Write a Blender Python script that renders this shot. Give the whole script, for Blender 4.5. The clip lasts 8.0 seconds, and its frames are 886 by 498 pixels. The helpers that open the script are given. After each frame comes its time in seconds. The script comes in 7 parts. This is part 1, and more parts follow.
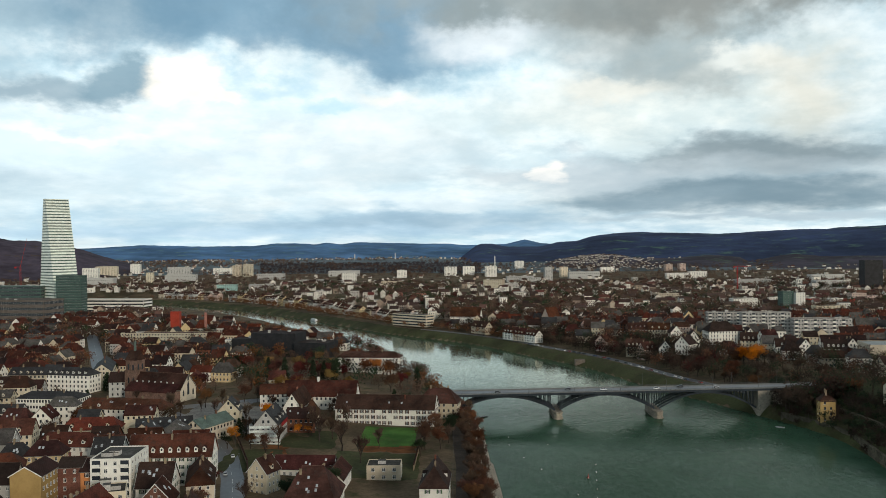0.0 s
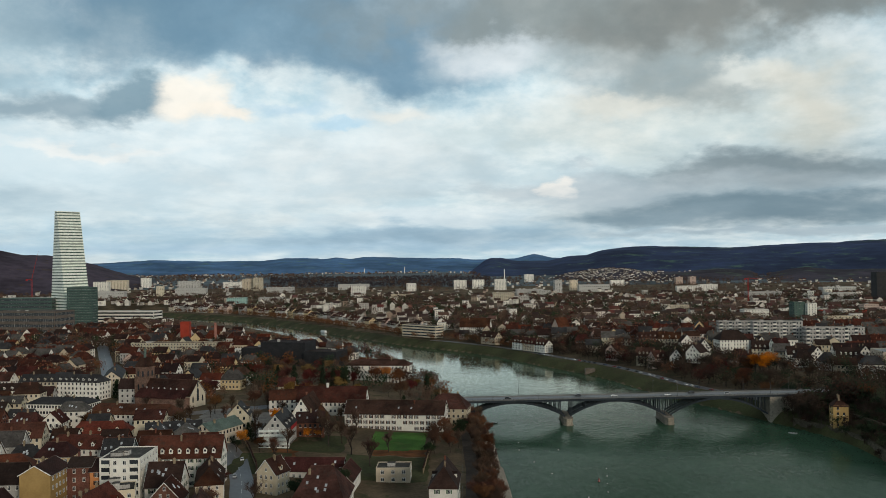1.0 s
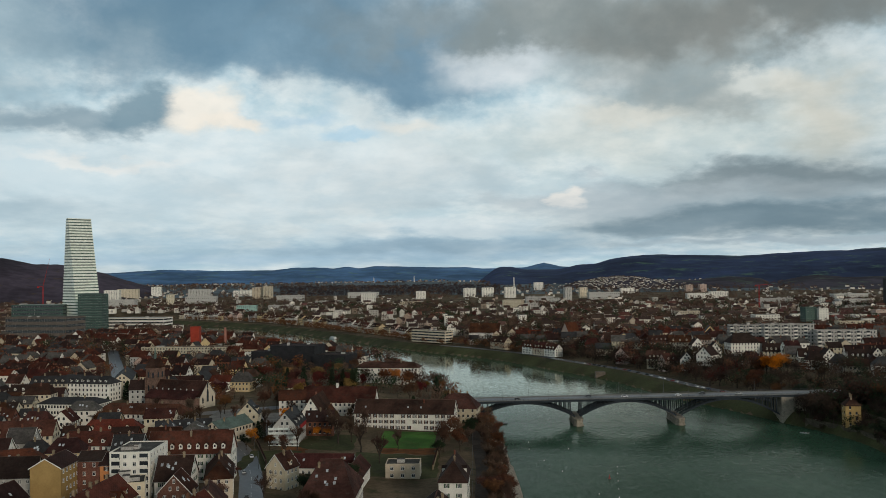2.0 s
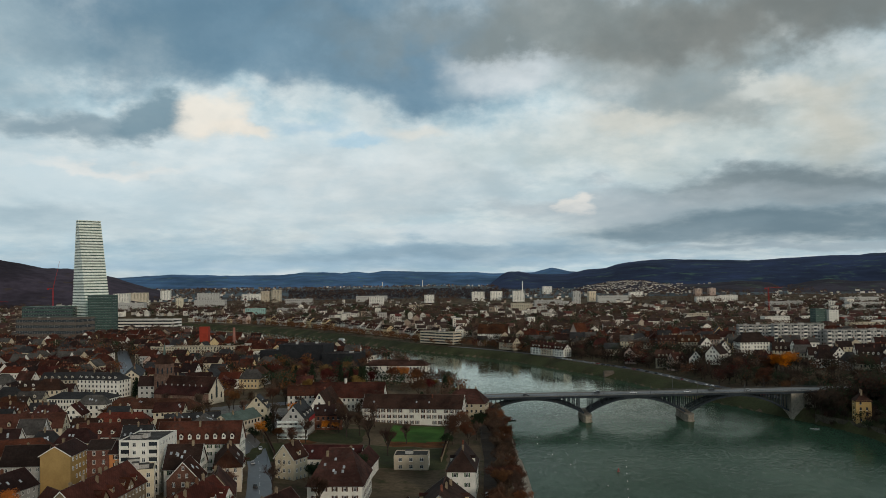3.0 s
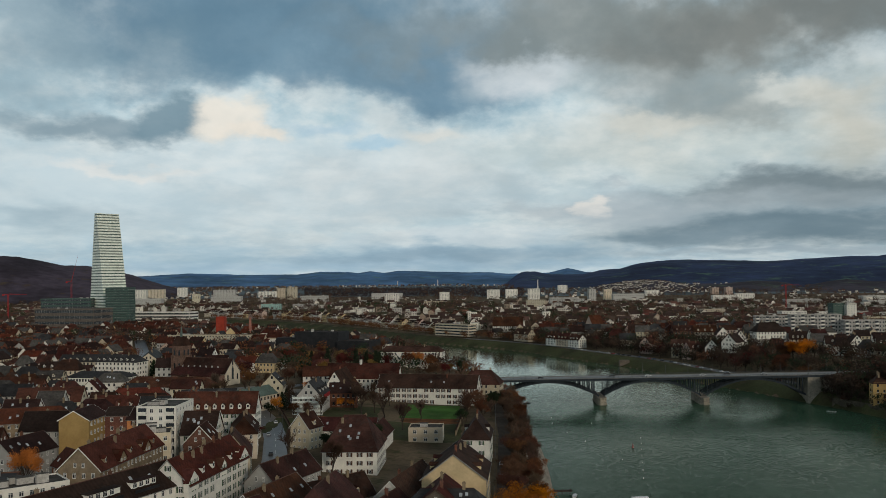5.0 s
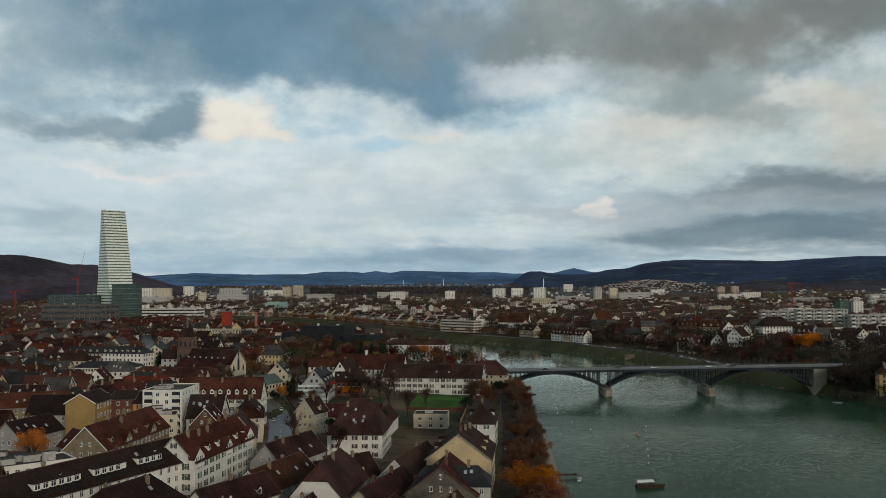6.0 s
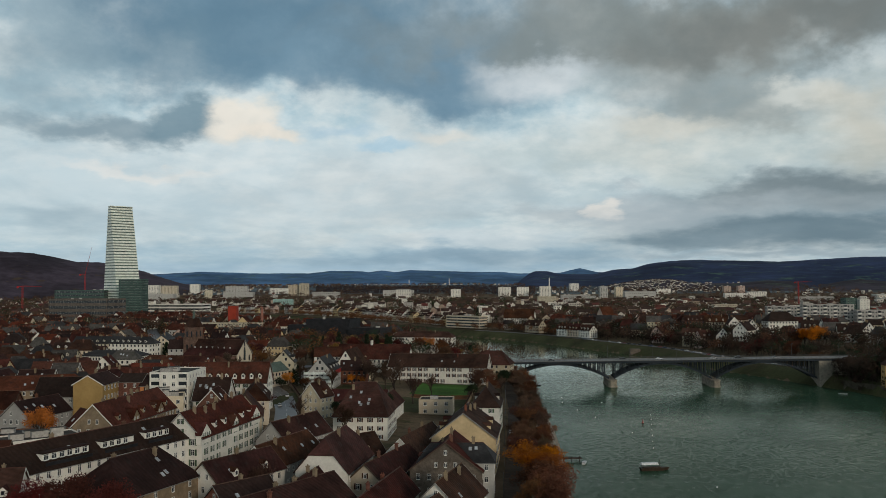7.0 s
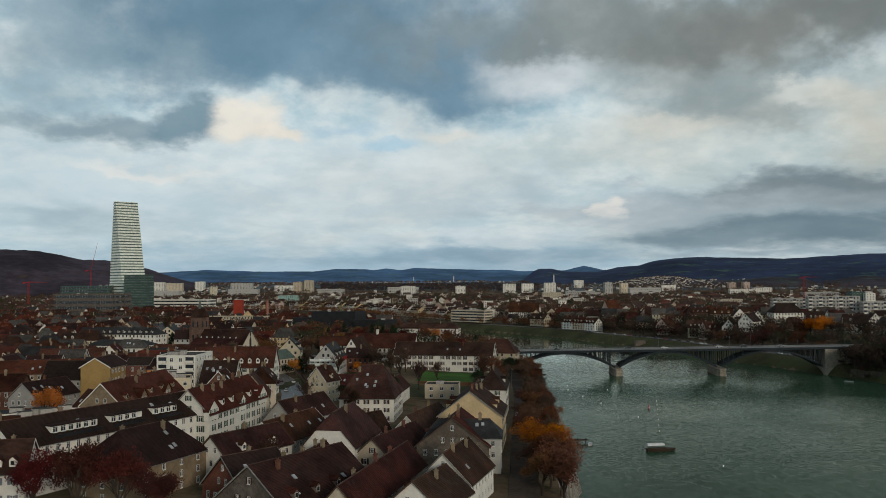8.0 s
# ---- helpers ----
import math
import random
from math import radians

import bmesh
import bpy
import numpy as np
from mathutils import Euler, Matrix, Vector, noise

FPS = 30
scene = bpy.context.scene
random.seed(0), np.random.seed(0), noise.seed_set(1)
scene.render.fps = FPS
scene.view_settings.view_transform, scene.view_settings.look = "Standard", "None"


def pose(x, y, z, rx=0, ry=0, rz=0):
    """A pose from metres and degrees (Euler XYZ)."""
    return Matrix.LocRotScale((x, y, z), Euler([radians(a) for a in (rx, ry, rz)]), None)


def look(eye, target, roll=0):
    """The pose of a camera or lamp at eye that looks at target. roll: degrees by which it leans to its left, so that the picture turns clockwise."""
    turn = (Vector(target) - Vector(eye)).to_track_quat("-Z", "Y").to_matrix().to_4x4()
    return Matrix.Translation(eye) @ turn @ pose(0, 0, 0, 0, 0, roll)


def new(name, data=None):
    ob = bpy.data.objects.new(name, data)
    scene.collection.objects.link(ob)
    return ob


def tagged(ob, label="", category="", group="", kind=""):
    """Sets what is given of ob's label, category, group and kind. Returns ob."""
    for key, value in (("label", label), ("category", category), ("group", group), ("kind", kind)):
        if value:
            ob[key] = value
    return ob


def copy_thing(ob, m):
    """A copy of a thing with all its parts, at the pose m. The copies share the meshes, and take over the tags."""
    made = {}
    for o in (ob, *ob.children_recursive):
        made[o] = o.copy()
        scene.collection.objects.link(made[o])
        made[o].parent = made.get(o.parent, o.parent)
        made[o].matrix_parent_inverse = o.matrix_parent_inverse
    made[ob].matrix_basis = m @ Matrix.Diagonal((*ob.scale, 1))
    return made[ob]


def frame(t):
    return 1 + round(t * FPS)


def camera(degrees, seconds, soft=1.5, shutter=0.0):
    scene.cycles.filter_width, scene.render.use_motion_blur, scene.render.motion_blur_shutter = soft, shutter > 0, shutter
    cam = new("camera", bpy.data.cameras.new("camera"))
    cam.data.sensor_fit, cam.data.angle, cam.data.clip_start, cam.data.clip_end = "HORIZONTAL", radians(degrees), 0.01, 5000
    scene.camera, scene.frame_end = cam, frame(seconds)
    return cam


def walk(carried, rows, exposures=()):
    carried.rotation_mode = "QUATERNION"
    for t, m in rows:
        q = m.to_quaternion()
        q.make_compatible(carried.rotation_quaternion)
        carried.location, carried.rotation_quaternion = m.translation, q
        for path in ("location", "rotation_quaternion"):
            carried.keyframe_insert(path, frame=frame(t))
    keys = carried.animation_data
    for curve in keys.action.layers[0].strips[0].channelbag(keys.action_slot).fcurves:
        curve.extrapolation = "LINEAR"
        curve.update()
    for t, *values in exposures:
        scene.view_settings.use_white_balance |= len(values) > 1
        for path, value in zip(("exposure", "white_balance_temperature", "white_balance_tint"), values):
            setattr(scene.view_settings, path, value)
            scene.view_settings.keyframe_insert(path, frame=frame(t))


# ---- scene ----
cam = camera(53.4, 8.0, soft=0.45)
PATH = [
    (0, (0.165, 0.843, 113.906), (0.14, 2.843, 113.897), -0.7),
    (0.5, (0.221, 0.825, 110.553), (0.186, 2.824, 110.566), -0.7),
    (1, (0.157, 1.094, 107.376), (0.111, 3.093, 107.403), -0.8),
    (1.5, (0.237, 1.184, 104.074), (0.18, 3.183, 104.114), -0.9),
    (3, (0.12, 0.883, 94.165), (0.034, 2.88, 94.23), -0.9),
    (3.5, (0.079, 0.649, 90.82), (-0.016, 2.645, 90.889), -0.9),
    (4, (0.083, 0.349, 87.684), (-0.021, 2.345, 87.754), -0.7),
    (4.5, (0.107, 0.04, 84.415), (-0.006, 2.036, 84.485), -0.7),
    (6, (0.306, -0.392, 74.479), (0.172, 1.603, 74.553), -0.6),
    (6.5, (0.395, -1.168, 71.369), (0.255, 0.825, 71.442), -0.6),
    (7, (0.384, -1.499, 67.886), (0.237, 0.494, 67.962), -0.4),
    (7.5, (-0.05, -1.617, 64.546), (-0.201, 0.375, 64.623), -0.5),
    (8, (-0.203, -1.872, 61.513), (-0.36, 0.12, 61.587), -0.5),
]
EXPOSURES = [(0.0, 0.18), (0.5, 0.0), (1.0, -0.12), (3.0, -0.37), (8.0, -0.42)]
walk(cam, [(t, look(eye, target, roll)) for t, eye, target, roll in PATH], EXPOSURES)

# ---- world: broken cloud over a pale sky, and one soft low sun behind it ----
SUN_AZIMUTH, SUN_HEIGHT = radians(150), radians(15)     # from straight ahead towards the right
world = bpy.data.worlds.new("sky")
scene.world = world
world.use_nodes = True


class Nodes:
    """Short hand for node trees."""

    def __init__(self, tree):
        self.t = tree
        tree.nodes.clear()

    def n(self, kind, i=None):
        node = self.t.nodes.new(kind)
        for k, v in (i or {}).items():
            self.put(node.inputs[k], v)
        return node

    def put(self, socket, v):
        if isinstance(v, bpy.types.Node):
            v = v.outputs[0]
        if isinstance(v, bpy.types.NodeSocket):
            self.t.links.new(v, socket)
        else:
            socket.default_value = v

    def m(self, op, a, b=0.0, c=0.0):
        node = self.n("ShaderNodeMath")
        node.operation = op
        for s, v in zip(node.inputs, (a, b, c)):
            self.put(s, v)
        return node.outputs[0]

    def mix(self, f, a, b, how="MIX"):
        node = self.n("ShaderNodeMix")
        node.data_type, node.blend_type = "RGBA", how
        self.put(node.inputs[0], f)
        for s, v in zip((node.inputs[6], node.inputs[7]), (a, b)):
            if isinstance(v, (tuple, list)):
                v = (*v[:3], 1)
            self.put(s, v)
        return node.outputs[2]

    def step(self, v, lo, hi):
        node = self.n("ShaderNodeMapRange")
        node.interpolation_type = "SMOOTHSTEP"
        for s, x in zip(node.inputs, (v, lo, hi, 0.0, 1.0)):
            self.put(s, x)
        return node.outputs[0]

    def noise(self, vec, scale, detail=4, rough=0.55, warp=0.0):
        node = self.n("ShaderNodeTexNoise", i={"Vector": vec, "Scale": scale, "Detail": detail, "Roughness": rough, "Distortion": warp})
        return node.outputs[0]


W = Nodes(world.node_tree)
ray_dir = W.n("ShaderNodeTexCoord").outputs["Generated"]
xyz = W.n("ShaderNodeSeparateXYZ", i={0: ray_dir})
# azimuth a (0 ahead, right positive) and elevation e, radians
az = W.m("ARCTAN2", xyz.outputs[0], xyz.outputs[1])
el = W.m("ARCSINE", xyz.outputs[2])
flat = W.n("ShaderNodeCombineXYZ", i={0: W.m("MULTIPLY", az, 4.4), 1: W.m("MULTIPLY", W.m("LOGARITHM", W.m("ADD", W.m("MAXIMUM", el, 0.0), 0.085), 2.718), 2.0), 2: 3.1}).outputs[0]
big = W.noise(flat, 1.2, 6, 0.52)
fine = W.noise(flat, 3.0, 8, 0.56)
tiny = W.noise(flat, 8.0, 6, 0.58)
warp = W.n("ShaderNodeTexNoise", i={"Vector": flat, "Scale": 2.4, "Detail": 6.0, "Roughness": 0.55})
warp = W.n("ShaderNodeSeparateXYZ", i={0: warp.outputs["Color"]})
waz = W.m("ADD", az, W.m("MULTIPLY", W.m("SUBTRACT", warp.outputs[0], 0.5), 0.12))
wel = W.m("ADD", el, W.m("MULTIPLY", W.m("SUBTRACT", warp.outputs[1], 0.5), W.m("MULTIPLY", W.m("ADD", el, 0.05), 0.46)))


def blob(a, e, ra, re, soft=0.6, tear=0.8):
    """1 inside an ellipse of the sky, 0 outside, with an edge torn by the cloud noise."""
    da = W.m("DIVIDE", W.m("SUBTRACT", waz, a), ra)
    de = W.m("DIVIDE", W.m("SUBTRACT", wel, e), re)
    d = W.m("SQRT", W.m("ADD", W.m("MULTIPLY", da, da), W.m("MULTIPLY", de, de)))
    d = W.m("ADD", d, W.m("MULTIPLY", W.m("SUBTRACT", fine, 0.5), tear))
    d = W.m("ADD", d, W.m("MULTIPLY", W.m("SUBTRACT", tiny, 0.5), tear * 0.35))
    return W.m("SUBTRACT", 1.0, W.step(d, 1.0 - soft, 1.0 + soft))


nishita = W.n("ShaderNodeTexSky")
nishita.sky_type, nishita.sun_disc, nishita.sun_elevation, nishita.sun_rotation = "NISHITA", False, SUN_HEIGHT, SUN_AZIMUTH
sky = W.mix(1.0, nishita.outputs[0], (0.085, 0.085, 0.085), "MULTIPLY")
# thin bright veil everywhere, thicker grey cloud by noise
tone = W.mix(W.step(W.m("ADD", W.m("MULTIPLY", fine, 0.75), W.m("MULTIPLY", tiny, 0.25)), 0.36, 0.64), (0.58, 0.80, 0.90), (0.90, 1.00, 1.01))
col = W.mix(0.94, sky, tone)
shade = W.step(big, 0.42, 0.66)
col = W.mix(W.m("MULTIPLY", shade, 0.40), col, (0.40, 0.50, 0.55))
CLOUDS = [  # azimuth, elevation, half widths, softness, tear, colour, strength
    (0.307, 0.065, 0.230, 0.0419, 0.8, 0.9, (0.36, 0.45, 0.5), 0.7),
    (0.337, 0.291, 0.293, 0.0279, 0.7, 0.8, (0.24, 0.27, 0.27), 0.85),
    (-0.266, 0.325, 0.363, 0.0349, 0.7, 0.8, (0.21, 0.34, 0.44), 0.85),
    (-0.277, 0.108, 0.293, 0.0524, 0.8, 0.9, (0.9, 0.97, 0.98), 0.6),
    (-0.485, 0.085, 0.230, 0.0489, 0.8, 0.9, (0.66, 0.82, 0.89), 0.6),
    (0.234, 0.144, 0.230, 0.0314, 0.8, 0.9, (0.74, 0.77, 0.7), 0.55),
    (-0.191, 0.026, 0.391, 0.0181, 0.9, 1.2, (0.42, 0.6, 0.72), 0.7),
    (-0.08, 0.029, 0.126, 0.0098, 0.8, 1.2, (0.34, 0.50, 0.63), 0.6),
    (-0.027, 0.026, 0.133, 0.0098, 0.9, 1.2, (0.32, 0.46, 0.56), 0.6),
    (-0.054, 0.049, 0.105, 0.0070, 0.8, 1.2, (0.84, 0.91, 0.93), 0.55),
    (-0.467, 0.072, 0.063, 0.0098, 0.8, 1.2, (0.42, 0.56, 0.64), 0.5),
    (-0.271, 0.281, 0.230, 0.0544, 0.7, 0.8, (0.18, 0.32, 0.435), 0.95),
    (-0.376, 0.236, 0.077, 0.0314, 0.6, 0.9, (0.22, 0.36, 0.46), 0.7),
    (-0.217, 0.244, 0.105, 0.0265, 0.6, 1.0, (0.20, 0.35, 0.47), 0.7),
    (-0.071, 0.225, 0.063, 0.0293, 0.6, 1.0, (0.2, 0.33, 0.44), 0.8),
    (-0.031, 0.251, 0.105, 0.0524, 0.6, 0.9, (0.185, 0.330, 0.450), 0.85),
    (0.197, 0.274, 0.300, 0.0419, 0.6, 0.9, (0.33, 0.375, 0.37), 0.9),
    (0.229, 0.22, 0.119, 0.0524, 0.7, 1.0, (0.36, 0.4, 0.39), 0.75),
    (0.337, 0.266, 0.181, 0.0314, 0.6, 0.9, (0.24, 0.26, 0.25), 0.75),
    (0.285, 0.18, 0.063, 0.0175, 0.7, 1.0, (0.42, 0.46, 0.44), 0.6),
    (-0.491, 0.246, 0.049, 0.0489, 0.8, 1.2, (0.4, 0.53, 0.6), 0.6),
    (0.039, 0.233, 0.059, 0.0195, 0.7, 1.1, (0.88, 0.95, 0.98), 0.75),
    (0.335, 0.192, 0.059, 0.0154, 0.6, 1.1, (0.92, 0.94, 0.88), 0.85),
    (0.393, 0.161, 0.042, 0.0489, 0.8, 1.0, (0.62, 0.6, 0.5), 0.6),
    (0.168, 0.167, 0.063, 0.0112, 0.7, 1.0, (0.86, 0.85, 0.76), 0.6),
    (-0.444, 0.166, 0.133, 0.0175, 0.6, 1.0, (0.33, 0.45, 0.52), 0.9),
    (-0.369, 0.178, 0.049, 0.0223, 0.4, 0.8, (0.24, 0.37, 0.45), 0.92),
    (-0.305, 0.175, 0.034, 0.0251, 0.45, 0.8, (1.04, 1.0, 0.9), 0.92),
    (-0.272, 0.161, 0.031, 0.0112, 0.5, 0.8, (1.04, 0.98, 0.87), 0.92),
    (-0.401, 0.12, 0.063, 0.0049, 0.7, 1.0, (0.98, 0.98, 0.94), 0.65),
    (-0.197, 0.174, 0.035, 0.0084, 0.6, 1.0, (0.52, 0.74, 0.9), 0.5),
    (-0.135, 0.154, 0.031, 0.0070, 0.6, 1.0, (0.48, 0.74, 0.92), 0.65),
    (-0.065, 0.165, 0.028, 0.0112, 0.6, 1.0, (0.95, 0.93, 0.85), 0.6),
    (0.344, 0.091, 0.133, 0.0181, 0.55, 0.9, (0.225, 0.29, 0.32), 0.92),
    (0.283, 0.079, 0.230, 0.0098, 0.8, 1.1, (0.42, 0.5, 0.54), 0.6),
    (0.331, 0.049, 0.181, 0.0140, 0.6, 0.9, (0.2, 0.29, 0.345), 0.92),
    (0.231, 0.044, 0.077, 0.0084, 0.7, 1.0, (0.27, 0.37, 0.43), 0.75),
    (0.331, 0.028, 0.168, 0.0042, 0.6, 0.7, (0.40, 0.50, 0.56), 0.8),
    (0.095, 0.081, 0.015, 0.0105, 0.35, 0.6, (1.04, 1.0, 0.92), 0.92),
    (0.127, 0.103, 0.021, 0.0056, 0.6, 0.9, (0.52, 0.62, 0.67), 0.6),
    (0.133, 0.074, 0.098, 0.0140, 0.8, 1.1, (0.6, 0.68, 0.72), 0.6),
    (-0.272, 0.016, 0.391, 0.0056, 0.9, 0.6, (0.44, 0.62, 0.76), 0.6),
]
for a, e, ra, re, soft, tear, tint, amount in CLOUDS:
    col = W.mix(W.m("MULTIPLY", blob(a, e, ra, re, soft, tear), amount), col, tint)
# billows: lit crests and dim hollows within every cloud
billow = W.step(W.m("ADD", W.m("MULTIPLY", W.noise(flat, 2.2, 7, 0.55, 0.3), 0.8), W.m("MULTIPLY", tiny, 0.2)), 0.36, 0.64)
col = W.mix(0.6, col, W.mix(billow, (0.82, 0.87, 0.90), (1.12, 1.10, 1.09)), "MULTIPLY")
# heavy cloud deck overhead, as the upper edge of the view begins to show
deck = W.mix(W.step(fine, 0.35, 0.65), (0.12, 0.15, 0.175), (0.25, 0.275, 0.28))
col = W.mix(W.m("MULTIPLY", W.step(el, 0.29, 0.55), 0.92), col, deck)
# below the horizon the sky light is that of dim ground haze
col = W.mix(W.step(el, -0.05, 0.0), (0.12, 0.13, 0.13), col)
W.n("ShaderNodeOutputWorld", i={0: W.n("ShaderNodeBackground", i={0: col, 1: 1.0})})

sun = new("sun", bpy.data.lights.new("sun", "SUN"))
sun.data.energy, sun.data.angle, sun.data.color = 1.5, radians(10), (1.0, 0.88, 0.72)
way = Vector((math.sin(SUN_AZIMUTH) * math.cos(SUN_HEIGHT), math.cos(SUN_AZIMUTH) * math.cos(SUN_HEIGHT), math.sin(SUN_HEIGHT)))
sun.matrix_world = look(way * 300, (0, 0, 0))

# ---- materials ----
def surface(name, colour, rough=0.85, var=0.3, big=0.05, grain=1.2, bump=0.3, second=None, patch=0.0, rand=0.25, metal=0.0,
            gloss=0.12, courses=0.0, islands=False, speck=0.55):
    """Opaque material: two scales of variation, a second colour in patches, a shift from object to object, horizontal courses."""
    m = bpy.data.materials.new(name)
    m.use_nodes = True
    N = Nodes(m.node_tree)
    geo = N.n("ShaderNodeNewGeometry")
    pos = geo.outputs["Position"]
    a = N.noise(pos, big, 3)
    b = N.noise(pos, grain, 5, 0.65)
    col = N.mix(N.step(a, 0.3, 0.7), tuple(c * (1 - var) for c in colour), tuple(min(1, c * (1 + var)) for c in colour))
    if second:
        col = N.mix(N.m("MULTIPLY", N.step(N.noise(pos, big * 3.3, 5, 0.7), 0.62 - patch, 0.70), 0.85), col, second)
    col = N.mix(speck, col, N.mix(N.step(b, 0.25, 0.75), (0.55, 0.55, 0.55), (1.35, 1.35, 1.35)), "MULTIPLY")
    which = geo.outputs["Random Per Island"] if islands else N.n("ShaderNodeObjectInfo").outputs["Random"]
    if rand:
        hsv = N.n("ShaderNodeHueSaturation", i={"Hue": N.m("ADD", 0.5, N.m("MULTIPLY", N.m("SUBTRACT", which, 0.5), rand * 0.10)),
                  "Saturation": N.m("ADD", 1 - rand * 0.4, N.m("MULTIPLY", N.m("FRACT", N.m("MULTIPLY", which, 7.31)), rand * 0.8)),
                  "Value": N.m("ADD", 1 - rand, N.m("MULTIPLY", N.m("FRACT", N.m("MULTIPLY", which, 3.77)), rand * 2)), "Color": col})
        col = hsv.outputs[0]
    height = b
    if courses:
        wave = N.n("ShaderNodeTexWave", i={"Vector": pos, "Scale": courses, "Distortion": 0.6, "Detail": 2.0})
        wave.wave_type, wave.bands_direction = "BANDS", "Z"
        col = N.mix(0.55, col, N.mix(wave.outputs[1], (0.5, 0.5, 0.5), (1.3, 1.3, 1.3)), "MULTIPLY")
        height = N.m("ADD", b, wave.outputs[1])
    bp = N.n("ShaderNodeBump", i={"Strength": bump, "Distance": 0.1, "Height": height})
    sh = N.n("ShaderNodeBsdfPrincipled", i={"Base Color": col, "Roughness": rough, "Metallic": metal, "Specular IOR Level": gloss, "Normal": bp})
    N.n("ShaderNodeOutputMaterial", i={0: sh})
    return m


def glassy(name, colour, rough=0.12):
    """Window glass before a dark room: dark and mirror-like."""
    m = bpy.data.materials.new(name)
    m.use_nodes = True
    N = Nodes(m.node_tree)
    r = N.n("ShaderNodeObjectInfo").outputs["Random"]
    col = N.mix(r, colour, tuple(c * 2.2 for c in colour))
    N.n("ShaderNodeOutputMaterial", i={0: N.n("ShaderNodeBsdfPrincipled", i={"Base Color": col, "Roughness": rough, "Specular IOR Level": 0.5})})
    return m


ROOF = {
    "brown": surface("tile_brown", (0.060, 0.0235, 0.0165), 0.9, 0.45, 0.12, 0.9, 0.5, (0.050, 0.034, 0.027), 0.12, 0.35, courses=1.4),
    "red": surface("tile_red", (0.078, 0.026, 0.018), 0.9, 0.3, 0.12, 0.9, 0.5, (0.045, 0.020, 0.017), 0.12, 0.30, courses=1.4),
    "orange": surface("tile_orange", (0.104, 0.034, 0.021), 0.9, 0.3, 0.12, 0.9, 0.5, (0.07, 0.028, 0.022), 0.1, 0.30, courses=1.4),
    "dark": surface("tile_dark", (0.030, 0.0165, 0.0138), 0.85, 0.3, 0.15, 0.9, 0.5, (0.032, 0.024, 0.021), 0.1, 0.30, courses=1.4),
    "slate": surface("roof_slate", (0.040, 0.039, 0.040), 0.7, 0.3, 0.15, 0.9, 0.4, (0.035, 0.035, 0.038), 0.1, 0.25, courses=1.4),
    "gravel": surface("roof_gravel", (0.085, 0.077, 0.072), 0.95, 0.3, 0.2, 2.0, 0.5, (0.04, 0.042, 0.032), 0.18, 0.3),
    "pale": surface("roof_pale", (0.31, 0.33, 0.325), 0.7, 0.2, 0.1, 1.0, 0.2, (0.25, 0.26, 0.25), 0.1, 0.2),
    "copper": surface("roof_copper", (0.11, 0.15, 0.13), 0.7, 0.25, 0.2, 1.5, 0.2, (0.07, 0.09, 0.08), 0.1, 0.1),
}
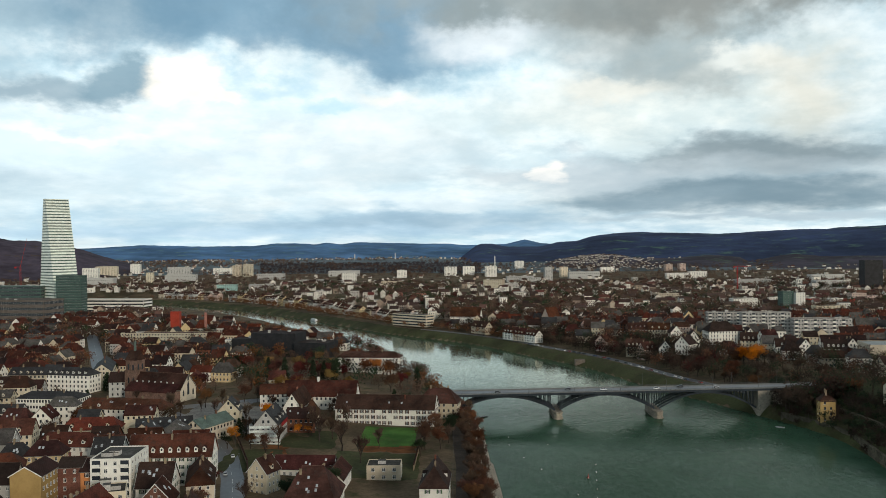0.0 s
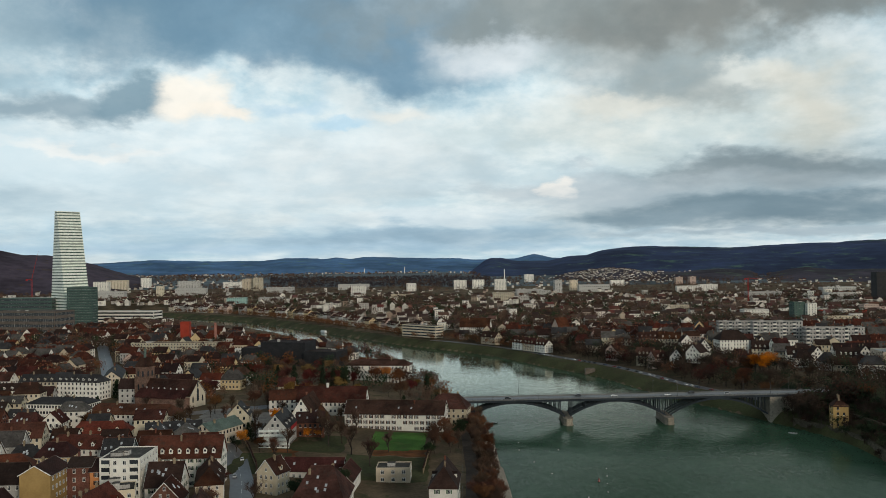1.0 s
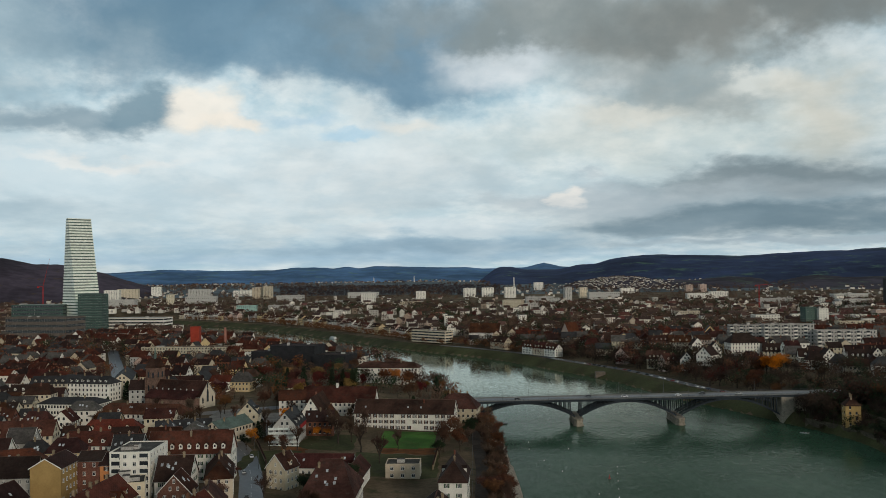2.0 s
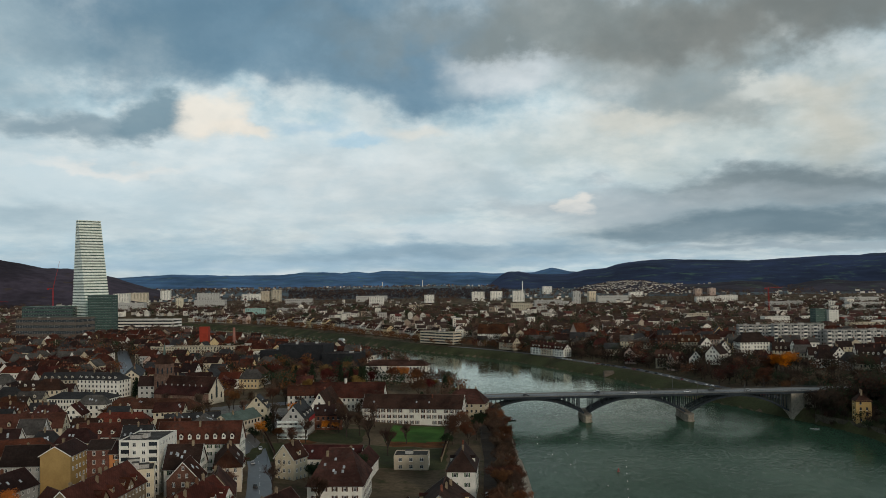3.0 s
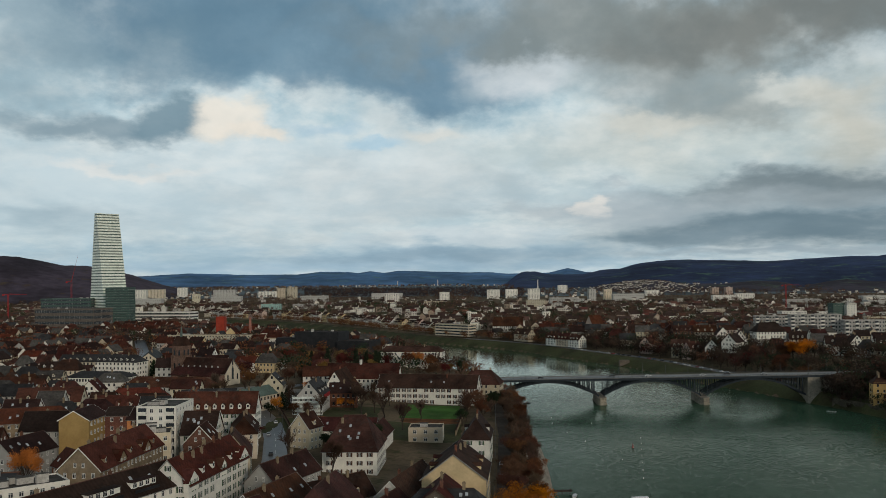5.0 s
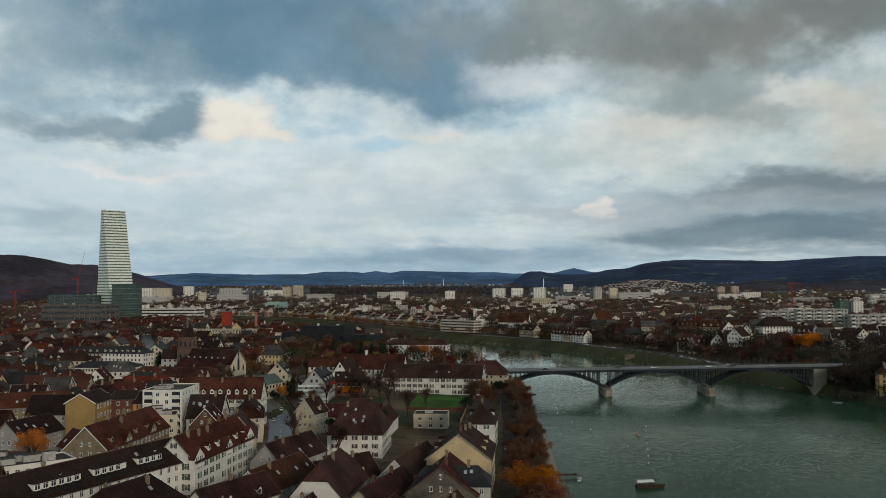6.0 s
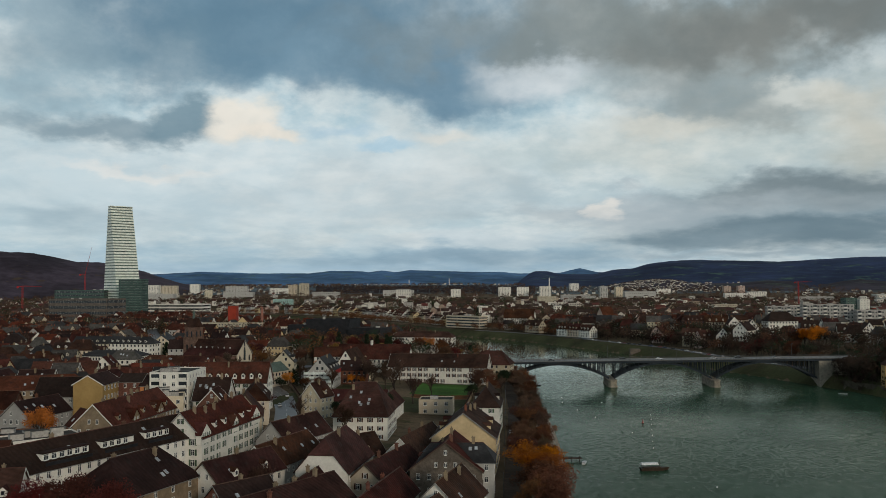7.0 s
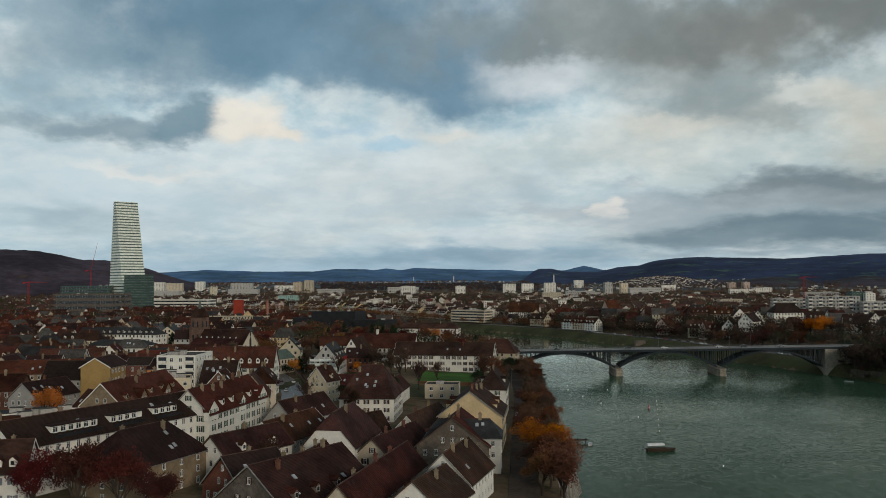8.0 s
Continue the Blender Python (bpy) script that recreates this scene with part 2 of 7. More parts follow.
WALL = {
    "white": surface("render_white", (0.72, 0.69, 0.62), 0.9, 0.08, 0.25, 1.5, 0.12, (0.52, 0.50, 0.45), -0.03, 0.12, speck=0.16),
    "grey": surface("render_grey", (0.38, 0.37, 0.345), 0.9, 0.1, 0.25, 1.5, 0.12, (0.30, 0.29, 0.27), -0.03, 0.2, speck=0.16),
    "cream": surface("render_cream", (0.53, 0.46, 0.345), 0.9, 0.1, 0.25, 1.5, 0.12, (0.42, 0.37, 0.28), -0.03, 0.2, speck=0.16),
    "yellow": surface("render_yellow", (0.36, 0.235, 0.095), 0.9, 0.1, 0.25, 1.5, 0.12, (0.40, 0.29, 0.12), -0.03, 0.1, speck=0.16),
    "ochre": surface("render_ochre", (0.62, 0.48, 0.27), 0.9, 0.1, 0.25, 1.5, 0.12, (0.45, 0.35, 0.2), -0.03, 0.1, speck=0.16),
    "orange": surface("render_orange", (0.50, 0.20, 0.08), 0.9, 0.1, 0.25, 1.5, 0.12, (0.36, 0.15, 0.07), -0.03, 0.1, speck=0.16),
    "brick": surface("brick_brown", (0.17, 0.075, 0.050), 0.9, 0.2, 0.25, 1.8, 0.3, (0.13, 0.07, 0.05), 0.08, 0.2, courses=2.6),
    "pink": surface("render_pink", (0.50, 0.38, 0.32), 0.9, 0.1, 0.25, 1.5, 0.12, (0.38, 0.26, 0.22), -0.03, 0.2, speck=0.16),
    "stone": surface("rubble_stone", (0.23, 0.175, 0.115), 0.95, 0.2, 0.3, 1.1, 0.4, (0.20, 0.15, 0.10), 0.02, 0.1, speck=0.4),
    "greywood": surface("weathered_gable", (0.14, 0.115, 0.095), 0.95, 0.25, 0.3, 1.4, 0.4, (0.09, 0.075, 0.06), 0.12, 0.1),
    "concrete": surface("concrete", (0.42, 0.40, 0.37), 0.9, 0.15, 0.2, 1.3, 0.2, (0.22, 0.2, 0.18), 0.08, 0.15),
    "redmetal": surface("red_cladding", (0.30, 0.035, 0.02), 0.6, 0.1, 0.2, 2.0, 0.1, None, 0, 0.05),
    "turquoise": surface("turquoise_cladding", (0.30, 0.46, 0.42), 0.7, 0.1, 0.2, 1.0, 0.05, None, 0, 0.05),
    "terracotta": surface("terracotta_render", (0.36, 0.16, 0.12), 0.9, 0.1, 0.2, 1.0, 0.05, None, 0, 0.05),
    "greengrey": surface("green_grey_cladding", (0.06, 0.10, 0.085), 0.5, 0.15, 0.1, 0.6, 0.1, None, 0, 0.05),
    "black": surface("black_cladding", (0.022, 0.022, 0.024), 0.5, 0.2, 0.2, 1.0, 0.1, None, 0, 0.05),
}
GLASS = glassy("window_glass", (0.018, 0.022, 0.026))
FRAME = surface("white_joinery", (0.72, 0.71, 0.67), 0.6, 0.05, 0.5, 4, 0.05, rand=0.05)
SHUTTER = {
    "green": surface("shutter_green", (0.06, 0.10, 0.06), 0.7, 0.15, 0.5, 4, 0.2, rand=0.15),
    "brown": surface("shutter_brown", (0.07, 0.035, 0.025), 0.7, 0.15, 0.5, 4, 0.2, rand=0.15),
    "blue": surface("shutter_grey_blue", (0.15, 0.16, 0.19), 0.7, 0.15, 0.5, 4, 0.2, rand=0.15),
}
STEEL = surface("bridge_steel", (0.026, 0.033, 0.040), 0.75, 0.2, 0.1, 0.8, 0.1, (0.04, 0.036, 0.03), 0.05, 0.0, gloss=0.15)
STONE = surface("pier_stone", (0.29, 0.255, 0.205), 0.95, 0.2, 0.15, 0.8, 0.6, (0.13, 0.11, 0.09), 0.12, 0.1, courses=0.7)
ASPHALT = surface("asphalt", (0.085, 0.085, 0.092), 0.38, 0.2, 0.05, 0.6, 0.15, (0.12, 0.117, 0.115), 0.06, 0.0, gloss=0.35)
PAVING = surface("paving", (0.24, 0.225, 0.205), 0.9, 0.2, 0.1, 1.0, 0.25, (0.11, 0.10, 0.09), 0.1, 0.0)
GRAVEL = surface("gravel_path", (0.075, 0.058, 0.047), 0.95, 0.3, 0.08, 0.8, 0.3, (0.10, 0.06, 0.035), 0.08, 0.0)
MARKING = surface("road_paint", (0.62, 0.62, 0.58), 0.8, 0.15, 0.4, 2.0, 0.05, rand=0.0)
GRASS = surface("lawn_grass", (0.065, 0.150, 0.030), 0.95, 0.35, 0.05, 1.5, 0.5, (0.085, 0.085, 0.035), 0.1, 0.0)
EARTH = surface("garden_ground", (0.125, 0.090, 0.056), 0.95, 0.4, 0.03, 0.5, 0.6, (0.050, 0.055, 0.024), 0.14, 0.0)
BANK = surface("bank_grass", (0.054, 0.058, 0.025), 0.95, 0.35, 0.03, 0.6, 0.6, (0.065, 0.052, 0.03), 0.12, 0.0)
# fields of the far plain, paled and blued in colour to imitate haze
HAZED_FIELDS = surface("hazed_fields", (0.105, 0.135, 0.150), 0.95, 0.35, 0.003, 0.02, 0.1, (0.19, 0.23, 0.25), 0.12, 0.0)
BARK = surface("bark", (0.055, 0.042, 0.034), 0.95, 0.25, 0.4, 3.0, 0.6, rand=0.2)
TWIG = surface("bare_twigs", (0.100, 0.064, 0.046), 0.95, 0.3, 0.2, 1.0, 0.2, rand=0.4)
LEAF = {
    "rust": surface("leaves_rust", (0.120, 0.052, 0.028), 0.9, 0.4, 0.25, 1.2, 0.2, (0.06, 0.035, 0.022), 0.15, 0.3),
    "orange": surface("leaves_orange", (0.50, 0.175, 0.020), 0.9, 0.4, 0.25, 1.2, 0.2, (0.15, 0.06, 0.02), 0.15, 0.15),
    "red": surface("leaves_red", (0.085, 0.021, 0.017), 0.9, 0.4, 0.25, 1.2, 0.2, (0.045, 0.017, 0.015), 0.15, 0.25),
    "yellow": surface("leaves_yellow", (0.21, 0.125, 0.04), 0.9, 0.4, 0.25, 1.2, 0.2, (0.09, 0.07, 0.025), 0.15, 0.25),
    "wood": surface("leaves_far_brown", (0.098, 0.060, 0.042), 0.9, 0.4, 0.02, 0.2, 0.1, (0.045, 0.034, 0.028), 0.18, 0.0),
    "dull": surface("leaves_dull_brown", (0.048, 0.031, 0.022), 0.9, 0.4, 0.05, 0.6, 0.2, (0.035, 0.028, 0.022), 0.15, 0.0),
    "forest": surface("leaves_forest", (0.046, 0.038, 0.042), 0.9, 0.4, 0.01, 0.2, 0.1, None, 0, 0.0),
    "green": surface("leaves_dark_green", (0.022, 0.036, 0.018), 0.9, 0.4, 0.25, 1.2, 0.2, (0.035, 0.04, 0.02), 0.15, 0.25),
}


def water_material():
    """Turbid green river water: its own colour seen from above, sky gloss growing towards grazing views, broken by ripples."""
    m = bpy.data.materials.new("river_water")
    m.use_nodes = True
    N = Nodes(m.node_tree)
    pos = N.n("ShaderNodeNewGeometry").outputs["Position"]
    a = N.noise(pos, 0.012, 4, 0.6, 0.8)
    col = N.mix(N.step(a, 0.3, 0.7), (0.031, 0.070, 0.042), (0.046, 0.097, 0.062))
    stretch = N.n("ShaderNodeMapping", i={0: pos, 3: (1.0, 0.5, 1.0)})
    h1 = N.noise(stretch, 0.09, 5, 0.6, 1.2)
    h2 = N.noise(stretch, 0.42, 7, 0.72, 0.8)
    swirl = N.noise(stretch, 0.05, 6, 0.68, 2.0)
    col = N.mix(0.75, col, N.mix(N.step(N.m("ADD", N.m("MULTIPLY", swirl, 0.55), N.m("MULTIPLY", h2, 0.45)), 0.30, 0.70), (0.70, 0.74, 0.74), (1.28, 1.25, 1.25)), "MULTIPLY")
    calm = N.step(N.noise(pos, 0.018, 3, 0.5, 1.0), 0.35, 0.65)
    h = N.m("ADD", N.m("MULTIPLY", h1, 1.5), N.m("MULTIPLY", h2, N.m("ADD", 0.3, N.m("MULTIPLY", calm, 0.6))))
    # calm above the bridge, broken by the piers' wake below it
    still = N.step(N.n("ShaderNodeSeparateXYZ", i={0: pos}).outputs[1], 540.0, 820.0)
    h = N.m("MULTIPLY", h, N.m("SUBTRACT", 1.35, N.m("MULTIPLY", still, 0.85)))
    bp = N.n("ShaderNodeBump", i={"Strength": 0.22, "Distance": 0.5, "Height": h})
    body = N.n("ShaderNodeBsdfDiffuse", i={"Color": col, "Normal": bp})
    shine = N.n("ShaderNodeBsdfGlossy", i={"Color": (0.90, 0.93, 0.86, 1), "Roughness": 0.07, "Normal": bp})
    facing = N.n("ShaderNodeLayerWeight", i={"Blend": 0.5}).outputs["Facing"]
    weight = N.m("ADD", N.m("MULTIPLY", N.m("POWER", facing, 8.0), 0.85), 0.015)
    weight = N.m("MULTIPLY", weight, N.m("ADD", 0.85, N.m("MULTIPLY", still, 0.85)))
    h3 = N.noise(stretch, 0.9, 5, 0.7, 0.5)
    sparkle = N.m("ADD", N.m("MULTIPLY", N.step(h2, 0.2, 0.8), 0.5), N.m("MULTIPLY", N.step(h3, 0.25, 0.75), 0.5))
    weight = N.m("MINIMUM", N.m("MULTIPLY", weight, N.m("ADD", 0.10, N.m("MULTIPLY", sparkle, 1.8))), 0.95)
    N.n("ShaderNodeOutputMaterial", i={0: N.n("ShaderNodeMixShader", i={0: weight, 1: body, 2: shine})})
    return m


WATER = water_material()
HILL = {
    # distance haze is painted into this colour as blue over the woods
    "far": surface("hazed_far_hills", (0.088, 0.182, 0.335), 1.0, 0.35, 0.0035, 0.010, 0.0, (0.130, 0.240, 0.240), 0.08, 0.0),
    # blue of the base imitates air haze; the green patches are meadows
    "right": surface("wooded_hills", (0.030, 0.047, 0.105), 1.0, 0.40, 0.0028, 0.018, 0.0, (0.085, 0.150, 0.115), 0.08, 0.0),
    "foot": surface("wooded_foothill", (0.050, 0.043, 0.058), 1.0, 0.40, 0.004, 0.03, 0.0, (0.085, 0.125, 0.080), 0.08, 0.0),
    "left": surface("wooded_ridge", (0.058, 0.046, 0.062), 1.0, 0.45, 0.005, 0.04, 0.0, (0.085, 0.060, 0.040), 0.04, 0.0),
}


# ---- mesh helper ----
class Mesh:
    """Collects faces with material slots; one Mesh becomes one mesh object."""

    def __init__(self):
        self.v, self.f, self.s = [], [], []

    def face(self, pts, slot=0):
        k = len(self.v)
        self.v.extend(tuple(p) for p in pts)
        self.f.append(tuple(range(k, k + len(pts))))
        self.s.append(slot)

    def solid(self, low, high, slot=0, bottom=True):
        """A closed prism between two rings of equal length (counter-clockwise seen from above)."""
        k, n = len(self.v), len(low)
        self.v.extend(tuple(p) for p in (*low, *high))
        for i in range(n):
            j = (i + 1) % n
            self.f.append((k + i, k + j, k + n + j, k + n + i))
        self.f.append(tuple(range(k + n, k + 2 * n)))
        if bottom:
            self.f.append(tuple(range(k + n - 1, k - 1, -1)))
        self.s.extend([slot] * (n + 1 + bool(bottom)))

    def box(self, x0, x1, y0, y1, z0, z1, slot=0, bottom=True):
        ring = [(x0, y0), (x1, y0), (x1, y1), (x0, y1)]
        self.solid([(x, y, z0) for x, y in ring], [(x, y, z1) for x, y in ring], slot, bottom)

    def tube(self, a, b, ra, rb, sides=6, slot=0):
        a, b = Vector(a), Vector(b)
        d = (b - a).normalized()
        u = d.orthogonal().normalized()
        w = d.cross(u)
        turn = [(math.cos(2 * math.pi * i / sides), math.sin(2 * math.pi * i / sides)) for i in range(sides)]
        self.solid([a + (u * c + w * s) * ra for c, s in turn], [b + (u * c + w * s) * rb for c, s in turn], slot)

    def add(self, other, m, slot_shift=0):
        k = len(self.v)
        self.v.extend(tuple(m @ Vector(p)) for p in other.v)
        self.f.extend(tuple(i + k for i in f) for f in other.f)
        self.s.extend(s + slot_shift for s in other.s)

    def data(self, name, mats, smooth=False):
        me = bpy.data.meshes.new(name)
        me.from_pydata(self.v, [], self.f)
        for m in mats:
            me.materials.append(m)
        me.polygons.foreach_set("material_index", self.s)
        if smooth:
            me.polygons.foreach_set("use_smooth", [True] * len(self.f))
        me.update()
        return me


def part(name, mesh, mats, parent=None, label="", m=None, smooth=False, kind=""):
    """One mesh object, under a thing or a part if given. mesh: a Mesh or ready mesh data."""
    data = mesh if isinstance(mesh, bpy.types.Mesh) else mesh.data(name, mats if isinstance(mats, (list, tuple)) else [mats], smooth)
    ob = new(name, data)
    if parent:
        ob.parent = parent
    if m is not None:
        ob.matrix_basis = m
    return tagged(ob, label, kind=kind)


def thing(name, m, label, category, group="", kind=""):
    ob = new(name)
    ob.empty_display_size = 0.5
    ob.matrix_basis = m
    return tagged(ob, label, category, group, kind)


# ---- the land ----
def between(v, table):
    if v <= table[0][0]:
        return table[0][1]
    for (a, p), (b, q) in zip(table, table[1:]):
        if v <= b:
            return p + (q - p) * (v - a) / (b - a)
    (a, p), (b, q) = table[-2:]
    return q + (q - p) * (v - b) / (b - a)


def smooth(v, lo, hi):
    v = min(1.0, max(0.0, (v - lo) / (hi - lo)))
    return v * v * (3 - 2 * v)


# the river's two shores: x for a given y
SHORE_NEAR = [(0, 12), (250, 20), (390, 22.5), (460, 20), (560, 16), (660, 6), (747, -23), (844, -60), (935, -92), (1103, -168), (1206, -220),
              (1330, -286), (1484, -386), (1650, -525), (1780, -680)]
SHORE_FAR = [(0, 200), (380, 206), (435, 212), (497, 221), (535, 215), (565, 201), (628, 178), (684, 152), (749, 136), (813, 117), (880, 81), (994, 28), (1071, -31), (1116, -75),
             (1197, -127), (1330, -209), (1498, -313), (1650, -429), (1767, -574), (1860, -700)]


def shore(y, table):
    x = (between(y - 25, table) + between(y, table) + between(y + 25, table)) / 3
    slope = (between(y + 20, table) - between(y - 20, table)) / 40
    return x, 1 / math.hypot(1, slope)


def plain(x, y):
    """The wide valley, rising slowly to its far end."""
    return 8.5 + 4 * smooth(-x, 20, 110) + 3 * smooth(y, 700, 1300) + 43 * smooth(y, 1500, 3600)


def land(x, y):
    """Height of the ground."""
    xl, cl = shore(y, SHORE_NEAR)
    xr, cr = shore(y, SHORE_FAR)
    left, right = (xl - x) * cl, (x - xr) * cr
    if y > 1900:
        return plain(x, y)
    if left > right:
        if left < 0:
            return -3.0
        edge = 5.5 * smooth(left, -1.5, 7) - 1.2
        return edge + (plain(x, y) - 4.3) * smooth(left, 9, 26 + 170 * smooth(y, 850, 1100))
    if right < 0:
        return -3.0
    up = 18 - 7 * smooth(y, 900, 1100)
    steep = 1 - smooth(y, 560, 640)
    return 2.2 * smooth(right, -1.5, 4) - 1.0 + 5.8 * smooth(right, 3 - 2.5 * steep, 18 - 13.5 * steep) + (up - 7) * smooth(right, 36 - 26 * steep, 95 - 45 * steep) + (plain(x, y) - 8.5) * smooth(right, 60, 200)


def axis(stops):
    """Grid lines: (start, step) pairs and an end."""
    out = []
    for (a, s), (b, _) in zip(stops, stops[1:]):
        n = max(1, round((b - a) / s))
        out += [a + (b - a) * i / n for i in range(n)]
    return out + [stops[-1][0]]


def grid(xs, ys, height):
    n = len(xs)
    mesh = Mesh()
    mesh.v = [(x, y, height(x, y)) for y in ys for x in xs]
    mesh.f = [(j * n + i, j * n + i + 1, j * n + n + i + 1, j * n + n + i) for j in range(len(ys) - 1) for i in range(n - 1)]
    mesh.s = [0] * len(mesh.f)
    return mesh


gx = axis([(-3200, 160), (-1200, 60), (-640, 14), (-120, 4), (260, 8), (420, 30), (1200, 160), (3200, 0)])
gy = axis([(-400, 60), (140, 6), (900, 10), (1500, 14), (1900, 70), (4400, 0)])
ground_mesh = grid(gx, gy, land)
# grass on the far bank's slope, stone on the near quay
for k, f in enumerate(ground_mesh.f):
    x, y, z = (sum(ground_mesh.v[i][c] for i in f) / 4 for c in range(3))
    if y < 1900:
        xl, cl = shore(y, SHORE_NEAR)
        xr, cr = shore(y, SHORE_FAR)
        if (1.5 if y > 605 else -6) < (x - xr) * cr < (21 if y > 605 else 110):
            ground_mesh.s[k] = 1
        elif -3 < (xl - x) * cl < 9 and y < 620:
            ground_mesh.s[k] = 2
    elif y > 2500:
        # far plain takes the field colour with haze mixed in
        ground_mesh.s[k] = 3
tagged(part("ground", ground_mesh, [EARTH, BANK, STONE, HAZED_FIELDS], smooth=True), "town ground with grassy river banks and stone quay", "ground", kind="structure")
water = Mesh()
water.face([(-2200, -400, 0), (420, -400, 0), (420, 2000, 0), (-2200, 2000, 0)])
tagged(part("water", water, WATER), "green river water with slow ripples and eddies", "river", kind="structure")


def ridge_line(name, label, mat, r0, r1, r2, span, crest, rough):
    """A wooded range: rises from radius r0 to its crest at r1 and falls behind to r2; crest(azimuth) gives the height. Returns its height map."""
    lo, hi = span
    cols, rows = round((hi - lo) / 0.0035), 22

    def height(a, r):
        x, y = math.sin(a) * r, math.cos(a) * r
        up = smooth(r, r0, r1) if r < r1 else 1 - 0.5 * smooth(r, r1, r2)
        h = crest(a) + rough * (noise.fractal(Vector((x, y, 0)) * 0.004, 0.9, 2.0, 5) + 0.35 * noise.noise(Vector((x, y, 0)) * 0.03))
        i = (a - lo) / (hi - lo) * cols
        ends = smooth(i, 0, cols * 0.05) * (1 - smooth(i, cols * 0.95, cols))
        base = plain(0, y) - 6
        return base + max(0, h - base) * up * ends

    mesh = Mesh()
    for j in range(rows + 1):
        r = r0 + (r2 - r0) * j / rows
        for i in range(cols + 1):
            a = lo + (hi - lo) * i / cols
            mesh.v.append((math.sin(a) * r, math.cos(a) * r, height(a, r)))
    n = cols + 1
    mesh.f = [(j * n + i, j * n + i + 1, j * n + n + i + 1, j * n + n + i) for j in range(rows) for i in range(cols)]
    mesh.s = [0] * len(mesh.f)
    tagged(part(name, mesh, mat, smooth=True), label, "hill", kind="structure")
    return height


def bumps(table):
    return lambda a: between(a, table)


ridge_line("far_hills", "wooded hills closing the valley, coloured blue for haze", HILL["far"], 3750, 4700, 4900, (-0.50, 0.30),
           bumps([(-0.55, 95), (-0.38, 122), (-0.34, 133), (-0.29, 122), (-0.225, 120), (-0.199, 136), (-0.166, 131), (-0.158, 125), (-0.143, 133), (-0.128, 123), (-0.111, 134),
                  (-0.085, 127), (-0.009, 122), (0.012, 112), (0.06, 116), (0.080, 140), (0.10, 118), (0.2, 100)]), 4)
ridge_line("valley_hill", "dark wooded hill behind the town, tinted blue for haze", HILL["right"], 2950, 4150, 4600, (0.0, 0.62),
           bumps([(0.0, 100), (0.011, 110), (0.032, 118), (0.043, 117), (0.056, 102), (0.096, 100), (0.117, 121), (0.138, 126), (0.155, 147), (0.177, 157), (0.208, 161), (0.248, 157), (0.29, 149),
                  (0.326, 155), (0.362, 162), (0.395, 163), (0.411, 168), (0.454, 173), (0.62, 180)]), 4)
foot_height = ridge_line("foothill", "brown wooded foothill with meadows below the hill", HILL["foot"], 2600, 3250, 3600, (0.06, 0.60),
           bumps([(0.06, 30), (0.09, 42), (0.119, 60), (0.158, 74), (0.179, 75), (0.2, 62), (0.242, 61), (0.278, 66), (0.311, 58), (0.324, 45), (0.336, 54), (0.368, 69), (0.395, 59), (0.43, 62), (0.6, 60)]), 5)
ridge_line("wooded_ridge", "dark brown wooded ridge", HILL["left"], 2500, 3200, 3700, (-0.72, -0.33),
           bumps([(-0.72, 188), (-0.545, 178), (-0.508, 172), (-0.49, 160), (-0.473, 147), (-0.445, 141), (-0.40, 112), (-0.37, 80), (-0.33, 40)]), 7)


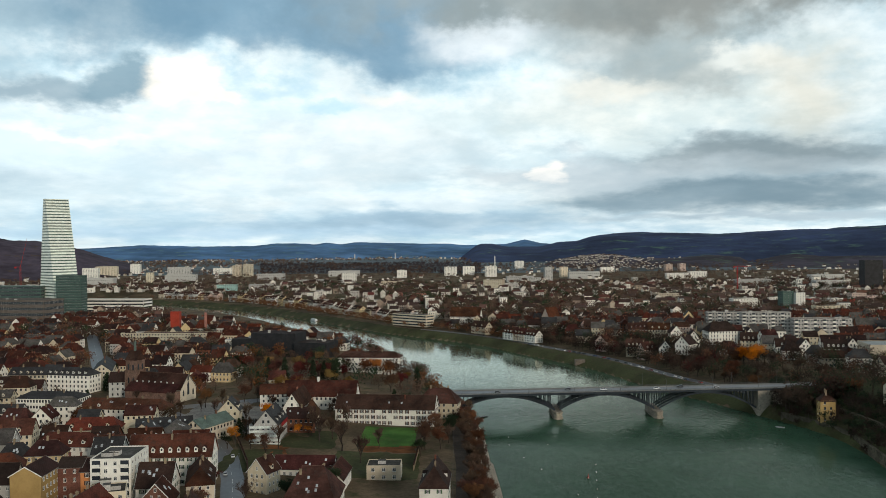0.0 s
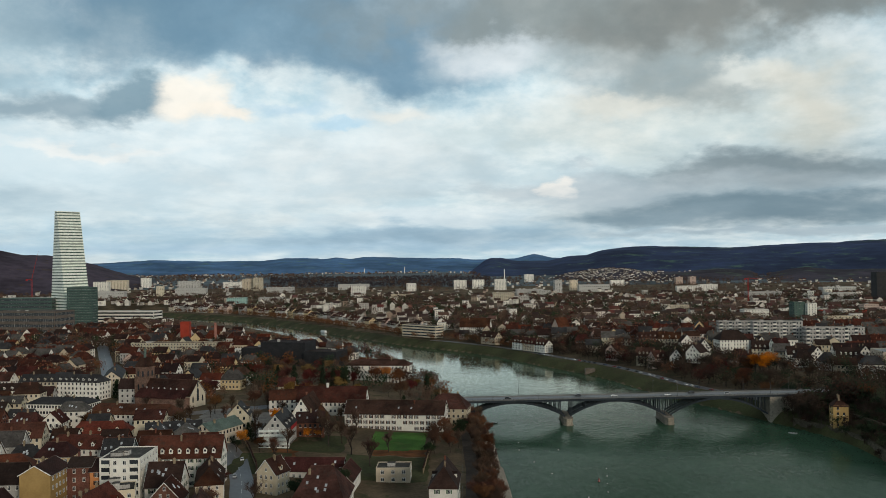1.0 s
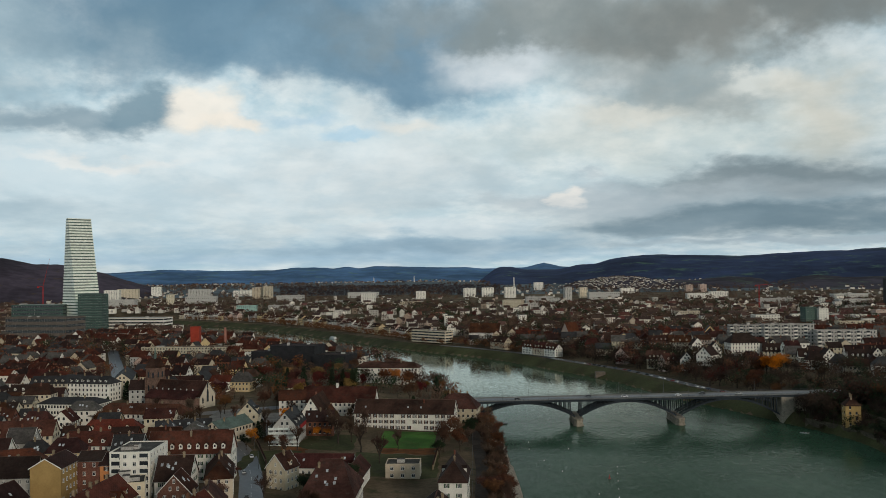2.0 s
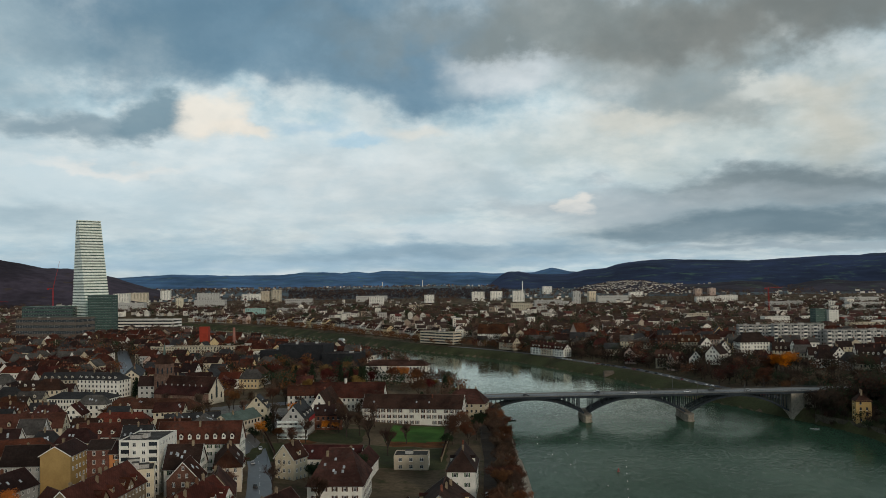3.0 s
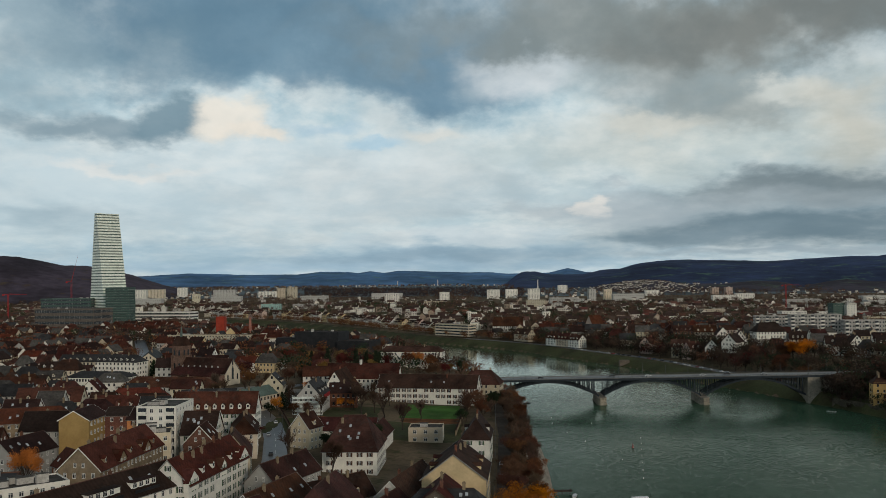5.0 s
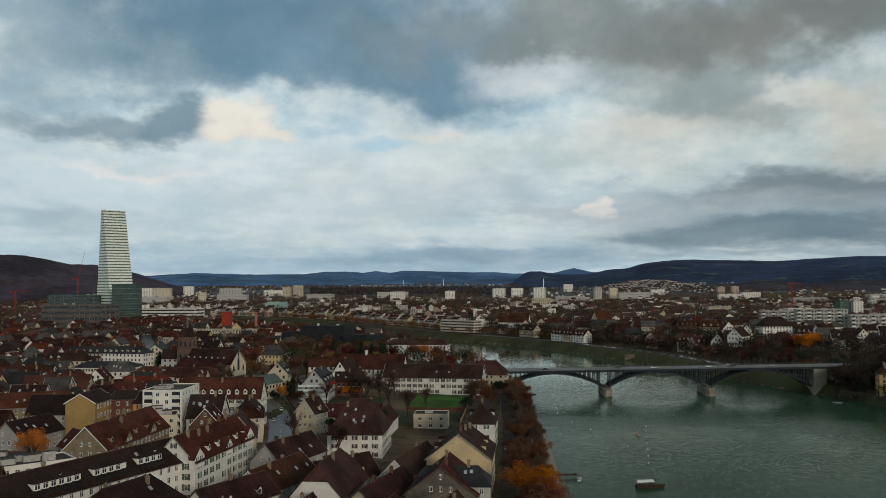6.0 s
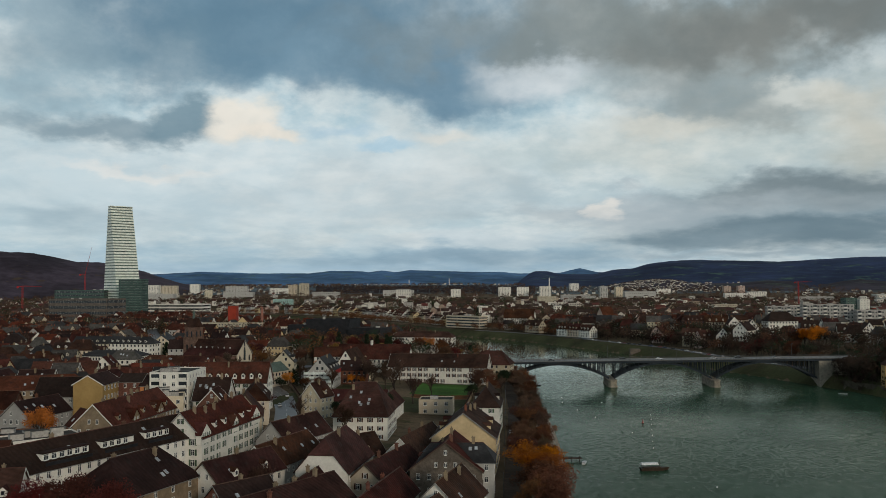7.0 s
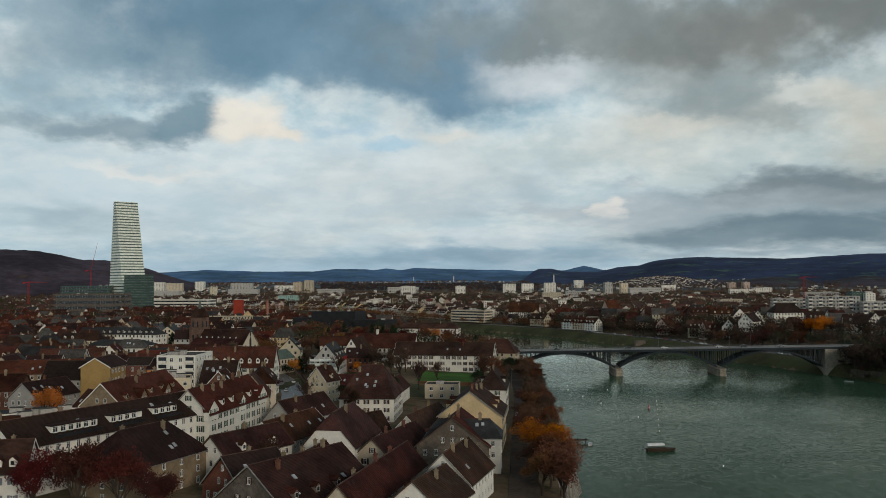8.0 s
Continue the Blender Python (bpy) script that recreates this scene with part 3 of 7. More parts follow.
# ---- builders: windows, houses, trees ----
def window_data(w, h, shutter=None):
    """A casement window as one sheet with depth: frame bars, four recessed panes, a sill, and open shutters if it has them.
    Faces -y, origin at its middle on the wall."""
    t = 0.09
    xs = [-w / 2, -w / 2 + t, -t / 2, t / 2, w / 2 - t, w / 2]
    zs = [-h / 2, -h / 2 + t, h * 0.2, h * 0.2 + t * 0.8, h / 2 - t, h / 2]
    me = Mesh()
    index = {}

    def at(x, y, z):
        key = (round(x, 4), round(y, 4), round(z, 4))
        if key not in index:
            index[key] = len(me.v)
            me.v.append(key)
        return index[key]

    def quad(pts, slot):
        me.f.append(tuple(at(*p) for p in pts))
        me.s.append(slot)

    def skirt(x0, x1, z0, z1, y0, y1, slot):
        quad([(x0, y0, z0), (x0, y0, z1), (x0, y1, z1), (x0, y1, z0)], slot)
        quad([(x1, y0, z1), (x1, y0, z0), (x1, y1, z0), (x1, y1, z1)], slot)
        quad([(x0, y0, z1), (x1, y0, z1), (x1, y1, z1), (x0, y1, z1)], slot)
        quad([(x1, y0, z0), (x0, y0, z0), (x0, y1, z0), (x1, y1, z0)], slot)

    for i in range(5):
        for k in range(5):
            x0, x1, z0, z1 = xs[i], xs[i + 1], zs[k], zs[k + 1]
            if i in (1, 3) and k in (1, 3):
                skirt(x0, x1, z0, z1, -0.08, -0.02, 0)
                quad([(x0, -0.02, z0), (x1, -0.02, z0), (x1, -0.02, z1), (x0, -0.02, z1)], 1)
            else:
                quad([(x0, -0.08, z0), (x1, -0.08, z0), (x1, -0.08, z1), (x0, -0.08, z1)], 0)
    skirt(xs[0], xs[-1], zs[0], zs[-1], -0.08, 0.05, 0)
    # sill, growing out of the lower frame edge
    quad([(xs[0], -0.08, zs[0]), (xs[-1], -0.08, zs[0]), (xs[-1], -0.2, zs[0] - 0.03), (xs[0], -0.2, zs[0] - 0.03)], 0)
    quad([(xs[0], -0.2, zs[0] - 0.12), (xs[-1], -0.2, zs[0] - 0.12), (xs[-1], -0.2, zs[0] - 0.03), (xs[0], -0.2, zs[0] - 0.03)], 0)
    if shutter:
        for a, b in ((xs[0], xs[0] - w * 0.5), (xs[-1], xs[-1] + w * 0.5)):
            lo, hi = min(a, b), max(a, b)
            quad([(lo, -0.08, zs[0]), (hi, -0.08, zs[0]), (hi, -0.08, zs[-1]), (lo, -0.08, zs[-1])], 2)
            skirt(lo, hi, zs[0], zs[-1], -0.08, -0.02, 2)
    return me.data("window", [FRAME, GLASS] + ([SHUTTER[shutter]] if shutter else []))


WINDOWS = {}


def window_mesh(w, h, shutter):
    key = (round(w, 1), round(h, 1), shutter)
    if key not in WINDOWS:
        WINDOWS[key] = window_data(key[0], key[1], shutter)
    return WINDOWS[key]


SKYLIGHT = Mesh()
SKYLIGHT.box(-0.45, 0.45, -0.65, 0.65, -0.05, 0.10, 0)
SKYLIGHT.box(-0.36, 0.36, -0.56, 0.56, 0.10, 0.12, 1)
SKYLIGHT = SKYLIGHT.data("skylight", [surface("skylight_frame", (0.35, 0.35, 0.35), 0.4, 0.1, 0.5, 3, 0.05, rand=0.3), glassy("skylight_glass", (0.25, 0.27, 0.29), 0.05)])
CHIMNEYS = {}


def chimney_data(colour):
    if colour not in CHIMNEYS:
        me = Mesh()
        me.box(-0.45, 0.45, -0.35, 0.35, -1.6, 1.3)
        me.box(-0.55, 0.55, -0.45, 0.45, 1.3, 1.5)
        for x in (-0.2, 0.2):
            me.tube((x, 0, 1.5), (x, 0, 1.9), 0.13, 0.11, 6)
        CHIMNEYS[colour] = me.data("chimney", [WALL[colour]])
    return CHIMNEYS[colour]


def roof_shape(me, L, W, ze, zr, hips, start, over, thick, slot=0):
    """A pitched roof of even thickness over an L x W house; hips: how far each ridge end is drawn in; start: 0 full hip .. 1 none."""
    slope = (zr - ze) / (W / 2)
    X, Y, z0 = L / 2 + over, W / 2 + over, ze - over * slope
    faces = []
    rid = [(-X + (hips[0] + over if hips[0] else 0), 0, zr), (X - (hips[1] + over if hips[1] else 0), 0, zr)]
    sh = []
    for s, hip in ((-1, hips[0]), (1, hips[1])):
        zs = z0 + (zr - z0) * start
        yw = Y * (1 - start)
        sh.append([(s * X, -yw, zs), (s * X, yw, zs)])
    c = [(-X, -Y, z0), (X, -Y, z0), (X, Y, z0), (-X, Y, z0)]

    def chain(*pts):
        out = []
        for p in pts:
            if not out or (Vector(p) - Vector(out[-1])).length > 1e-4:
                out.append(p)
        return out

    a, b = hips
    front = chain(c[0], c[1], *( [sh[1][0]] if b and start else []), rid[1], rid[0], *([sh[0][0]] if a and start else []))
    back = chain(c[2], c[3], *([sh[0][1]] if a and start else []), rid[0], rid[1], *([sh[1][1]] if b and start else []))
    faces += [front, back]
    if a:
        faces.append([sh[0][1], sh[0][0], rid[0]] if start else [c[3], c[0], rid[0]])
    if b:
        faces.append([sh[1][0], sh[1][1], rid[1]] if start else [c[1], c[2], rid[1]])
    for f in faces:
        low = [(x, y, z - thick) for x, y, z in f]
        me.solid(low, f, slot)


def gable_wall(me, L, W, zg, ze, zr, hips, start, slot=0):
    """Walls up to the eaves and the gable ends above them."""
    X, Y = L / 2, W / 2
    me.box(-X, X, -Y, Y, zg, ze - 0.02, slot)
    for s, hip in ((-1, hips[0]), (1, hips[1])):
        if hip and start == 0:
            continue
        top = start if hip else 1.0
        y1, z1 = Y * (1 - top), ze + (zr - ze) * top - 0.06
        ring = [(-Y, ze - 0.02), (Y, ze - 0.02), (y1, z1)] + ([(-y1, z1)] if y1 > 0.05 else [])
        pts_out = [(s * X, y, z) for y, z in ring]
        pts_in = [(s * (X - 0.4), y, z) for y, z in ring]
        me.solid(pts_in, pts_out, slot) if s > 0 else me.solid(pts_out, pts_in, slot)


def wall_sides(L, W):
    """The four walls: middle point, direction along, turn about z, length."""
    return [((0, -W / 2), (1, 0), 0, L), ((L / 2, 0), (0, 1), 90, W), ((0, W / 2), (-1, 0), 180, L), ((-L / 2, 0), (0, -1), 270, W)]


HOUSE_COUNT = 0
RIDGE = surface("ridge_tile", (0.085, 0.048, 0.036), 0.9, 0.3, 0.3, 2.0, 0.3, rand=0.3)
GUTTER = surface("zinc_gutter", (0.20, 0.20, 0.19), 0.5, 0.2, 0.3, 2.0, 0.05, rand=0.3)
BOARD = [surface("barge_wood", (0.10, 0.07, 0.05), 0.8, 0.2, 0.3, 2.0, 0.1, rand=0.2), FRAME, surface("barge_zinc", (0.26, 0.25, 0.23), 0.6, 0.2, 0.3, 2, 0.05, rand=0.2)]


def house(a, b, width, ze, zr, wall="white", roof="brown", hips=(0, 0), start=0.0, shutter=None, zg=8.0, label="", windows=True, floors=None, gap=2.7,
          win=(1.1, 1.6), over=0.5, chimneys=2, dormers=(0, 0), skylights=(0, 0), near=True, name="house", skip=(), group="", attic=True,
          chimney_wall="concrete", dormer_wall=None, gables=(), attics=()):
    """A pitched-roof house whose ridge runs from a to b over the plan. dormers, skylights: how many on the two roof slopes."""
    global HOUSE_COUNT
    HOUSE_COUNT += 1
    gap = max(gap, 3.3) if shutter else gap
    rng = random.Random(HOUSE_COUNT * 17 + 5)
    a, b = Vector(a), Vector(b)
    L, mid = (b - a).length, (a + b) / 2
    ang = math.degrees(math.atan2(b.y - a.y, b.x - a.x))
    h = thing(name, pose(mid.x, mid.y, zg - 0.6, 0, 0, ang), label or f"{wall} rendered house with {roof} tiled roof", "house", group)
    zg0, ze, zr = 0.0, ze - zg + 0.6, zr - zg + 0.6
    me = Mesh()
    gable_wall(me, L, width, zg0, ze, zr, hips, start)
    part("wall", me, WALL[wall], h)
    me = Mesh()
    roof_shape(me, L, width, ze, zr, hips, start, over, 0.28)
    part("roof", me, ROOF[roof], h)
    slope = (zr - ze) / (width / 2)
    tilt = math.degrees(math.atan(slope))
    if near:
        X, Y = L / 2 + over, width / 2 + over
        r0, r1 = -X + (hips[0] + over if hips[0] else 0), X - (hips[1] + over if hips[1] else 0)
        me = Mesh()
        me.solid([(r0, -0.22, zr - 0.02), (r1, -0.22, zr - 0.02), (r1, 0.22, zr - 0.02), (r0, 0.22, zr - 0.02)], [(r0, -0.07, zr + 0.14), (r1, -0.07, zr + 0.14), (r1, 0.07, zr + 0.14), (r0, 0.07, zr + 0.14)])
        part("ridge_tiles", me, RIDGE, h)
        zo = ze - over * slope
        for s in (-1, 1):
            me = Mesh()
            me.box(-X, X, s * Y - 0.09, s * Y + 0.09, zo - 0.36, zo - 0.18)
            part("gutter", me, GUTTER, h)
        for s, hip in ((-1, hips[0]), (1, hips[1])):
            if hip:
                continue
            for e in (-1, 1):
                me = Mesh()
                a3, b3 = (s * X, e * Y, zo - 0.34), (s * X, 0, zr - 0.34)
                c3, d3 = (s * X, 0, zr + 0.05), (s * X, e * Y, zo + 0.05)
                ring = [a3, b3, c3, d3]
                out = [(x + s * 0.07, y, z) for x, y, z in ring]
                me.solid(ring, out) if s * e < 0 else me.solid(out, ring)
                part("barge_board", me, BOARD[HOUSE_COUNT % 3], h)
    joined = Mesh()
    if windows:
        n = floors or max(1, int((ze - 0.6) / 3.05))
        fh = (ze - 0.9) / n
        for si, (m, d, turn, length) in enumerate(wall_sides(L, width)):
            if si in skip:
                continue
            k = int((length - 1.2) / gap)
            rows = [(i, k, 0.6 + fh * (i + 0.55)) for i in range(n)]
            end_hip = {1: hips[1], 3: hips[0]}.get(si, 1)
            if attic and si in (1, 3) and not (end_hip and start == 0):
                rows += [(n, max(1, int(length / 2 / gap)), ze + min(1.3, (zr - ze) * 0.3))]
                if zr - ze > 6:
                    rows += [(n + 1, 1, ze + (zr - ze) * 0.62)]
            for i, count, z in rows:
                if z + win[1] / 2 > ze - 0.1 and i < n:
                    z = ze - 0.15 - win[1] / 2
                for j in range(count):
                    if rng.random() < 0.04:
                        continue
                    u = (j + 0.5 - count / 2) * (length - 1.6) / max(1, count) if i < n else (j + 0.5 - count / 2) * gap
                    sc = 1.0 if i < n else 0.85
                    mm = pose(m[0] + d[0] * u, m[1] + d[1] * u, z, 0, 0, turn)
                    if near:
                        part("window", window_mesh(win[0] * sc, win[1] * sc, shutter), None, h, m=mm)
                    else:
                        joined.add(FAR_WINDOW, mm)
    if joined.f:
        part("glazing", joined, [FRAME, GLASS], h, kind="stuff")
    for k in range(chimneys):
        u = L * (0.5 - (k + 0.5) / chimneys) * 0.8 + rng.uniform(-0.6, 0.6)
        v = rng.uniform(-0.12, 0.12) * width
        part("chimney", chimney_data(chimney_wall if chimney_wall == "white" else rng.choice(("stone", "stone", "brick"))), None, h, m=pose(u, v, zr - abs(v) * slope + 0.2, 0, 0, rng.choice((0, 90))))
    for s, count in ((-1, dormers[0]), (1, dormers[1])):
        for k in range(count):
            u = (k + 0.5 - count / 2) * (L - 2.5) / count
            v = width * 0.36
            z = zr - v * slope
            dm = dormer_data(roof, dormer_wall or wall)
            part("dormer", dm, None, h, m=pose(u, s * v, z, 0, 0, 0 if s < 0 else 180))
    for side, u, gw, top in gables:          # small gables standing on the eaves
        g = Mesh()
        y1 = width / 2 + 0.12
        run = (zr - min(top, zr - 0.3)) / slope
        wall_low, wall_top = ze - 2.2, ze + (top - ze) * 0.25
        g.solid([(-gw / 2, -y1, wall_low), (gw / 2, -y1, wall_low), (gw / 2, -y1, wall_top), (0, -y1, top), (-gw / 2, -y1, wall_top)],
                [(-gw / 2, -y1 + 1.5, wall_low), (gw / 2, -y1 + 1.5, wall_low), (gw / 2, -y1 + 1.5, wall_top), (0, -y1 + 1.5, top), (-gw / 2, -y1 + 1.5, wall_top)])
        m2 = pose(u, 0, 0, 0, 0, 0 if side < 0 else 180) if side < 0 else pose(u, 0, 0, 0, 0, 180)
        gp = part("gable_front", g, WALL[wall], h, m=m2)
        g = Mesh()
        for e in (-1, 1):
            f = [(e * (gw / 2 + 0.45), -y1 - 0.35, wall_top - 0.35), (e * (gw / 2 + 0.45), -(zr - wall_top) / slope + 0.4, wall_top - 0.35), (0, -run + 0.4, top + 0.15), (0, -y1 - 0.35, top + 0.15)]
            f = f if e < 0 else f[::-1]
            g.solid([(x, y, z - 0.2) for x, y, z in f][::-1], f[::-1])
        part("gable_roof", g, ROOF[roof], h, m=m2)
        for x, z in ((-gw * 0.2, ze + 0.2), (gw * 0.2, ze + 0.2)):
            part("window", window_mesh(0.9, 1.4, shutter), None, h, m=m2 @ pose(x, -y1 - 0.01, z))
    for side, u0, u1 in attics:          # long attic dormers with terraces
        g = Mesh()
        yf = width * 0.36
        zf = zr - yf * slope
        g.box(u0, u1, -yf, -yf + 2.6, zf - 0.5, zf + 1.6)
        g.box(u0 - 0.2, u1 + 0.2, -yf - 0.6, -yf + 3.4, zf + 1.6, zf + 1.85, 1)
        m2 = pose(0, 0, 0, 0, 0, 0 if side < 0 else 180)
        part("attic_dormer", g, [WALL["white"], ROOF[roof]], h, m=m2)
        x = u0 + 1.2
        while x < u1 - 0.8:
            part("window", window_mesh(1.5, 1.4, None), None, h, m=m2 @ pose(x, -yf - 0.01, zf + 0.75))
            x += 2.3
        g = Mesh()
        g.box(u0, u1, -yf - 1.5, -yf - 1.42, zf - 1.6, zf - 0.35)
        part("terrace_rail", g, WALL["black"], h, m=m2)
    for s, count in ((-1, skylights[0]), (1, skylights[1])):
        for k in range(count):
            u = rng.uniform(-0.42, 0.42) * L * (1 - (hips[0] + hips[1]) / L / 1.3)
            v = width * rng.uniform(0.16, 0.38)
            part("skylight", SKYLIGHT, None, h, m=pose(u, s * v, zr - v * slope + 0.06, tilt if s < 0 else -tilt, 0, 0))
    return h


FAR_WINDOW = Mesh()
FAR_WINDOW.box(-0.55, 0.55, -0.05, 0.1, -0.8, 0.8, 1)
FAR_WINDOW.box(-0.68, 0.68, -0.09, -0.02, -0.95, -0.8, 0)
DORMERS = {}


def dormer_data(roof, wall):
    """A small gabled dormer; its front faces -y, origin on the roof slope."""
    if (roof, wall) not in DORMERS:
        me = Mesh()
        me.box(-0.75, 0.75, -0.9, 2.0, -1.4, 0.75)
        me.solid([(-0.75, -0.9, 0.75), (0.75, -0.9, 0.75), (0.0, -0.9, 1.35)], [(-0.75, -0.7, 0.75), (0.75, -0.7, 0.75), (0.0, -0.7, 1.35)])
        for s in (-1, 1):
            f = [(s * 1.0, -1.15, 0.62), (s * 1.0, 2.2, 0.62), (0, 2.6, 1.55), (0, -1.15, 1.55)]
            f = f if s < 0 else f[::-1]
            me.solid([(x, y, z - 0.14) for x, y, z in f][::-1], f[::-1], 1)
        me.box(-0.45, 0.45, -0.96, -0.9, -0.45, 0.6, 2)
        me.box(-0.38, 0.38, -0.98, -0.96, -0.38, 0.53, 3)
        DORMERS[(roof, wall)] = me.data("dormer", [WALL[wall], ROOF[roof], FRAME, GLASS])
    return DORMERS[(roof, wall)]


def flat_house(a, b, width, zt, wall="white", roof="gravel", zg=8.0, label="", bands=False, gap=2.7, win=(1.3, 1.5), near=True, name="apartment_house",
               boxes=2, floors=None, group="", balconies=False, skip=(), shutter=None, category="building"):
    """A flat-roofed building over the centre line a to b, with parapet, roof boxes, and windows or window bands."""
    global HOUSE_COUNT
    HOUSE_COUNT += 1
    rng = random.Random(HOUSE_COUNT * 31 + 2)
    a, b = Vector(a), Vector(b)
    L, mid = (b - a).length, (a + b) / 2
    h = thing(name, pose(mid.x, mid.y, zg - 0.6, 0, 0, math.degrees(math.atan2(b.y - a.y, b.x - a.x))), label or f"{wall} flat-roofed building", category, group)
    zt = zt - zg + 0.6
    X, Y = L / 2, width / 2
    me = Mesh()
    me.box(-X, X, -Y, Y, 0, zt - 0.5)
    for x0, x1, y0, y1 in ((-X, X, -Y, -Y + 0.3), (-X, X, Y - 0.3, Y), (-X, -X + 0.3, -Y + 0.3, Y - 0.3), (X - 0.3, X, -Y + 0.3, Y - 0.3)):
        me.box(x0, x1, y0, y1, zt - 0.5, zt)
    part("wall", me, WALL[wall], h)
    me = Mesh()
    me.box(-X + 0.3, X - 0.3, -Y + 0.3, Y - 0.3, zt - 0.5, zt - 0.38)
    part("roof", me, ROOF[roof], h)
    for k in range(boxes):
        me = Mesh()
        bx, by, bz = rng.uniform(1, 2.5), rng.uniform(0.8, 1.6), rng.uniform(0.7, 2.4)
        x, y = rng.uniform(-0.75, 0.75) * (X - bx - 0.5), rng.uniform(-0.7, 0.7) * (Y - by - 0.5)
        me.box(x - bx, x + bx, y - by, y + by, zt - 0.38, zt + bz)
        me.box(x - bx - 0.12, x + bx + 0.12, y - by - 0.12, y + by + 0.12, zt + bz, zt + bz + 0.12, 1)
        part("roof_box", me, [WALL["concrete"], ROOF["gravel"]], h)
    n = floors or max(1, int((zt - 1.0) / 3.0))
    fh = (zt - 1.0) / n
    joined = Mesh()
    for si, (m, d, turn, length) in enumerate(wall_sides(L, width)):
        if si in skip:
            continue
        for i in range(n):
            z = 0.6 + fh * (i + 0.52)
            base = pose(m[0], m[1], z, 0, 0, turn)
            if bands:
                me = Mesh()
                me.box(-length / 2 + 0.8, length / 2 - 0.8, -0.06, 0.1, -fh * 0.24, fh * 0.24, 1)
                for j in range(int(length / 2.6)):
                    x = -length / 2 + 0.8 + (j + 1) * 2.6
                    if x < length / 2 - 1:
                        me.box(x - 0.05, x + 0.05, -0.1, -0.06, -fh * 0.24, fh * 0.24, 0)
                joined.add(me, base)
                continue
            k = max(1, int((length - 1) / gap))
            for j in range(k):
                u = (j + 0.5 - k / 2) * (length - 1) / k
                mm = base @ pose(u, 0, 0)
                if balconies and si in (0, 2) and j % 3 == 0:
                    me = Mesh()
                    me.box(-gap * 0.52, gap * 0.52, -0.05, 0.1, -fh * 0.42, fh * 0.36, 1)
                    me.box(-gap * 0.56, gap * 0.56, -1.1, 0, -fh * 0.47, -fh * 0.42, 0)
                    me.box(-gap * 0.56, gap * 0.56, -1.15, -1.05, -fh * 0.45, -fh * 0.08, 0)
                    part("balcony", me, [WALL["white"], GLASS], h, m=mm)
                elif near:
                    part("window", window_mesh(win[0], win[1], shutter), None, h, m=mm)
                else:
                    joined.add(FAR_WINDOW, mm)
    if joined.f:
        part("glazing", joined, [FRAME, GLASS], h, kind="stuff")
    return h


# trees
def limb_tree(seed, height, spread, depth=3, twigs=5):
    """A branching trunk with limbs; returns the wood, and the tips where leaves may sit."""
    rng = random.Random(seed)
    wood, fine, tips = Mesh(), Mesh(), []

    def grow(p, d, length, r, level):
        q = p + d * length
        bend = p + d * length * 0.5 + Vector((rng.uniform(-1, 1), rng.uniform(-1, 1), rng.uniform(-0.3, 0.6))) * length * 0.07
        if level < 3:
            wood.tube(p, bend, r, r * 0.8, 6 if level < 2 else 4)
            wood.tube(bend, q, r * 0.8, r * 0.55, 6 if level < 2 else 4)
        else:
            s = d.orthogonal().normalized() * max(r, 0.04)
            fine.face([p - s, p + s, q])
            s2 = d.cross(s).normalized() * max(r, 0.04)
            fine.face([p - s2, p + s2, q])
        if level >= depth:
            tips.append(q)
            return
        count = {0: 6, 1: 5, 2: 6, 3: twigs}.get(level, 4)
        for k in range(count):
            t = rng.uniform(0.45, 1.0) if level else rng.uniform(0.55, 1.0)
            s = p + (q - p) * t
            turn = rng.uniform(0, 6.283)
            u = d.orthogonal().normalized()
            w = d.cross(u)
            lean = rng.uniform(0.35, 0.85) * (spread if level == 0 else 1)
            nd = (d + (u * math.cos(turn) + w * math.sin(turn)) * lean + Vector((0, 0, 0.34))).normalized()
            grow(s, nd, length * rng.uniform(0.55, 0.82) * (1.25 if level == 0 else 1), r * 0.52, level + 1)

    grow(Vector((0, 0, -0.3)), Vector((rng.uniform(-0.05, 0.05), rng.uniform(-0.05, 0.05), 1)).normalized(), height * 0.34, height * 0.022, 0)
    return wood, fine, tips


def leaf_cloud(me, centre, radius, count, size, rng, squash=0.8):
    for _ in range(count):
        d = Vector((rng.gauss(0, 1), rng.gauss(0, 1), rng.gauss(0, 1) * squash))
        if d.length > 0:
            d = d.normalized() * radius * rng.random() ** 0.45
        c = centre + d
        u = Vector((rng.uniform(-1, 1), rng.uniform(-1, 1), rng.uniform(-1, 1))).normalized() * size * rng.uniform(0.6, 1.3)
        w = u.orthogonal().normalized() * size * rng.uniform(0.5, 1.0)
        me.face([c - u, c + w, c + u, c - w])


TREES = {}


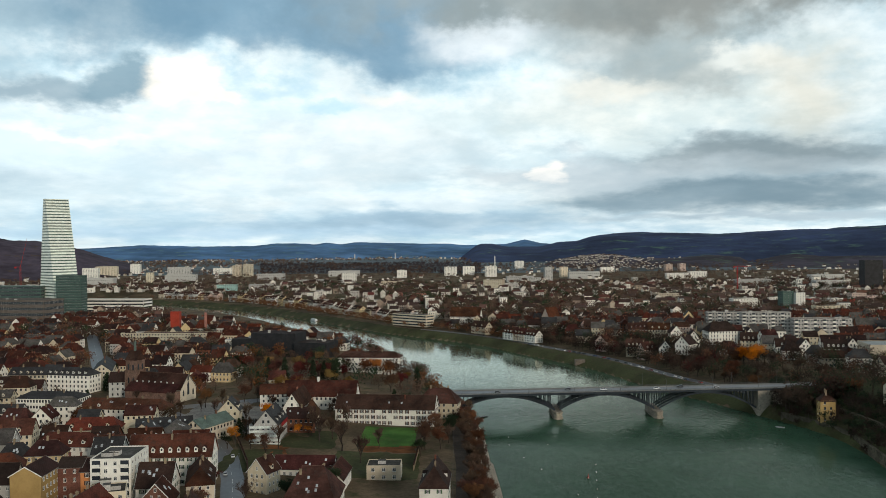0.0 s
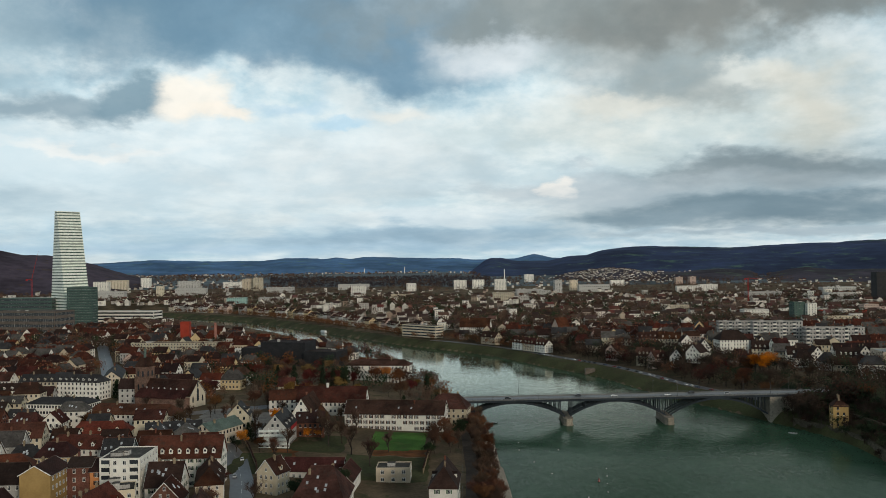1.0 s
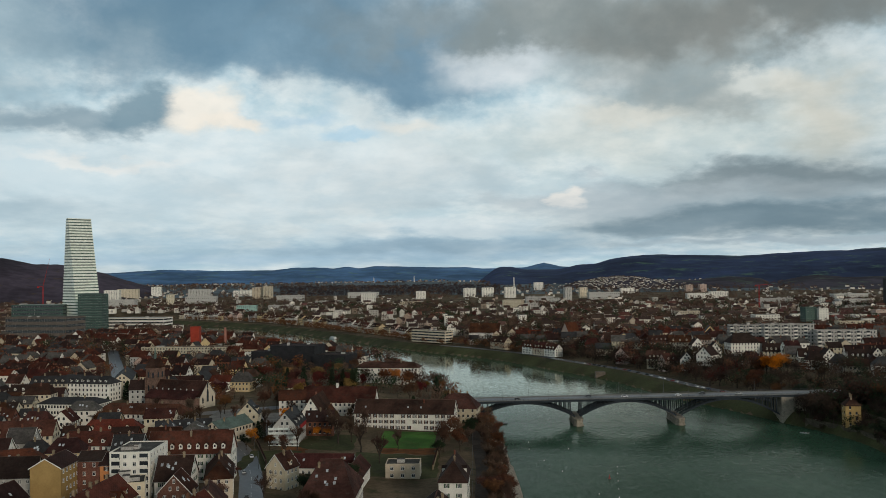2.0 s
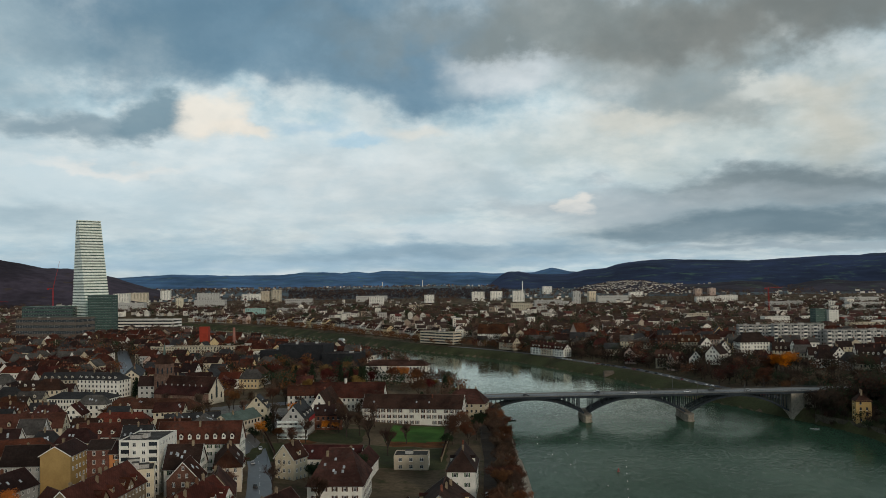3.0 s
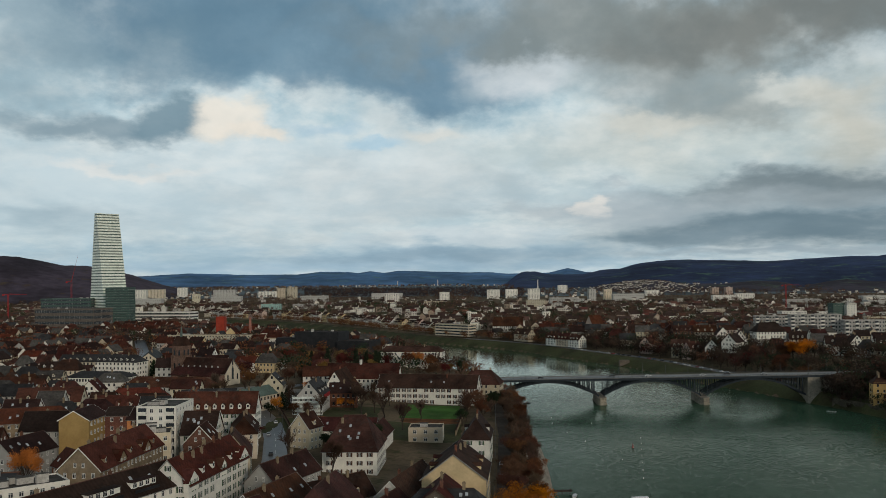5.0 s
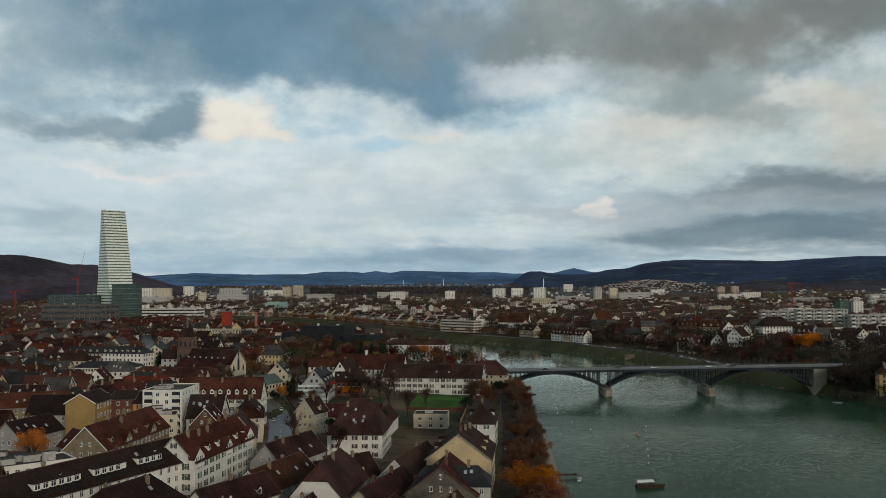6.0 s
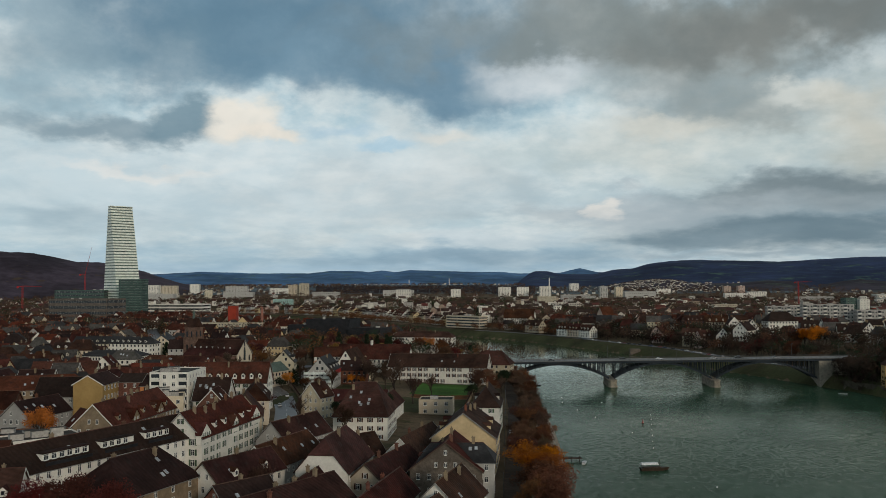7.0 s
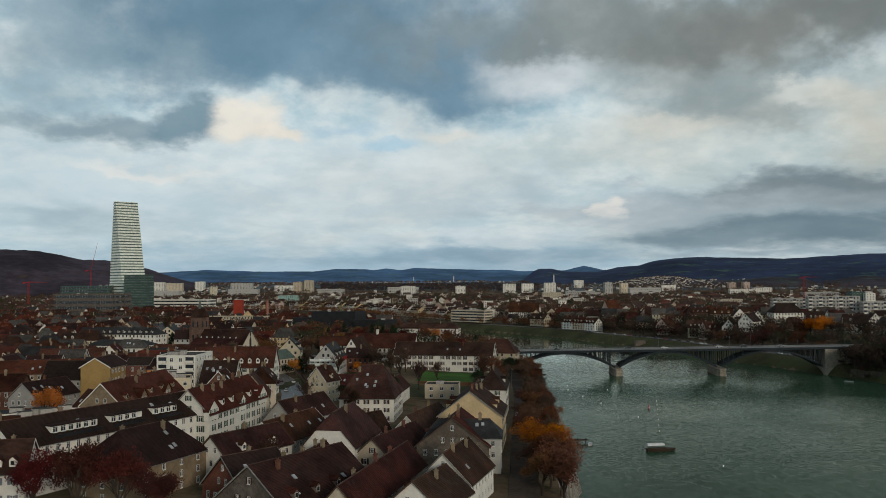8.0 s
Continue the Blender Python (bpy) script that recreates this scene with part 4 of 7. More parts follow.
def tree_kind(kind, seed, height=12.0):
    """The meshes of one kind of tree: wood and crown."""
    key = (kind, seed)
    if key in TREES:
        return TREES[key]
    rng = random.Random(seed * 7 + 1)
    if kind == "bare":
        wood, crown, tips = limb_tree(seed, height, 0.8, 4, 6)
        mats = TWIG
    elif kind == "conifer":
        wood, crown = Mesh(), Mesh()
        wood.tube((0, 0, -0.3), (0, 0, height * 0.95), height * 0.02, 0.03, 6)
        for k in range(46):
            t = k / 46
            z = height * (0.10 + 0.88 * t)
            r = height * 0.20 * (1 - t) ** 0.8 + 0.15
            for j in range(6):
                a = rng.uniform(0, 6.283)
                c = Vector((math.cos(a) * r * rng.uniform(0.4, 1), math.sin(a) * r * rng.uniform(0.4, 1), z - r * 0.25))
                leaf_cloud(crown, c, 0.35 + 0.3 * r, 4, 0.32, rng, 0.5)
        mats = LEAF["green"]
    else:
        wood, twig, tips = limb_tree(seed, height, 1.0, 3, 4)
        crown = Mesh()
        step = max(1, len(tips) // 210)
        for p in tips[::step]:
            leaf_cloud(crown, p, height * 0.085, 34, 0.15, rng)
        mats = LEAF[kind]
    top = max(v[2] for v in crown.v)
    for me in (wood, crown):
        me.v = [(x * 12 / top, y * 12 / top, z * 12 / top) for x, y, z in me.v]
    TREES[key] = (wood.data("trunk", [BARK]), crown.data("crown", [mats]))
    return TREES[key]


TREE_WORDS = {"bare": "bare brown winter tree with fine twigs", "rust": "rust-brown autumn tree with thinning leaves", "orange": "orange autumn tree with full crown",
              "red": "autumn tree with dark red leaves", "yellow": "autumn tree with yellow-brown leaves", "green": "dark evergreen tree with a dense crown", "conifer": "tall conifer with dark green needles"}
PLACED = {}


def tree(kind, x, y, height, z=None, seed=None, width=1.0, where=""):
    rng = random.Random(int(x * 13 + y * 7))
    seed = rng.randrange(4) if seed is None else seed
    z = land(x, y) if z is None else z
    s = height / 12.0
    m = pose(x, y, z, 0, 0, rng.uniform(0, 360)) @ Matrix.Diagonal((s * width, s * width, s, 1))
    key = (kind, seed)
    if key in PLACED:
        ob = copy_thing(PLACED[key], m)
        ob.matrix_basis = m
        ob["label"] = TREE_WORDS[kind] + where
        return ob
    wood, crown = tree_kind(kind, seed)
    t = thing("tree", m, TREE_WORDS[kind] + where, "tree", "trees")
    part("trunk", wood, None, t)
    part("crown", crown, None, t)
    PLACED[key] = t
    return t


# ---- the road bridge ----
BX0, BX1, BY0, BY1 = -14.0, 246.0, 577.0, 597.0


def deck_z(x):
    return 15.4 + 0.012 * x


def bridge():
    b = thing("bridge", pose(0, 0, 0), "steel arch road bridge on stone piers across the river", "bridge")
    me = Mesh()
    xs = [BX0, BX1]
    for x0, x1 in zip(xs, xs[1:]):
        me.solid([(x0, BY0, deck_z(x0) - 1.3), (x1, BY0, deck_z(x1) - 1.3), (x1, BY1, deck_z(x1) - 1.3), (x0, BY1, deck_z(x0) - 1.3)],
                 [(x0, BY0, deck_z(x0)), (x1, BY0, deck_z(x1)), (x1, BY1, deck_z(x1)), (x0, BY1, deck_z(x0))])
    part("deck", me, STEEL, b)
    for name, y0, y1, up, mat in (("carriageway", BY0 + 4, BY1 - 4, 0.02, ASPHALT), ("footway", BY0 + 0.4, BY0 + 4, 0.16, PAVING), ("footway", BY1 - 4, BY1 - 0.4, 0.16, PAVING)):
        me = Mesh()
        for x0, x1 in zip(xs, xs[1:]):
            me.solid([(x0, y0, deck_z(x0) + 0.005), (x1, y0, deck_z(x1) + 0.005), (x1, y1, deck_z(x1) + 0.005), (x0, y1, deck_z(x0) + 0.005)],
                     [(x0, y0, deck_z(x0) + up), (x1, y0, deck_z(x1) + up), (x1, y1, deck_z(x1) + up), (x0, y1, deck_z(x0) + up)])
        part(name, me, mat, b)
    rail = surface("grey_railing", (0.075, 0.078, 0.08), 0.6, 0.1, 0.3, 2, 0.05, rand=0.0)
    for y in (BY0 + 0.25, BY1 - 0.25):
        me = Mesh()
        for x0, x1 in zip(xs, xs[1:]):
            for z0, z1 in ((1.0, 1.12), (0.55, 0.6), (0.15, 0.2)):
                me.solid([(x0, y - 0.05, deck_z(x0) + z0), (x1, y - 0.05, deck_z(x1) + z0), (x1, y + 0.05, deck_z(x1) + z0), (x0, y + 0.05, deck_z(x0) + z0)],
                         [(x0, y - 0.05, deck_z(x0) + z1), (x1, y - 0.05, deck_z(x1) + z1), (x1, y + 0.05, deck_z(x1) + z1), (x0, y + 0.05, deck_z(x0) + z1)])
            for k in range(160):
                x = x0 + (x1 - x0) * k / 160
                me.box(x - 0.05, x + 0.05, y - 0.04, y + 0.04, deck_z(x) + 0.1, deck_z(x) + 1.05)
        part("railing", me, rail, b)
    for x in (66.5, 131.5):
        me = Mesh()
        y0, y1 = BY0 - 3.5, BY1 + 3.5
        for w, z0, z1, g in ((3.3, -3, 0.7, 0.8), (2.8, 0.7, 3.9, 0.3), (3.1, 3.9, 4.6, 0.6)):
            ring = [(x - w, y0), (x - w * 0.45, y0 - w * 0.7 - g), (x + w * 0.45, y0 - w * 0.7 - g), (x + w, y0), (x + w, y1), (x, y1 + w + g), (x - w, y1)]
            me.solid([(px, py, z0) for px, py in ring], [(px, py, z1) for px, py in ring])
        part("pier", me, STONE, b, "tan stone pier with cutwaters")
    spans = [(1.0, 65.0, 5.1), (68.0, 130.0, 5.3), (133.0, 196.0, 5.5)]
    for x0, x1, z0 in spans:
        crown = deck_z((x0 + x1) / 2) - 1.75

        def arch(x):
            k = (x - (x0 + x1) / 2) / ((x1 - x0) / 2)
            return crown - (crown - z0) * k * k

        for y in (BY0 + 1.2, BY0 + 6.8, BY1 - 6.8, BY1 - 1.2):
            me = Mesh()
            n = 28
            for i in range(n):
                p, q = x0 + (x1 - x0) * i / n, x0 + (x1 - x0) * (i + 1) / n
                me.solid([(p, y - 0.35, arch(p) - 0.6), (q, y - 0.35, arch(q) - 0.6), (q, y + 0.35, arch(q) - 0.6), (p, y + 0.35, arch(p) - 0.6)],
                         [(p, y - 0.35, arch(p) + 0.55), (q, y - 0.35, arch(q) + 0.55), (q, y + 0.35, arch(q) + 0.55), (p, y + 0.35, arch(p) + 0.55)])
            part("arch_rib", me, STEEL, b)
            x = x0 + 1.2
            while x < x1:
                if deck_z(x) - 1.3 - arch(x) > 1.1:
                    me = Mesh()
                    me.box(x - 0.22, x + 0.22, y - 0.22, y + 0.22, arch(x) + 0.5, deck_z(x) - 1.25)
                    part("spandrel_post", me, STEEL, b)
                x += 3.0
        for i in range(9):
            x = x0 + (x1 - x0) * (i + 0.5) / 9
            me = Mesh()
            me.box(x - 0.15, x + 0.15, BY0 + 1.2, BY1 - 1.2, arch(x) - 0.2, arch(x) + 0.2)
            part("cross_beam", me, STEEL, b)
    me = Mesh()
    me.box(-14, 0.5, BY0 - 0.4, BY1 + 0.4, -2, deck_z(-7) - 1.3)
    part("abutment", me, STONE, b)
    me = Mesh()
    me.box(197, 205, BY0 - 0.4, BY1 + 0.4, -2, deck_z(197) - 1.3)
    part("abutment", me, STONE, b)
    me = Mesh()
    me.box(205, 246, BY0 + 2.5, BY1 + 0.2, -2, deck_z(205) - 1.35)
    part("approach_wall", me, STONE, b)
    return b


bridge()
steel_grey = surface("lamp_metal", (0.10, 0.10, 0.10), 0.5, 0.1, 0.5, 2, 0.05, rand=0.1)


def street_lamp(x, y, z, h=8.0, arm=1.6, where=""):
    t = thing("street_lamp", pose(x, y, z), "slim grey street lamp" + where, "lamp", "street lamps")
    me = Mesh()
    me.tube((0, 0, 0), (0, 0, h), 0.11, 0.06, 6)
    part("pole", me, steel_grey, t)
    me = Mesh()
    me.tube((0, 0, h - 0.1), (0, arm, h + 0.1), 0.05, 0.04, 5)
    me.box(-0.12, 0.12, arm - 0.5, arm + 0.15, h + 0.02, h + 0.14)
    part("lamp_arm", me, steel_grey, t)


for i in range(8):
    x = 6 + i * 30
    street_lamp(x, BY1 - 1.0, deck_z(x), 8.5, -2.0, " on the bridge")
    street_lamp(x + 12, BY0 + 1.0, deck_z(x + 12), 7.5, 2.0, " on the bridge")


CAR_PAINT = {n: surface("car_paint_" + n, c, 0.3, 0.03, 0.5, 2, 0.0, rand=0.05, gloss=0.6) for n, c in
             {"white": (0.7, 0.7, 0.7), "black": (0.02, 0.02, 0.022), "silver": (0.42, 0.43, 0.44), "blue": (0.04, 0.06, 0.12), "red": (0.25, 0.03, 0.025)}.items()}
RUBBER = surface("tyre_rubber", (0.02, 0.02, 0.02), 0.9, 0.1, 0.5, 3, 0.1, rand=0.0)
CARS = {}


def car(x, y, z, turn, paint, where=""):
    """A parked or standing car: body, glazed cabin, four wheels."""
    m = pose(x, y, z, 0, 0, turn)
    if paint in CARS:
        return copy_thing(CARS[paint], m)
    c = thing("car", m, f"{paint} car{where}", "car", "cars")
    me = Mesh()
    prof = [(-2.1, 0.35), (2.1, 0.35), (2.15, 0.62), (1.95, 0.82), (0.95, 0.95), (-1.75, 0.95), (-2.1, 0.85)]
    me.solid([(px, -0.86, pz) for px, pz in prof], [(px, 0.86, pz) for px, pz in prof])
    part("body", me, CAR_PAINT[paint], c)
    me = Mesh()
    me.solid([(-1.7, -0.8, 0.95), (0.95, -0.8, 0.95), (0.95, 0.8, 0.95), (-1.7, 0.8, 0.95)], [(-1.35, -0.62, 1.42), (0.3, -0.62, 1.42), (0.3, 0.62, 1.42), (-1.35, 0.62, 1.42)])
    part("cabin_glass", me, GLASS, c)
    me = Mesh()
    me.box(-1.36, 0.31, -0.63, 0.63, 1.42, 1.47)
    part("car_roof", me, CAR_PAINT[paint], c)
    for wx in (-1.35, 1.35):
        for wy in (-0.8, 0.8):
            me = Mesh()
            me.tube((wx, wy - 0.1, 0.32), (wx, wy + 0.1, 0.32), 0.32, 0.32, 10)
            part("wheel", me, RUBBER, c)
    CARS[paint] = c
    return c


def road(name, pts, width, mat=ASPHALT, lift=0.06, label="grey asphalt street", lines=False):
    """A road laid on the land along a line of plan points."""
    me, line = Mesh(), Mesh()
    steps = []
    for (x0, y0), (x1, y1) in zip(pts, pts[1:]):
        n = max(1, int(math.hypot(x1 - x0, y1 - y0) / 6))
        steps += [(x0 + (x1 - x0) * i / n, y0 + (y1 - y0) * i / n) for i in range(n)]
    steps.append(pts[-1])
    rows = []
    for i, (x, y) in enumerate(steps):
        xa, ya = steps[max(0, i - 1)]
        xb, yb = steps[min(len(steps) - 1, i + 1)]
        d = math.hypot(xb - xa, yb - ya)
        nx, ny = -(yb - ya) / d, (xb - xa) / d
        z = max(land(x + nx * width / 2, y + ny * width / 2), land(x - nx * width / 2, y - ny * width / 2), land(x, y)) + lift
        rows.append(((x + nx * width / 2, y + ny * width / 2, z), (x - nx * width / 2, y - ny * width / 2, z), (nx, ny, x, y, z)))
    for i, (r, s) in enumerate(zip(rows, rows[1:])):
        me.solid([(p[0], p[1], p[2] - 0.5) for p in (r[1], s[1], s[0], r[0])], [r[1], s[1], s[0], r[0]])
        if lines and i % 2 == 0:
            nx, ny, x, y, z = r[2]
            _, _, x2, y2, z2 = s[2]
            line.face([(x + nx * 0.09, y + ny * 0.09, z + 0.012), (x - nx * 0.09, y - ny * 0.09, z + 0.012), (x2 - nx * 0.09, y2 - ny * 0.09, z2 + 0.012), (x2 + nx * 0.09, y2 + ny * 0.09, z2 + 0.012)])
    ob = tagged(part(name, me, mat), label, "road", kind="structure")
    if line.f:
        part("road_marking", line, MARKING, ob, "white dashed road marking", kind="stuff")
    return ob


road("road", [(-78, 300), (-88, 345), (-98, 385), (-112, 430), (-130, 470), (-150, 505), (-175, 540)], 10, lines=True, label="grey asphalt street with dashed white marking")
road("road", [(-250, 560), (-272, 655), (-300, 740), (-335, 820), (-420, 1015), (-460, 1150)], 12, lines=True, label="wide grey asphalt street")
road("pavement", [(2, 220), (3, 300), (4, 420), (1, 520), (-8, 570)], 8, GRAVEL, label="dim gravel riverside promenade")
road("road", [(-14, 587), (-60, 592), (-120, 588), (-175, 560), (-250, 560)], 14, label="grey asphalt street at the bridge head")
road("road", [(shore(y, SHORE_FAR)[0] + 27 / shore(y, SHORE_FAR)[1], y) for y in range(610, 1140, 30)], 9, label="grey asphalt road along the bank")


# parked cars by the far bank road, a few on the bridge
rng = random.Random(12)
y = 640.0
while y < 960:
    xr, c = shore(y, SHORE_FAR)
    slope = (shore(y + 5, SHORE_FAR)[0] - shore(y - 5, SHORE_FAR)[0]) / 10
    x = xr + 24 / c
    if rng.random() < 0.75:
        car(x, y, max(land(x, y), land(x + 4, y)) + 0.08, 90 - math.degrees(math.atan(slope)), rng.choice(("white", "white", "silver", "black", "blue", "red")), " parked by the bank road")
    y += 7.5
for x, y, paint, turn in ((28, 583.5, "black", 0), (75, 590, "black", 180), (98, 584, "white", 0), (133, 584, "white", 0), (150, 591, "black", 180), (172, 584, "silver", 0)):
    car(x, y, deck_z(x) + 0.03, turn, paint, " on the bridge")
for x, y, turn, paint in ((-91, 350, 105, "black"), (-103, 392, 105, "silver"), (-108, 425, 107, "white"), (-266, 640, 105, "white"), (-272, 668, 105, "silver"), (-300, 735, 108, "blue"), (1, 330, 88, "black"), (1, 352, 88, "silver")):
    car(x, y, land(x, y) + 0.09, turn, paint, " in the street")


# ---- houses of the near quarter ----
G = 12.5   # street level away from the quay
house((-119.6, 194), (-96.5, 251.5), 14, 24.5, 30, "white", "dark", label="long white apartment house with dark tiled roof and attic terraces", zg=G, floors=4, gap=3.0, skylights=(6, 4), chimneys=2, attics=((-1, -20, -6), (-1, -2, 9), (-1, 13, 22)))
house((-93.5, 246), (-88.5, 287), 13, 24.5, 31.2, "white", "red", shutter="green", zg=G, floors=4, gap=3.8, win=(1.2, 1.8), chimneys=6, dormers=(6, 4), gables=((-1, -18.2, 6.5, 16.2), (-1, 2, 4.4, 15.4), (-1, 17.5, 6.5, 16.2)), label="white house with red tiled roof, green shutters and small gables", chimney_wall="grey")
house((-87.5, 288), (-92.5, 307), 11, 24, 31, "cream", "brown", hips=(0, 5), zg=G, shutter="green", chimneys=1, label="cream corner house with steep brown roof")
house((-130.5, 269), (-128, 314), 14, 23.5, 30.3, "stone", "red", zg=G, chimneys=6, dormers=(5, 3), gables=((-1, -8, 5, 15.2), (-1, 10, 5, 15.2)), chimney_wall="grey", label="long house with red tiled roof and white dormers")
flat_house((-141, 348), (-125.5, 348.5), 22, 33.4, "white", "gravel", zg=G, floors=7, gap=3.1, balconies=True, boxes=3, label="white apartment block with balconies")
flat_house((-133, 318), (-121, 322), 13, 27, "cream", "gravel", zg=G, boxes=3, label="plain cream flat-roofed house behind the courtyard")
house((-160.3, 326), (-160.8, 343), 11.5, 30, 33.4, "yellow", "dark", zg=G, chimneys=1, skip=(3,), label="ochre yellow apartment house with low gable", win=(1.3, 1.5))
house((-155.5, 347), (-146.6, 348), 13, 29.5, 32, "brick", "dark", zg=G, chimneys=2, label="brown brick apartment house with recessed balconies")
house((-146.4, 347), (-141.4, 347.5), 14, 28, 31.5, "orange", "dark", zg=G, chimneys=0, shutter="brown", label="narrow orange rendered house")
house((-122.5, 341), (-109.5, 342), 15, 23.4, 31, "white", "dark", zg=G, shutter="green", skylights=(6, 2), chimneys=2, win=(1.4, 1.7), gap=3.4, label="white house with black tiled roof and skylights")
house((-140, 380), (-105, 382), 13, 25.5, 33.5, "white", "brown", zg=G, dormers=(9, 4), chimneys=3, shutter="green", label="white house with steep brown roof and white dormers")
house((-99.5, 341), (-106, 366), 10.5, 22.5, 28, "cream", "brown", zg=G, hips=(5, 0), chimneys=2, skylights=(3, 0), label="grey corner house with brown hipped roof")
house((-83, 366), (-79, 375), 9.5, 20.5, 26, "cream", "brown", zg=10, chimneys=1, dormers=(1, 1), label="cream house with white-edged gable")
house((-65.5, 339.5), (-45, 339.5), 27, 18.5, 29.5, "white", "brown", hips=(6, 6), zg=9, shutter="brown", floors=3, gap=2.2, skylights=(6, 3), chimneys=2, label="large white manor house with steep hipped brown roof")
house((-9.0, 343), (-8.0, 366), 11, 20.0, 26.8, "white", "dark", hips=(5, 0), zg=8.5, shutter="green", chimneys=2, dormers=(1, 1), label="white riverside house with dark hipped roof")
flat_house((-40.3, 401), (-25, 401), 12, 15.4, "cream", "gravel", zg=8.5, floors=2, gap=4.6, boxes=1, win=(1.6, 1.6), label="beige two-storey flat-roofed pavilion")
house((-14, 274), (-13, 300), 20, 19.8, 27.3, "ochre", "brown", zg=8.5, chimneys=3, dormers=(2, 2), shutter="brown", label="ochre riverside house with broad plain gable", skip=(3,))
house((-17.3, 242), (-16.0, 262), 20, 16.5, 24, "greywood", "brown", zg=8.5, chimneys=2, dormers=(2, 2), label="old house with broad weathered gable and brown tiles")
house((-25, 250), (-4, 250), 12, 18.5, 22.5, "grey", "slate", zg=8.5, chimneys=2, hips=(3, 3), skylights=(2, 0), label="grey house wing with slate mansard")
house((-16.7, 202), (-12, 224), 13, 15.5, 22, "white", "brown", zg=8.5, chimneys=2, skylights=(1, 2), label="white-gabled house with brown tiled roof")
house((-21.5, 183), (-16, 200), 13, 14.5, 20, "white", "brown", zg=8.5, chimneys=1, dormers=(0, 1), label="small white-gabled house with red-brown roof")
house((-49.5, 231), (-47, 258), 14.4, 18.2, 26.5, "white", "brown", hips=(3, 3), start=0.55, zg=9.5, chimneys=1, skip=(3,), label="house with plain white half-hipped end wall")
house((-55, 178), (-41, 204), 22, 15.5, 24, "greywood", "brown", zg=9, chimneys=4, dormers=(4, 6), skylights=(4, 4), shutter="brown", label="large old house with sweeping brown tiled roof")
house((-95, 196), (-87, 222), 18, 19.8, 27, "stone", "dark", hips=(5, 5), zg=11, chimneys=2, skylights=(3, 3), skip=(1, 2), floors=3, gap=5.5, label="stone-walled house with dark hipped roof")
house((-124, 189), (-110, 193), 14, 20.5, 26.5, "white", "brown", zg=G, shutter="blue", dormers=(4, 2), chimneys=2, label="white house with grey-blue shutters and white dormers")
house((-67, 197), (-58, 209), 16, 15, 22, "brick", "dark", zg=10, chimneys=1, skylights=(2, 1), label="brown gabled house with a skylight")
house((-77, 218), (-66, 240), 11, 18, 23, "white", "brown", zg=10, dormers=(2, 2), chimneys=1, skylights=(2, 2), label="low white house with two dormers")
house((-70, 240), (-62, 268), 12, 17.5, 23, "grey", "brown", zg=10, chimneys=2, skylights=(3, 2), label="old grey house with brown tiled roof")
house((-60, 268), (-44, 286), 12, 13.5, 19.5, "cream", "brown", zg=9.5, chimneys=2, dormers=(2, 1), label="old house with dark brown tiled roof")
house((-38, 232), (-30, 262), 10, 15.5, 20, "cream", "brown", zg=9, chimneys=2, shutter="brown", label="narrow cream row house along the lane")
house((-33, 268), (-26, 300), 10, 15.5, 20.5, "white", "brown", zg=9, chimneys=2, shutter="brown", label="white row house along the lane")
house((-75, 275), (-66, 300), 12, 18, 24, "grey", "brown", zg=10, chimneys=2, skylights=(2, 2), label="grey house with worn brown tiles")
house((-36, 176), (-28, 226), 10, 15, 20.5, "cream", "brown", zg=9, chimneys=3, shutter="brown", label="row house along the narrow lane")
house((-51.5, 212), (-49.5, 227), 9, 15, 20.3, "greywood", "brown", zg=9, chimneys=1, dormers=(1, 1), label="small old house with dark gable")
# left part of the quarter
house((-172, 296), (-168, 318), 12, 22, 27.3, "grey", "dark", zg=G, skylights=(4, 3), chimneys=1, label="grey gabled house with dark roof and skylights")
house((-149, 298), (-141, 291), 10, 20, 25, "brick", "red", zg=G, skylights=(2, 2), chimneys=0, label="small brick house with red-brown roof")
flat_house((-158, 238), (-132, 262), 13, 23, "white", "gravel", zg=G, boxes=5, floors=3, label="white flat-roofed workshop with roof vents")
house((-214, 352), (-180, 366), 15, 25, 30, "stone", "red", hips=(0, 5), zg=G, chimneys=0, skylights=(4, 2), label="long brick house with red hipped roof")
house((-150, 225), (-135, 230), 12, 21, 26, "brick", "brown", zg=G, skylights=(1, 1), label="brick house with brown roof")
flat_house((-170, 262), (-150, 268), 12, 22, "brick", "slate", zg=G, boxes=2, label="brick building with blue-grey flat roof")
# around the convent and the church
house((-82, 401), (-55, 399), 10, 14.5, 19.3, "white", "red", zg=9, chimneys=0, skylights=(4, 0), label="low white wing with long red-brown roof")
house((-52.5, 372), (-51.5, 394), 9, 15.5, 20.2, "white", "brown", zg=9, chimneys=0, dormers=(0, 3), label="white garden wing of the manor with steep roof")
house((-98.5, 456), (-98.5, 481), 12.5, 22, 29.3, "grey", "slate", zg=10, chimneys=1, dormers=(3, 0), near=False, label="house under repair behind scaffolding")
house((-95.5, 513), (-94, 545), 10.5, 20.5, 28.5, "white", "brown", zg=9.5, chimneys=1, near=False, label="white house with steep white gable")
house((-89, 517), (-80, 518), 12, 17, 24, "cream", "brown", hips=(4, 4), zg=9, chimneys=1, shutter="brown", near=False, label="cream house with hipped brown roof")
house((-70, 527), (-11.5, 519), 16, 18.7, 25.5, "white", "brown", zg=8.5, shutter="brown", floors=3, gap=3.3, win=(1.25, 2.0), chimneys=2, skylights=(3, 0), label="long white convent building with brown roof and shutters")
